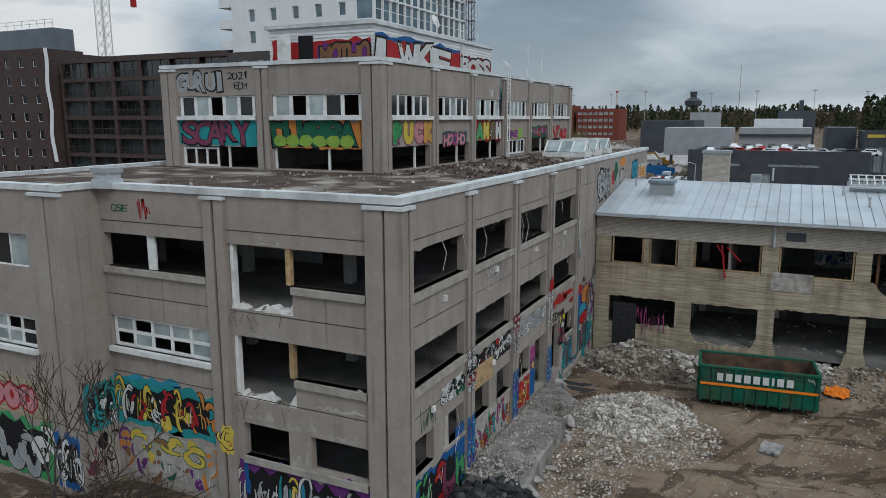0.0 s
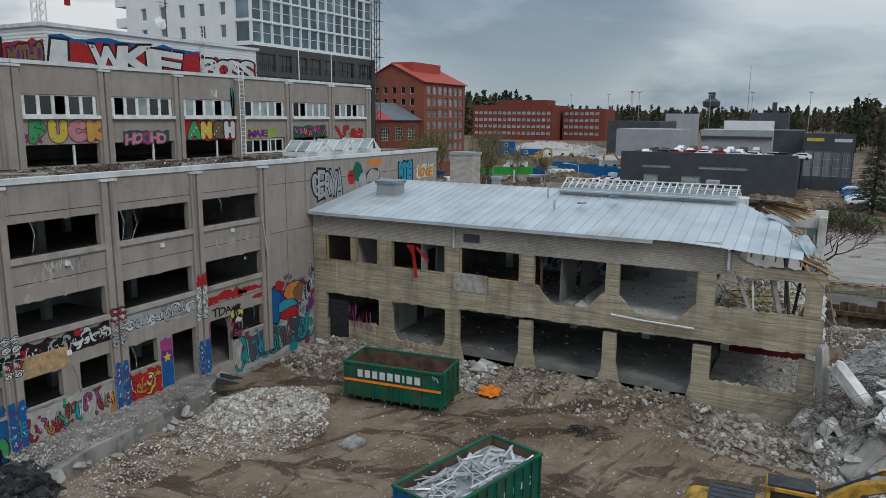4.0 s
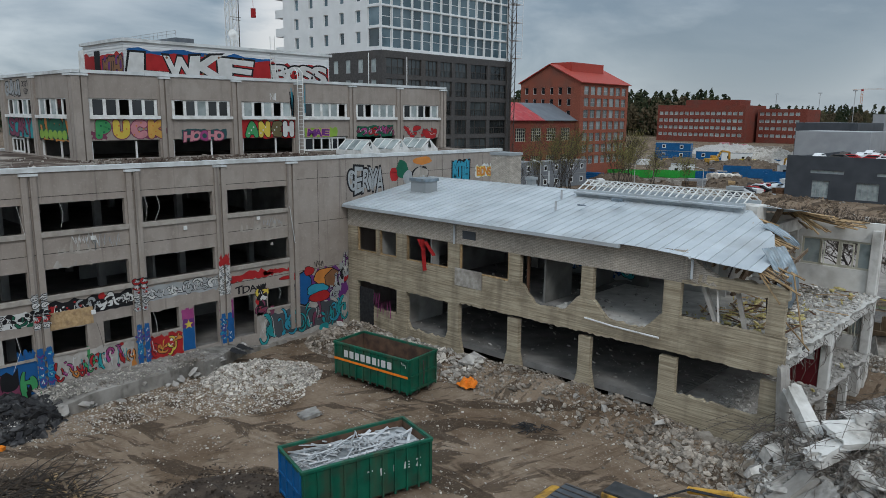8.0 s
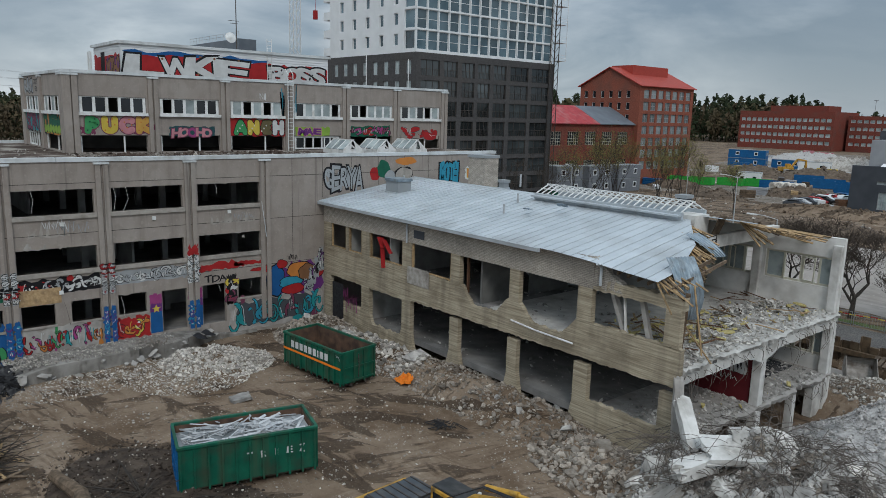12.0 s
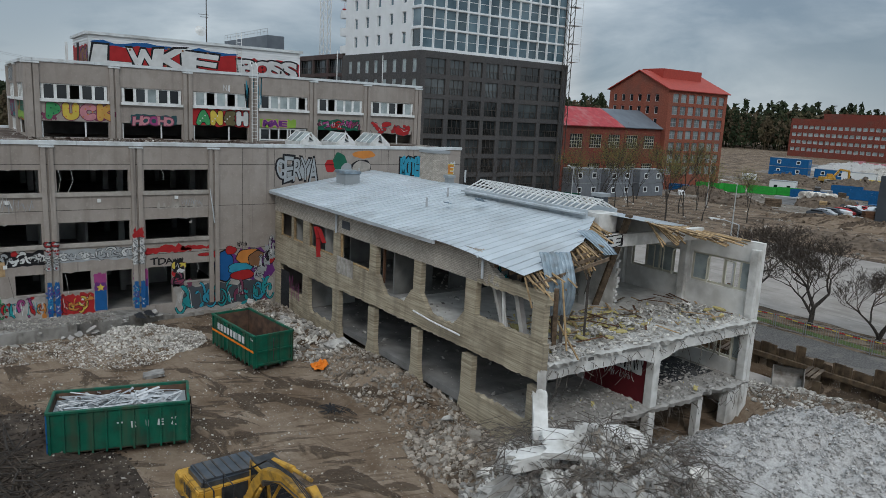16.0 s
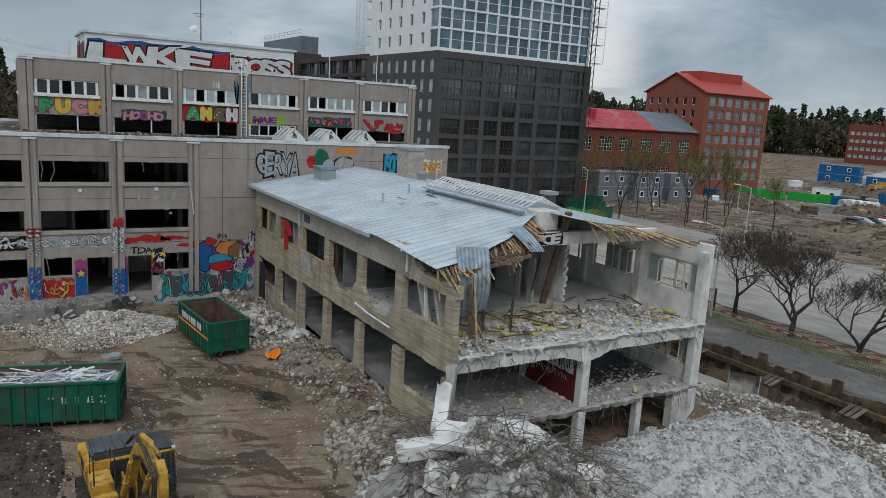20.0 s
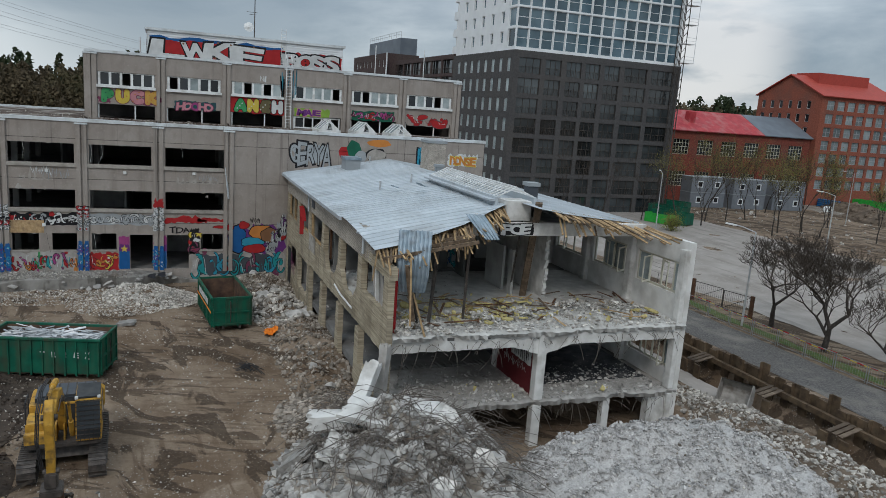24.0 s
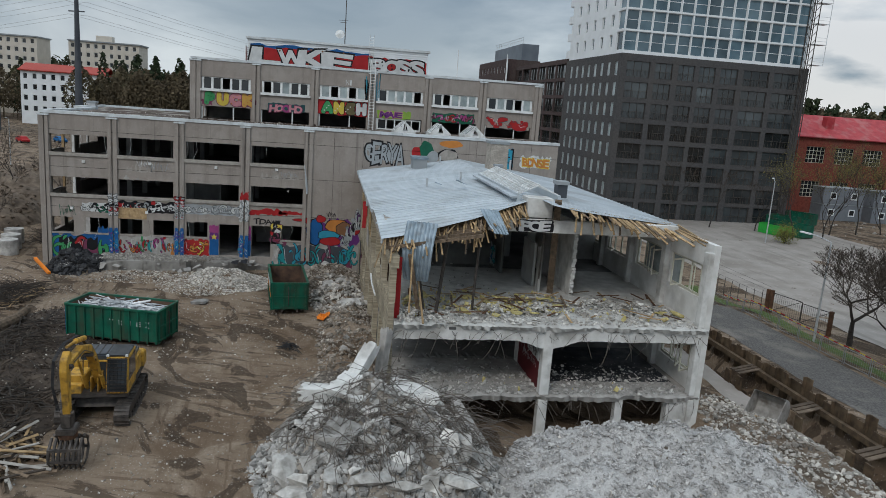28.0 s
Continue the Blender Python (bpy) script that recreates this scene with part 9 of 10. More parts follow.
for k, (u, ru) in enumerate(((-31.6, 0.7), (-30.1, 0.75), (-28.9, 0.55), (-27.9, 0.6))):
    place("outline", S2, blob(u, 3.6, ru * 1.1, 0.62, 230 + k), [tuple(range(26))], 0.012, "red_ink", h)
    place("letter", S2, blob(u, 3.6, ru * 0.95, 0.52, 230 + k), [tuple(range(26))], 0.014, "pink_ink", h)
    place("letter", S2, blob(u, 3.65, ru * 0.25, 0.2, 240 + k), [tuple(range(26))], 0.016, "red_ink", h)
wild(("S", 18.01), -26.2, -24.75, 0.2, 2.5, "blue_ink", ("white_ink", "grey_ink", "white_ink"), "black_ink", office, 125, 3, core="black_ink")
wild(("E", -24.8), 18.45, 19.88, 2.5, 4.5, "teal_ink", ("teal_ink", "white_ink", "cyan_ink"), "black_ink", office, 126, 3, core="black_ink")
wild(("E", -24.8), 18.45, 19.88, 0.3, 2.2, "render_light", ("black_ink", "maroon_ink"), "render_light", office, 226, 2, fine=0.5)
scrawl(S1, -22.6, -22.0, 11.4, 11.9, "red_ink", office, 127, 3, 0.04)
letters(S1, -24.1, -23.2, 11.5, 11.8, "GSE", ("dark_green_ink",), None, office, 128, fat=0.0)
scrawl(S2, -26.0, -25.4, 11.3, 11.8, "red_ink", office, 129, 3, 0.03)
wild(S1, -18.9, -18.35, 2.4, 3.5, "yellow_ink", ("yellow_ink", "orange_ink"), "black_ink", office, 130, 1, w=0.15)
# wing
h = patch(("E", 15.5), 52.9, 54.95, 8.99, 9.58, "black_ink", wing, 140, 0.006, 0.1, label="white letters on black on the roof beam", name="graffiti")
letters(("E", 15.5), 53.05, 54.75, 9.02, 9.56, "FCE", ("white_ink",), "black_ink", h, 141, fat=0.06, grow=0.2)
h = patch(("S", 53.95), 16.2, 18.45, 2.75, 3.95, "white_ink", wing, 142, 0.004, 0.05, label="black tangled letters on a white field on the red partition", name="graffiti")
for k in range(9):
    scrawl(("S", 53.95), 16.25 + 0.22 * k, 16.75 + 0.22 * k, 2.9, 3.8, "black_ink", h, 300 + k, 1, 0.035)
scrawl(("S", 53.95), 15.4, 18.0, 2.2, 2.6, "white_ink", wing, 310, 7, 0.025)
scrawl(("S", 53.95), 14.2, 15.8, 2.6, 3.5, "white_ink", wing, 311, 4, 0.025)
wild(("S", 53.84), 2.0, 7.5, 5.2, 6.6, "tank_grey", ("teal_ink", "blue_ink", "white_ink"), "black_ink", wing, 143, 7)
scrawl(WS, -9.5, -6.2, 1.6, 2.9, "magenta_ink", wing, 144, 6, 0.04)
for k, ch in enumerate("TRIEZ"):
    letters(("S", -1.245), -0.1 + k * 0.55, 0.12 + k * 0.55, 1.1, 1.42, ch, ("white_ink",), None, c2, 150 + k, fat=0.03, w=0.005)
scrawl(("S", -1.245), 2.3, 2.7, 1.7, 1.95, "white_ink", c1, 155, 2, 0.02)
# stray tags
for k, (u0, u1, v0, v1, ink) in enumerate(((28.0, 29.8, 8.2, 8.8, "grey_ink"), (39.0, 40.4, 8.2, 8.6, "grey_ink"), (21.2, 22.4, 4.2, 4.8, "dark_green_ink"), (43.0, 43.8, 5.0, 5.3, "black_ink"), (27.3, 28.6, 8.5, 9.0, "white_ink"))):
    scrawl(E1, u0, u1, v0, v1, ink, office, 160 + k, 5, 0.025)

# ---- trees ----
def bare_tree(label, at, height, seed, spread=0.55, depth=6, trunk=0.22, bark="bark", twigs="twig", leaves=None, nleaf=0, lean=0.0, first=0.28, kids=(2, 3), category="tree", stems=1, floor_r=0.014, ratio=(0.62, 0.84)):
    rnd = random.Random(seed)
    top = thing("tree", label, category, at=at)
    bt, bw, tips = bmesh.new(), bmesh.new(), []

    def grow(p, d, ln, r, lev):
        n = 3
        pts, cur, dd = [p], p, d
        for i in range(n):
            dd = (dd + Vector((rnd.uniform(-1, 1), rnd.uniform(-1, 1), rnd.uniform(-0.4, 0.7))) * 0.16).normalized()
            cur = cur + dd * ln / n
            pts.append(cur)
        r = max(r, floor_r)
        tube(bt if lev < 3 else bw, pts, [r, r * 0.9, r * 0.8, max(r * 0.66, floor_r * 0.8)], 7 if lev < 2 else (5 if lev < 4 else 3))
        if lev >= depth:
            tips.append(cur)
            return
        if lev >= depth - 2:
            tips.append(cur)
        for k in range(rnd.choice(kids)):
            a = Vector((rnd.uniform(-1, 1), rnd.uniform(-1, 1), rnd.uniform(-0.1, 0.6))).normalized()
            nd = (dd * (1 - spread) + a * spread).normalized()
            q = pts[-1] if k < 2 else pts[rnd.choice((1, 2))]
            grow(q, nd, ln * rnd.uniform(*ratio), r * rnd.uniform(0.5, 0.66), lev + 1)

    for s in range(stems):
        grow(Vector((rnd.uniform(-0.4, 0.4) * (stems > 1), rnd.uniform(-0.4, 0.4) * (stems > 1), -0.2)), Vector((lean + rnd.uniform(-0.2, 0.2) * (stems > 1), rnd.uniform(-0.2, 0.2) * (stems > 1), 1)).normalized(), height * first, trunk, 0)
    part("trunk", bt, bark, top)
    part("crown", bw, twigs, top, "bare twigs")
    if leaves and tips:
        v, f = [], []
        for k in range(nleaf):
            c = rnd.choice(tips) + Vector((rnd.gauss(0, 0.5), rnd.gauss(0, 0.5), rnd.gauss(0, 0.6)))
            s = rnd.uniform(0.04, 0.09)
            a = Vector((rnd.uniform(-1, 1), rnd.uniform(-1, 1), rnd.uniform(-1, 1))).normalized()
            b = a.orthogonal().normalized()
            i = len(v)
            v += [c - a * s, c + b * s * 0.6, c + a * s, c - b * s * 0.6]
            f.append((i, i + 1, i + 2, i + 3))
        tagged(raw("leaves", v, f, leaves, top), kind="stuff")
    return top


bare_tree("gnarled bare street tree with a low spreading crown", (8.4, 80.0, ground_z(8.4, 80) - 0.05), 9.6, 1, 0.54, 8, 0.21, first=0.22, kids=(2, 3, 3), ratio=(0.70, 0.90), floor_r=0.013)
bare_tree("gnarled bare street tree with a dense twiggy crown", (13.9, 79.2, ground_z(13.9, 79.2) - 0.05), 9.8, 2, 0.56, 8, 0.23, first=0.2, kids=(2, 3, 3), ratio=(0.72, 0.90), floor_r=0.013)
bare_tree("leaning bare street tree beside the street", (18.2, 80.7, ground_z(18.2, 80.7) - 0.05), 9.6, 3, 0.54, 8, 0.20, lean=0.25, first=0.22, kids=(2, 3, 3), ratio=(0.70, 0.90), floor_r=0.013)
for k, (x, y, h) in enumerate(((-38, 112, 13), (-44, 122, 14), (-34, 128, 12), (-50, 134, 13), (-30, 118, 10), (-56, 142, 12), (-40, 140, 11), (-26, 134, 9), (-36, 106, 10), (-33, 122, 12), (-38, 132, 13), (-46, 128, 12), (-29, 126, 9), (-42, 116, 12))):
    bare_tree("slender birch just coming into leaf", (x, y, ground_z(x, y)), h * 1.15, 20 + k, 0.26, 6, 0.11, leaves="leaf_birch", nleaf=1700, first=0.22, kids=(2, 3), ratio=(0.68, 0.92))
for k, (x, y) in enumerate(((-44, 98), (-42, 104), (-45, 92))):
    bare_tree("thin bare young tree before the tower", (x, y, 0.3), 12, 40 + k, 0.4, 6, 0.1, first=0.26)
bare_tree("yellow-green bush in young leaf", (-33, 103, 0.4), 4.0, 45, 0.6, 5, 0.08, leaves="leaf_spring", nleaf=2500, first=0.2, stems=4, category="bush")
for k, (x, y) in enumerate(((-17, 12), (-24, 8), (-33, 14), (-40, 6))):
    bare_tree("thin bare roadside tree", (x, y, ground_z(x, y)), 9, 50 + k, 0.4, 6, 0.09, first=0.26)
bare_tree("yellow-green bush in young leaf", (-48, 24, 0), 5.0, 60, 0.6, 5, 0.1, leaves="leaf_spring", nleaf=3000, first=0.2, stems=4, category="bush")


def spruce(label, at, height, seed):
    """A spruce: a straight stem, drooping boughs in whorls, each hung with many small needle sprays."""
    rnd = random.Random(seed)
    top = thing("spruce", label, "tree", at=at)
    bm = bmesh.new()
    tube(bm, [(0, 0, -0.2), (0.05, 0, height * 0.5), (0, 0, height)], [height * 0.016, height * 0.010, 0.02], 7)
    part("trunk", bm, "bark", top)
    bm, v, f = bmesh.new(), [], []
    z = height * 0.08
    while z < height * 0.98:
        reach = (height - z) * 0.24 + 0.2
        for k in range(7):
            a, r = rnd.uniform(0, math.tau), reach * rnd.uniform(0.7, 1.1)
            q = [(r * t * math.cos(a), r * t * math.sin(a), z - r * 0.35 * t + 0.15 * r * t * t) for t in (0, 0.5, 1)]
            tube(bm, q, [0.035, 0.02, 0.008], 3)
            for j in range(int(12 + r * 9)):
                t = rnd.random() ** 0.7
                c = Vector((r * t * math.cos(a), r * t * math.sin(a), z - r * 0.35 * t + 0.15 * r * t * t)) + Vector((rnd.gauss(0, 0.16), rnd.gauss(0, 0.16), rnd.gauss(-0.12, 0.12)))
                s = rnd.uniform(0.10, 0.24)
                d = Vector((math.cos(a) + rnd.gauss(0, 0.6), math.sin(a) + rnd.gauss(0, 0.6), rnd.uniform(-0.8, 0.1))).normalized()
                b = d.orthogonal().normalized() * s * 0.35
                i = len(v)
                v += [c - d * s, c + b, c + d * s, c - b]
                f.append((i, i + 1, i + 2, i + 3))
        z += height * 0.022
    part("boughs", bm, "bark", top)
    tagged(raw("needles", v, f, "leaf_dark", top), kind="stuff")


spruce("tall dark spruce beside the dealer's yard", (26.5, 144.0, ground_z(26.5, 144)), 16.5, 1)
spruce("dark spruce beside the dealer's yard", (30.5, 149.0, ground_z(30.5, 149)), 14.0, 2)


def woods(name, label, spots, seed, conifer=0.45, size=1.0, fine=1.0):
    """A far wood: many ragged trees, each of uneven clumps on a stem."""
    rng = np.random.default_rng(seed)
    parts = {"leaf_dark": ([], []), "leaf_brown": ([], [])}
    for x, y in spots:
        z0 = ground_z(x, y)
        con = rng.uniform() < conifer
        h = size * (rng.uniform(14, 21) if con else rng.uniform(11, 17))
        v, f = parts["leaf_dark" if con else "leaf_brown"]
        n = int((60 if con else 70) * fine)
        for k in range(n):
            t = (k + rng.uniform()) / n
            if con:
                r = h * 0.17 * (1 - t) ** 0.8 + 0.25
                cz = z0 + h * (0.12 + 0.88 * t)
            else:
                r = h * 0.26 * math.sin(math.pi * min(1, 0.15 + 0.85 * t)) + 0.2
                cz = z0 + h * (0.25 + 0.75 * t)
            a = rng.uniform(0, math.tau)
            c = np.array((x + r * 0.75 * math.cos(a), y + r * 0.75 * math.sin(a), cz))
            s = h * (0.040 if con else 0.050) * rng.uniform(0.6, 1.5) / fine ** 0.6
            i = len(v)
            q = rng.normal(size=(4, 3)) * s
            q[0] = (0, 0, s * 1.5)
            v.extend(c + q)
            f += [(i, i + 1, i + 2), (i, i + 2, i + 3), (i, i + 3, i + 1), (i + 1, i + 3, i + 2)]
        i = len(v)
        w = 0.012 * h
        v.extend(np.array(p) for p in ((x - w, y, z0 - 1), (x + w, y, z0 - 1), (x, y + w, z0 - 1), (x, y, z0 + h)))
        f += [(i, i + 1, i + 3), (i + 1, i + 2, i + 3), (i + 2, i, i + 3)]
    top = tagged(new(name), label, "woods", kind="stuff")
    for k, (v, f) in parts.items():
        if v:
            tagged(raw("trees", v, f, k, top), kind="stuff")


rng = np.random.default_rng(1)
def belt(a0, a1, r0, r1, n):
    """Spots between two bearings (degrees clockwise from +y) and two distances from the yard."""
    a, r = np.radians(rng.uniform(a0, a1, n)), rng.uniform(r0, r1, n)
    return [(float(q * math.sin(b)), float(40 + q * math.cos(b))) for b, q in zip(a, r)]


woods("far_woods", "distant mixed woods along the horizon", belt(-62, 42, 480, 760, 2000), 1, 0.45, 0.92, 1.7)
woods("far_woods", "brown wood behind the red houses", belt(-44, -20, 400, 480, 520), 2, 0.35, 1.3, 1.8)
woods("far_woods", "mixed wood behind the brick hall", belt(-62, -44, 420, 520, 320), 12, 0.4, 1.45, 1.8)
woods("far_woods", "pine wood beyond the car dealer", belt(5, 42, 270, 420, 620), 3, 0.55, 1.0, 2.0)
woods("far_woods", "mixed wood west of the yard", belt(-100, -83, 260, 420, 420), 4, 0.35, 1.0, 3.0)
woods("far_woods", "mixed wood on the western rise", belt(-125, -100, 420, 620, 420), 5, 0.4, 1.35, 1.5)
woods("far_woods", "brown wood near the office block", belt(-99, -91, 175, 230, 70), 6, 0.3, 1.2, 6.5)
woods("hill_woods", "bare brown trees before the western blocks", [(float(rng.uniform(-252, -214)), float(rng.uniform(-105, -12))) for _ in range(170)], 8, 0.15, 1.12, 6.5)
woods("hill_woods", "brown trees beside the red-roofed house", [(float(rng.uniform(-200, -160)), float(rng.uniform(-24, 16))) for _ in range(110)], 9, 0.15, 1.15, 7.0)
woods("far_woods", "far wood on the western horizon", belt(-100, -60, 520, 700, 400), 7, 0.5)

# ---- the street behind the sheet piles ----
def sheet(name, x0, x1, y0, y1, step, material, label, lift=0.02, ragged=0.0, kind="structure", category="road"):
    nx, ny = max(2, int((x1 - x0) / step)), max(2, int((y1 - y0) / step))
    v, f = [], []
    for j in range(ny + 1):
        for i in range(nx + 1):
            x, y = x0 + (x1 - x0) * i / nx, y0 + (y1 - y0) * j / ny
            if ragged and j in (0, ny):
                y += ragged * noise.noise((x * 0.4, j, 2))
            v.append((x, y, ground_z(x, y) + lift))
    for j in range(ny):
        for i in range(nx):
            a = j * (nx + 1) + i
            f.append((a, a + 1, a + nx + 2, a + nx + 1))
    ob = raw(name, v, f, material)
    for p in ob.data.polygons:
        p.use_smooth = True
    return tagged(ob, label, category, kind=kind)


M["sand"] = surf("pale_trodden_sand", (0.245, 0.219, 0.196), (0.325, 0.294, 0.268), scale=0.5, stain=(0.165, 0.145, 0.126), sscale=0.09, samount=0.6, bump=0.5, bscale=6, marks=(((0.2, 1.5, 1), 0.5, (0.18, 0.16, 0.141), 0.54, 0.62, 0.5), ((1, 1, 1), 2.6, (0.37, 0.345, 0.317), 0.6, 0.68, 0.5)))
M["site_grit"] = soil("churned_site_grit", (0.24, 0.215, 0.185), (0.165, 0.138, 0.112), (0.10, 0.082, 0.066), (0.34, 0.315, 0.285), (0.45, 0.43, 0.40))
sheet("road", -30, 60, 70.6, 75.6, 1.0, "gravel", "grey gravel street with worn wheel tracks", 0.03, 0.3)
sheet("verge", -20, 55, 76.6, 82.0, 0.8, "ground", "strip of bare soil under the street trees", 0.025, 0.2, category="verge")
sheet("grass_strip", -10, 45, 76.9, 78.2, 0.5, "grass", "narrow strip of spring grass", 0.05, 0.6, category="grass")
sheet("parking_lot", -62, 70, 82.5, 116, 2.0, "sand", "pale sandy empty parking lot", 0.03, 0.8, category="parking lot")
sheet("site_ground", -100, -12, 160, 330, 4.0, "site_grit", "pale grey-brown churned ground of the building site", 0.03, 1.5, category="ground")
sheet("concrete_strip", 8, 34, 66.0, 67.45, 0.6, "sand", "dusty concrete strip beside the sheet piles", 0.03, 0.15, category="pavement")

for k in range(14):                                  # crowd barriers
    x0 = -5.5 + k * 2.32
    y0, y1 = 75.9 + 0.12 * noise.noise((k, 0, 1)), 75.9 + 0.12 * noise.noise((k + 1, 0, 1))
    z = ground_z(x0, 75.9) + 0.03
    fence = thing("barrier_fence", "galvanised crowd-barrier panel along the street", "fence", "street barriers")
    bm = bmesh.new()
    for h in (0.12, 1.08):
        tube(bm, [(x0, y0, z + h), (x0 + 2.2, y1, z + h)], 0.024, 6)
    part("rail", bm, "barrier_grey", fence)
    for p in (0.02, 2.18):
        bm = bmesh.new()
        yy = y0 + (y1 - y0) * p / 2.2
        tube(bm, [(x0 + p, yy, z), (x0 + p, yy, z + 1.12)], 0.03, 6)
        part("post", bm, "barrier_grey", fence)
    for i in range(1, 12):
        bm = bmesh.new()
        yy = y0 + (y1 - y0) * i / 12
        tube(bm, [(x0 + 2.2 * i / 12, yy, z + 0.12), (x0 + 2.2 * i / 12, yy, z + 1.08)], 0.008, 4)
        part("bar", bm, "barrier_grey", fence)
line = thing("warning_tape", "yellow and red warning tape strung along the verge", "warning tape")
for k in range(60):
    x = -4 + k * 0.5
    bm = bmesh.new()
    z = ground_z(x, 77.4) + 0.75 - 0.12 * math.sin(math.pi * ((k % 8) / 8))
    box(bm, x, x + 0.5, 77.4, 77.41, z, z + 0.08)
    part("tape_piece", bm, "yellow_ink" if k % 2 else "red_ink", line)
for k in range(8):
    x = -4 + k * 4
    bm = bmesh.new()
    tube(bm, [(x, 77.42, ground_z(x, 77.4) - 0.05), (x, 77.42, ground_z(x, 77.4) + 1.0)], 0.025, 5)
    part("stake", bm, "timber_dark", line)
gate = thing("mesh_gate", "rusty double mesh gate standing open", "gate")
for x, y in ((0.4, 78.6), (0.9, 78.6), (6.4, 79.8)):
    bm = bmesh.new()
    z = ground_z(x, y)
    box(bm, x - 0.12, x + 0.12, y - 0.12, y + 0.12, z, z + 1.9)
    part("gate_post", bm, "rust", gate)
for (xa, ya), (xb, yb) in (((0.95, 78.6), (3.7, 79.3)), ((3.9, 79.2), (6.3, 79.8))):
    z = ground_z(xa, ya)
    bm = bmesh.new()
    for h in (0.2, 1.7):
        beam(bm, (xa, ya, z + h), (xb, yb, z + h), 0.05, 0.05)
    for t in (0, 1):
        beam(bm, (xa + (xb - xa) * t, ya + (yb - ya) * t, z + 0.2), (xa + (xb - xa) * t, ya + (yb - ya) * t, z + 1.7), 0.05, 0.05)
    beam(bm, (xa, ya, z + 0.2), (xb, yb, z + 1.7), 0.04, 0.04)
    leaf = part("gate_leaf", bm, "dark_steel", gate)
    for k in range(1, 15):
        t = k / 15
        bm = bmesh.new()
        beam(bm, (xa + (xb - xa) * t, ya + (yb - ya) * t, z + 0.2), (xa + (xb - xa) * t, ya + (yb - ya) * t, z + 1.7), 0.012, 0.012)
        part("mesh_wire", bm, "dark_steel", leaf)
old_fence = thing("wire_fence", "sagging chain-link fence on thin posts", "fence")
for k in range(9):
    x = -9 + k * 1.15
    bm = bmesh.new()
    tube(bm, [(x, 79.0, ground_z(x, 79)), (x, 79.0, ground_z(x, 79) + 1.7)], 0.03, 5)
    part("post", bm, "dark_steel", old_fence)
for h in (0.3, 0.8, 1.3, 1.65):
    bm = bmesh.new()
    tube(bm, [(-9, 79.0, 1.0 + h), (0.2, 79.0, 1.0 + h)], 0.01, 4)
    part("wire", bm, "dark_steel", old_fence)


def lamp_post(x, y, h, arm, label="grey steel street lamp with a single arm"):
    z = ground_z(x, y)
    ob = thing("street_lamp", label, "street lamp", "street lamps")
    bm = bmesh.new()
    tube(bm, [(x, y, z), (x, y, z + h)], [0.09, 0.05], 8)
    part("pole", bm, "steel", ob)
    bm = bmesh.new()
    tube(bm, [(x, y, z + h), (x + arm[0] * 0.6, y + arm[1] * 0.6, z + h + 0.25), (x + arm[0], y + arm[1], z + h + 0.3)], 0.035, 6)
    part("arm", bm, "steel", ob)
    bm = bmesh.new()
    beam(bm, (x + arm[0] * 0.9, y + arm[1] * 0.9, z + h + 0.28), (x + arm[0] * 1.4, y + arm[1] * 1.4, z + h + 0.32), 0.2, 0.1)
    part("lamp_head", bm, "white_frame", ob)


lamp_post(8.2, 77.3, 7.2, (-1.6, -0.6))
lamp_post(-33, 100, 8, (-1.6, 0.8))
lamp_post(-45, 150, 9, (-1.6, -0.6))
lamp_post(-12, 108, 8, (-1.5, -0.4))
lamp_post(-60, -2, 8, (1.5, 0.3))


# ---- cars ----
def car_shape():
    bm = bmesh.new()
    outline = [(-2.1, 0.35), (2.1, 0.35), (2.15, 0.75), (1.3, 0.92), (0.7, 1.42), (-1.2, 1.46), (-1.9, 1.0), (-2.15, 0.9)]
    a, b = [bm.verts.new((x, -0.85 if z < 1 else -0.68, z)) for x, z in outline], [bm.verts.new((x, 0.85 if z < 1 else 0.68, z)) for x, z in outline]
    bm.faces.new(a), bm.faces.new(b[::-1])
    for i in range(8):
        bm.faces.new([a[i], a[(i + 1) % 8], b[(i + 1) % 8], b[i]])
    bmesh.ops.bevel(bm, geom=list(bm.edges), offset=0.07, segments=1, affect="EDGES")
    bmesh.ops.recalc_face_normals(bm, faces=bm.faces)
    me = bpy.data.meshes.new("car_body")
    bm.to_mesh(me)
    bm.free()
    return me


def simple(fn, mat_name, name):
    bm = bmesh.new()
    fn(bm)
    bmesh.ops.recalc_face_normals(bm, faces=bm.faces)
    me = bpy.data.meshes.new(name)
    bm.to_mesh(me)
    bm.free()
    me.materials.append(M[mat_name])
    return me


CAR = car_shape()
WHEEL = simple(lambda b: tube(b, [(0, -0.1, 0), (0, 0.1, 0)], 0.32, 12), "black", "wheel")
GLASS = simple(lambda b: (box(b, -1.25, 0.75, -0.765, 0.765, 1.0, 1.36),), "dark_glass", "car_glass")
CAR_INKS = {"white": "white_panel", "silver": "steel", "black": "black", "red": "red_ink", "grey": "grey_panel", "blue": "blue_steel", "dark grey": "dark_steel"}
CAR_ME = {}
for k, m in CAR_INKS.items():
    CAR_ME[k] = CAR.copy()
    CAR_ME[k].materials.append(M[m])


def car(x, y, z, turn, colour, where):
    ob = thing("car", "parked %s car %s" % (colour, where), "car", "parked cars", at=(x, y, z), turn=turn)
    share("body", CAR_ME[colour], Matrix(), ob)
    share("glazing", GLASS, Matrix(), ob)
    for a in (-1.3, 1.3):
        for b in (-0.8, 0.8):
            share("wheel", WHEEL, pose(a, b, 0.32), ob)


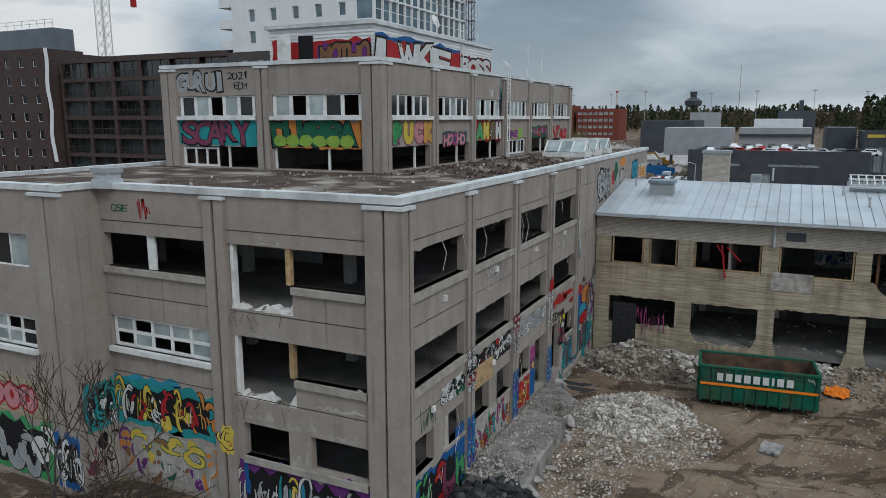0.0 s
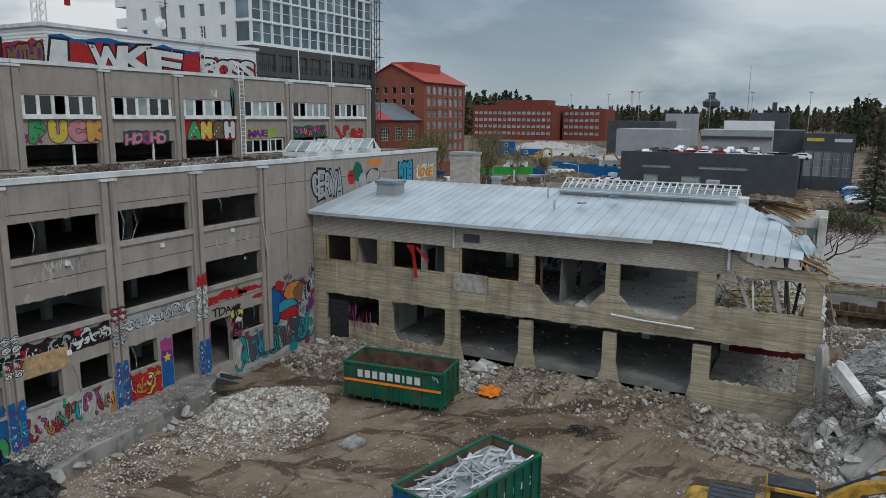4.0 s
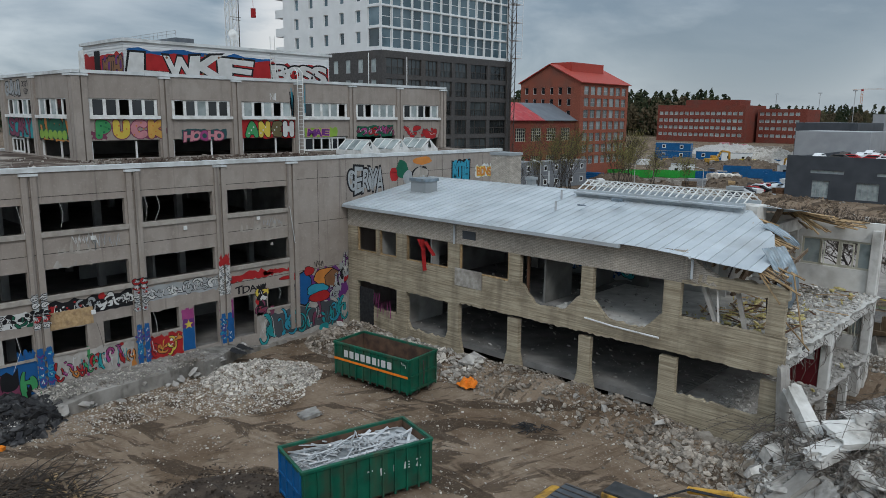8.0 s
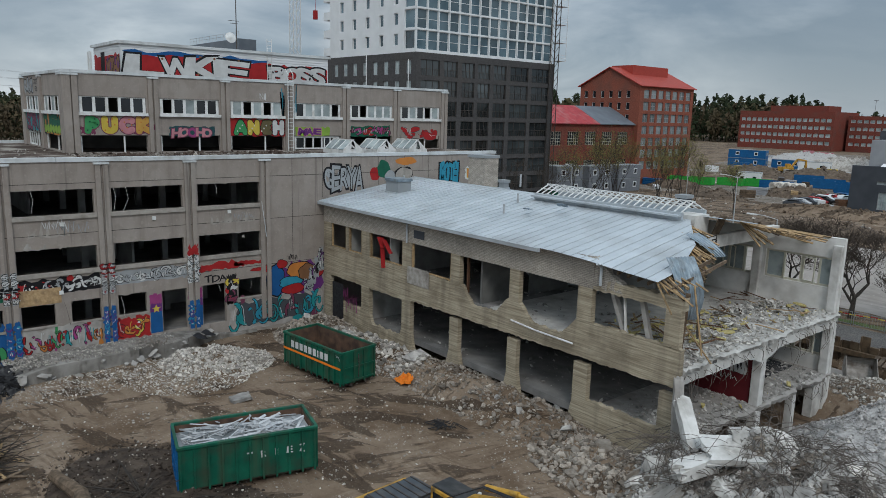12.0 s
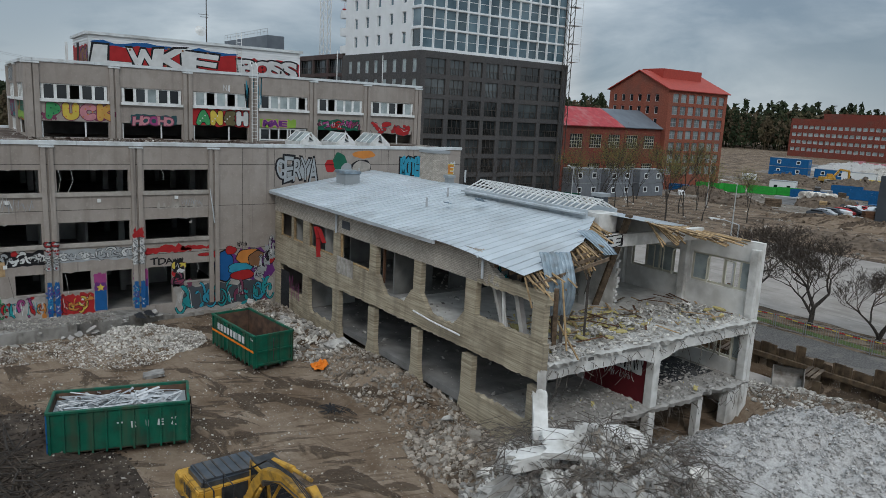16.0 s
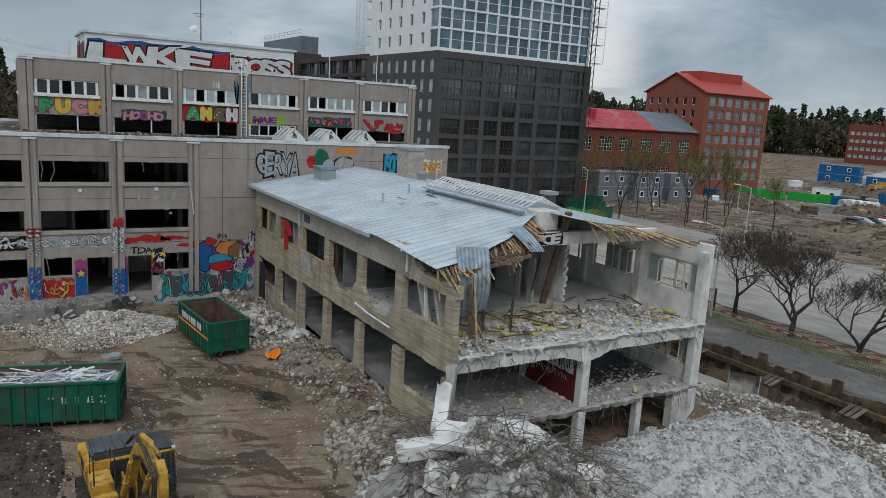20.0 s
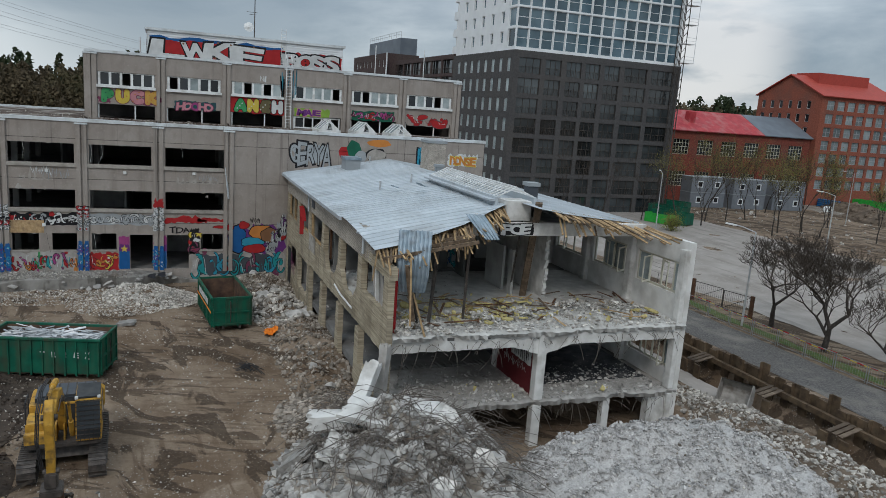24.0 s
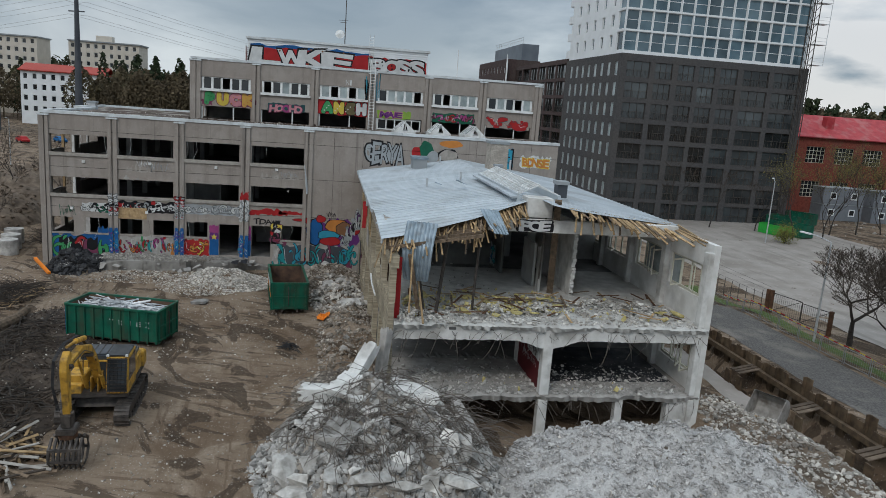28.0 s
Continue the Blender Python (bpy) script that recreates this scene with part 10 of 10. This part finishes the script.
rnd = random.Random(9)
kinds = list(CAR_INKS)
for k in range(11):
    car(-16 + k * 3.1 + rnd.uniform(-0.5, 0.5), 172 + rnd.uniform(-1, 1), 7.15, rnd.choice((0, 90, 95, 180)), rnd.choice(("white", "white", "silver", "black", "dark grey", "red")), "on the dealer's roof deck")
for k in range(7):
    car(-14 + k * 2.7, 183 + rnd.uniform(-1, 1), 7.15, 90, rnd.choice(("white", "silver", "black", "dark grey", "red", "white")), "on the dealer's roof deck")
for k in range(7):
    car(-13 + k * 2.9, 198, 7.15, 90, rnd.choice(("white", "silver", "black", "dark grey")), "on the dealer's roof deck")
for k in range(12):
    car(25 + rnd.uniform(-0.4, 0.4), 158 + k * 3.1, ground_z(25, 160 + k * 3), 10, rnd.choice(kinds), "in the dealer's yard")
    car(36 + k * 0.5, 155 + k * 3.3, ground_z(36, 160 + k * 3), 12, rnd.choice(kinds), "in the dealer's yard")
for k in range(9):
    car(-27 + rnd.uniform(-0.6, 0.6), 158 + k * 3.0, ground_z(-27, 160), 5, rnd.choice(kinds), "beside the dealer's hall")
for k in range(8):
    car(-30 + k * 2.3, 176 + k * 0.6, ground_z(-24, 178), 80, rnd.choice(("white", "silver", "black", "dark grey", "white", "blue")), "at the edge of the building site")
for x, y in ((-127, -26), (-118, -34), (-133, -20), (-108, -40)):
    car(x, y, ground_z(x, y), 40, rnd.choice(kinds), "on the far street")


# ---- building site beyond ----
def skip(x, y, turn, mat_name, colour, ln=6.0, h=1.9, where="on the building site"):
    ob = thing("waste_container", "open %s steel container %s" % (colour, where), "container", "site containers", at=(x, y, ground_z(x, y)), turn=turn)
    for a in (-1.2, 1.15):
        bm = bmesh.new()
        box(bm, -ln / 2, ln / 2, a, a + 0.05, 0.1, h)
        part("side_wall", bm, mat_name, ob)
        bm = bmesh.new()
        for k in range(7):
            u = -ln / 2 + 0.1 + k * (ln - 0.2) / 6
            box(bm, u - 0.04, u + 0.04, a - 0.05 if a < 0 else a + 0.05, a if a < 0 else a + 0.1, 0.1, h)
        part("ribs", bm, mat_name, ob)
    for a in (-ln / 2, ln / 2 - 0.05):
        bm = bmesh.new()
        box(bm, a, a + 0.05, -1.15, 1.15, 0.1, h)
        part("end_wall", bm, mat_name, ob)
    bm = bmesh.new()
    box(bm, -ln / 2, ln / 2, -1.15, 1.15, 0.1, 0.2)
    part("floor", bm, "rust_inside", ob)


M["cabin_grey"] = paint("grey_cabin_sheet", (0.17, 0.185, 0.205), 0.5)
M["bright_green"] = paint("bright_green_paint", (0.03, 0.33, 0.05))
for x, y, t in ((-62, 184, 10), (-57, 189, 12), (-66, 181, 8), (-52, 193, 15)):
    skip(x, y, t, "bright_green", "bright green")
for x, y, t in ((-46, 112, 25), (-40, 108, 20), (-53, 118, 30)):
    skip(x, y, t, "green_steel", "green", where="near the tower")
skip(-40, 106, 20, "bright_green", "bright green", 4, 1.5, "near the tower")
for x, y, t in ((-40, 205, 20), (-33, 200, 15), (-48, 212, 20), (-30, 193, 10), (-44, 186, 5)):
    skip(x, y, t, "blue_steel", "blue", 7, 2.4)


def hut(x, y, turn, w, d, h, mat_name, label, floors=1):
    ob = thing("site_cabin", label, "cabin", "site cabins", at=(x, y, ground_z(x, y)), turn=turn)
    for k in range(floors):
        z = k * h
        bm = bmesh.new()
        box(bm, -w / 2, w / 2, -d / 2, d / 2, z + 0.05, z + h - 0.03)
        body = part("body", bm, mat_name, ob)
        bm = bmesh.new()
        box(bm, -w / 2 - 0.05, w / 2 + 0.05, -d / 2 - 0.05, d / 2 + 0.05, z + h - 0.12, z + h)
        part("roof", bm, "tank_grey", ob)
        for u in (-w / 4, w / 4):
            for s in (-1, 1):
                bm = bmesh.new()
                a, b = sorted((s * d / 2, s * (d / 2 + 0.03)))
                box(bm, u - 0.6, u + 0.6, a, b, z + 0.9, z + 2.1)
                win = part("window", bm, "white_panel", body)
                bm = bmesh.new()
                a, b = sorted((s * (d / 2 + 0.031), s * (d / 2 + 0.04)))
                box(bm, u - 0.42, u + 0.42, a, b, z + 1.08, z + 1.92)
                part("pane", bm, "dark_glass", win)
        bm = bmesh.new()
        box(bm, w / 2, w / 2 + 0.03, -0.5, 0.5, z + 1.0, z + 2.0)
        part("window", bm, "pale_pane", body)


hut(-62, 132, 90, 8, 3, 2.9, "cabin_grey", "stacked pale grey site cabins by the old hall", 2)
hut(-62, 142, 90, 8, 3, 2.9, "cabin_grey", "stacked pale grey site cabins by the old hall", 2)
hut(-62, 152, 90, 8, 3, 2.9, "cabin_grey", "stacked pale grey site cabins by the old hall", 2)
hut(-86, 252, 10, 12, 3, 2.8, "blue_steel", "stacked blue site cabins on the building site", 2)
hut(-74, 256, 10, 10, 3, 2.8, "blue_steel", "blue site cabin on the building site", 1)
hut(-64, 252, 10, 9, 3, 3.0, "white_panel", "white site cabin on the building site", 1)
hut(-58, 200, 20, 6, 3, 3.0, "white_panel", "white site cabin with a dark roof", 1)
hut(-36, 216, 30, 5, 3, 3.0, "white_panel", "white site cabin on the building site", 1)
pipes = thing("concrete_pipes", "stack of pale concrete pipes", "pipes")
for k in range(9):
    bm = bmesh.new()
    a, r = k % 5, k // 5
    x, y = -42 + a * 1.5 + r * 0.75, 178 + a * 0.3
    z = ground_z(x, y) + 0.75 + r * 1.25
    tube(bm, [(x, y, z), (x + 0.6, y + 3.4, z)], 0.72, 14)
    part("pipe", bm, "rubble_white", pipes)
rings = thing("manhole_rings", "row of grey concrete manhole rings", "pipes")
for k in range(3):
    bm = bmesh.new()
    x, y = -17.5 + 1.9 * k, 15.0 + 0.5 * k
    tube(bm, [(x, y, ground_z(x, y)), (x, y, ground_z(x, y) + 1.3)], 0.8, 18)
    part("ring", bm, "rubble", rings)
for k, (cx, cy, rx, ry, h, m) in enumerate(((-28, 205, 9, 5, 2.2, "rubble_white"), (-60, 170, 8, 4, 1.8, "rubble_brown"), (-20, 190, 8, 6, 2.0, "rubble_brown"), (-46, 160, 9, 4, 1.5, "rubble_brown"), (-8, 128, 14, 4, 1.2, "rubble_brown"), (18, 132, 10, 4, 1.3, "grass"), (-50, 225, 14, 8, 3.0, "rubble_brown"), (-34, 176, 9, 4, 2.0, "rubble_brown"), (-70, 226, 10, 7, 2.5, "rubble_brown"), (-36, 240, 16, 8, 3.0, "dust"), (-58, 262, 18, 9, 3.4, "rubble_white"), (-30, 268, 15, 8, 3.2, "rubble_brown"), (-78, 282, 18, 9, 3.0, "dust"), (-52, 296, 20, 9, 3.4, "rubble_brown"), (-16, 150, 16, 4, 1.6, "ground"), (10, 148, 20, 5, 1.6, "ground"), (-47, 7, 12, 8, 2.6, "rubble_brown"), (-28, 10, 8, 4, 1.6, "rubble_brown"))):
    heap("earth_mound", "mound of dug earth and stones", cx, cy, rx, ry, h, m, m, 420, 0.12, 0.5, 200 + k, 0.9, category="earth mound")
for k, (x, y, t, m) in enumerate(((-45, 262, 30, "orange"), (-34, 226, 200, "yellow"), (-66, 238, 60, "yellow"))):
    far = thing("site_digger", "small distant digger at work's end on the building site", "excavator", "site diggers", at=(x, y, ground_z(x, y)), turn=t)
    for s in (-1.1, 1.1):
        bm = bmesh.new()
        box(bm, -1.9, 1.9, s - 0.3, s + 0.3, 0, 0.9)
        bmesh.ops.bevel(bm, geom=list(bm.edges), offset=0.2, segments=2, affect="EDGES")
        part("track", bm, "dark_steel", far)
    bm = bmesh.new()
    box(bm, -2.4, 1.3, -1.3, 1.3, 0.95, 2.1)
    part("body", bm, m, far)
    bm = bmesh.new()
    box(bm, 0.0, 1.4, 0.35, 1.3, 2.1, 3.0)
    part("cab", bm, m, far)
    bm = bmesh.new()
    for p, q in (((1.0, 0, 1.8), (3.2, 0, 4.4)), ((3.2, 0, 4.4), (6.0, 0, 4.0)), ((6.0, 0, 4.0), (6.2, 0, 1.2))):
        beam(bm, p, q, 0.45, 0.5)
    part("boom", bm, m, far)

rnd = random.Random(77)
for k in range(46):                                   # stacked material on the building site
    x, y = rnd.uniform(-72, -18), rnd.uniform(158, 236)
    if -66 < x < -44 and 176 < y < 198:
        continue
    st = thing("material_stack", rnd.choice(("pallet of wrapped building blocks on the site", "stack of sawn boards on the building site", "stack of dark pipes and mesh on the site")), "stack", "site materials", at=(x, y, ground_z(x, y)), turn=rnd.uniform(0, 180))
    w, d, m = rnd.uniform(1.2, 5.0), rnd.uniform(1.0, 1.8), rnd.choice(("timber", "white_panel", "dark_steel", "rubble_white", "grey_light", "timber_dark", "blue_steel", "rust"))
    for j in range(rnd.choice((2, 3, 4))):
        bm = bmesh.new()
        box(bm, -w / 2, w / 2, -d / 2 + 0.1 * rnd.random(), d / 2, j * 0.42, j * 0.42 + 0.36, pose(0, 0, 0, 0, 0, rnd.uniform(-6, 6)))
        part("layer", bm, m, st)
for k in range(44):                                   # and further off, towards the woods
    x, y = rnd.uniform(-96, -20), rnd.uniform(226, 318)
    st = thing("material_stack", rnd.choice(("pallet of wrapped building blocks on the site", "stack of sawn boards on the building site", "pale tarpaulin-covered stack on the site")), "stack", "site materials", at=(x, y, ground_z(x, y)), turn=rnd.uniform(0, 180))
    w, d, m = rnd.uniform(2.0, 7.0), rnd.uniform(1.2, 2.4), rnd.choice(("timber", "white_panel", "white_panel", "rubble_white", "grey_light", "blue_steel", "yellow_ink", "dark_steel", "pink_ink"))
    for j in range(rnd.choice((2, 3))):
        bm = bmesh.new()
        box(bm, -w / 2, w / 2, -d / 2 + 0.1 * rnd.random(), d / 2, j * 0.6, j * 0.6 + 0.54, pose(0, 0, 0, 0, 0, rnd.uniform(-6, 6)))
        part("layer", bm, m, st)
rng = np.random.default_rng(301)
n = 5200
pts = np.stack([rng.uniform(-90, 30, n), rng.uniform(118, 320, n), np.zeros(n)], 1)
pts[:, 2] = [ground_z(x, y) + 0.05 for x, y, _ in pts]
v, f = stone_mesh(pts, 0.12 * 5.0 ** (rng.uniform(0, 1, n) ** 3), 302)
tagged(raw("site_litter", v, f, "rubble_white"), "stones and scraps strewn over the building site", "rubble", kind="stuff")

# ---- cranes, masts, wires, water tower ----
def crane(name, x, y, h, jib, heading, mat_name, label, w=1.9):
    ob = thing(name, label, "crane")
    bm = bmesh.new()
    z0 = ground_z(x, y)
    for a in (-w / 2, w / 2):
        for b in (-w / 2, w / 2):
            beam(bm, (x + a, y + b, z0), (x + a, y + b, z0 + h), 0.16, 0.16)
    z = z0
    while z < z0 + h - 2:
        for s in (-1, 1):
            beam(bm, (x - w / 2, y + s * w / 2, z), (x + w / 2, y + s * w / 2, z + 2), 0.09, 0.09)
            beam(bm, (x + s * w / 2, y - w / 2, z + 2), (x + s * w / 2, y + w / 2, z), 0.09, 0.09)
        z += 2
    part("mast", bm, mat_name, ob)
    bm = bmesh.new()
    box(bm, x - w * 0.6, x + w * 0.6, y - w * 0.6, y + w * 0.6, z0 + h, z0 + h + 2.4)
    part("slewing_unit", bm, "red_ink", ob)
    c, s = math.cos(heading), math.sin(heading)
    bm = bmesh.new()
    for k in range(int(jib / 2)):
        for o in (-0.6, 0.6):
            a, b = (x + c * k * 2 - s * o, y + s * k * 2 + c * o, z0 + h + 2.4), (x + c * (k * 2 + 2) - s * o, y + s * (k * 2 + 2) + c * o, z0 + h + 2.4)
            t = (x + c * (k * 2 + 1), y + s * (k * 2 + 1), z0 + h + 3.6)
            beam(bm, a, b, 0.13, 0.13), beam(bm, a, t, 0.08, 0.08), beam(bm, t, b, 0.08, 0.08)
    for k in range(6):
        beam(bm, (x - c * k * 2, y - s * k * 2, z0 + h + 2.4), (x - c * (k * 2 + 2), y - s * (k * 2 + 2), z0 + h + 2.4), 0.4, 0.3)
    part("jib", bm, mat_name, ob)
    return ob


cr = crane("tower_crane", -125, 105, 52, 46, radians(200), "white_frame", "white lattice tower crane with a red slewing unit")
bm = bmesh.new()
tube(bm, [(-118, 106.5, 60), (-118, 106.5, 38.5)], 0.05, 5)
box(bm, -118.4, -117.6, 106.1, 106.9, 36.5, 38.5)
part("hook_block", bm, "red_ink", cr, "red hook block on its rope")
crane("tower_crane", -250, 1150, 46, 56, radians(10), "orange_ink", "far tower crane over the woods", 2.4)
wt = thing("water_tower", "distant mushroom-shaped water tower", "water tower")
bm = bmesh.new()
tube(bm, [(-162, 1366, 0), (-162, 1366, 32), (-162, 1366, 36), (-162, 1366, 44), (-162, 1366, 50)], [4, 4, 14, 15, 6], 20)
part("tank", bm, "grey_panel", wt)
bm = bmesh.new()
tube(bm, [(-162, 1366, 50), (-162, 1366, 60)], [5, 6.5], 16)
part("cabin", bm, "grey_panel", wt)
bm = bmesh.new()
tube(bm, [(-48, 756, 0), (-48, 756, 64)], [0.5, 0.2], 6)
tagged(part("radio_mast", bm, "grey_light"), "tall thin distant radio mast", "mast")
for k in range(16):
    x = -230 + k * 30
    bm = bmesh.new()
    y = 480 + 40 * math.sin(k * 2.3)
    z = ground_z(x, y)
    tube(bm, [(x, y, z), (x, y, z + 26)], 0.16, 5)
    box(bm, x - 1.2, x + 1.2, y - 0.2, y + 0.2, z + 25.5, z + 26)
    tagged(part("light_mast", bm, "grey_light"), "distant slim floodlight mast above the woods", "mast", group="light masts")
pole = thing("power_pylon", "tapered grey steel power pole with cross arms", "pylon")
PXY = (-120.0, -11.5)
bm = bmesh.new()
tube(bm, [(*PXY, -1), (*PXY, 36)], [1.0, 0.35], 12)
part("pole", bm, "grey_panel", pole)
for z, w in ((34.5, 1.6), (32.0, 2.0), (29.3, 1.6)):
    bm = bmesh.new()
    beam(bm, (PXY[0], PXY[1] - w, z), (PXY[0], PXY[1] + w, z + 0.1), 0.25, 0.25)
    part("cross_arm", bm, "grey_panel", pole)
    for s in (-1, 1):
        for end, sag in (((-420, 150), 9), ((-300, -220), 8)):
            bm = bmesh.new()
            p, q = (PXY[0], PXY[1] + s * w, z - 0.6), (end[0], end[1] + s * w, z + 3)
            pts = [tuple(p[i] + (q[i] - p[i]) * t for i in range(3)) for t in [j / 10 for j in range(11)]]
            pts = [(a, b, c - sag * 4 * t * (1 - t)) for (a, b, c), t in zip(pts, [j / 10 for j in range(11)])]
            tube(bm, pts, 0.028, 4)
            part("power_line", bm, "grey_light", pole)

# ---- far apartment houses in the west ----
def block(label, x, y0, y1, z1, depth, cols, rows, mat_name, roof, z0=-1.0, base=2.5):
    ob = thing("apartment_block", label, "building", "far apartment blocks")
    shell(ob, x - depth, x - 0.6, y0, y1, z0, z1, mat_name)
    cw, rh = (y1 - y0) / cols, (z1 - base) / rows
    cells = [(y0 + i * cw + cw * 0.28, y0 + i * cw + cw * 0.72, base + j * rh + rh * 0.3, base + j * rh + rh * 0.8) for i in range(cols) for j in range(rows)]
    facade(ob, ("E", x), y0, y1, z0, z1, cells, mat_name, "dark_glass", frame_mat="white_panel")
    wall("wall", ("N", y1 + 0.3), x - depth, x, z0, z1, [], 0.3, mat_name, ob)
    shell(ob, x - depth - 0.5, x + 0.5, y0 - 0.4, y1 + 0.7, z1, z1 + 0.5, roof, "roof")
    return ob


M["cream"] = surf("cream_plaster", (0.50, 0.45, 0.38), (0.58, 0.53, 0.46), scale=0.4, bump=0.05)
block("pale cream apartment block on the western rise", -262, -86, -71.5, 29.8, 14, 5, 8, "cream", "tank_grey")
b2 = block("pale cream apartment block on the western rise", -260, -59, -33, 29.6, 14, 9, 8, "cream", "tank_grey")
shell(b2, -268, -264, -50, -44, 30, 32.5, "cream", "roof_house")
b3 = block("low white apartment house with a red roof", -200, -54, -29, 16.5, 12, 9, 4, "white_panel", "red_roof", base=3.0)
bm = bmesh.new()
beam(bm, (-199.2, -41.5, 16.7), (-206, -41.5, 19.0), 26.0, 0.3)
beam(bm, (-212.8, -41.5, 16.7), (-206, -41.5, 19.0), 26.0, 0.3)
part("roof", bm, "red_roof", b3)
block("grey apartment block at the street", -150, -62, -45, 20, 12, 6, 6, "grey_panel", "tank_grey")
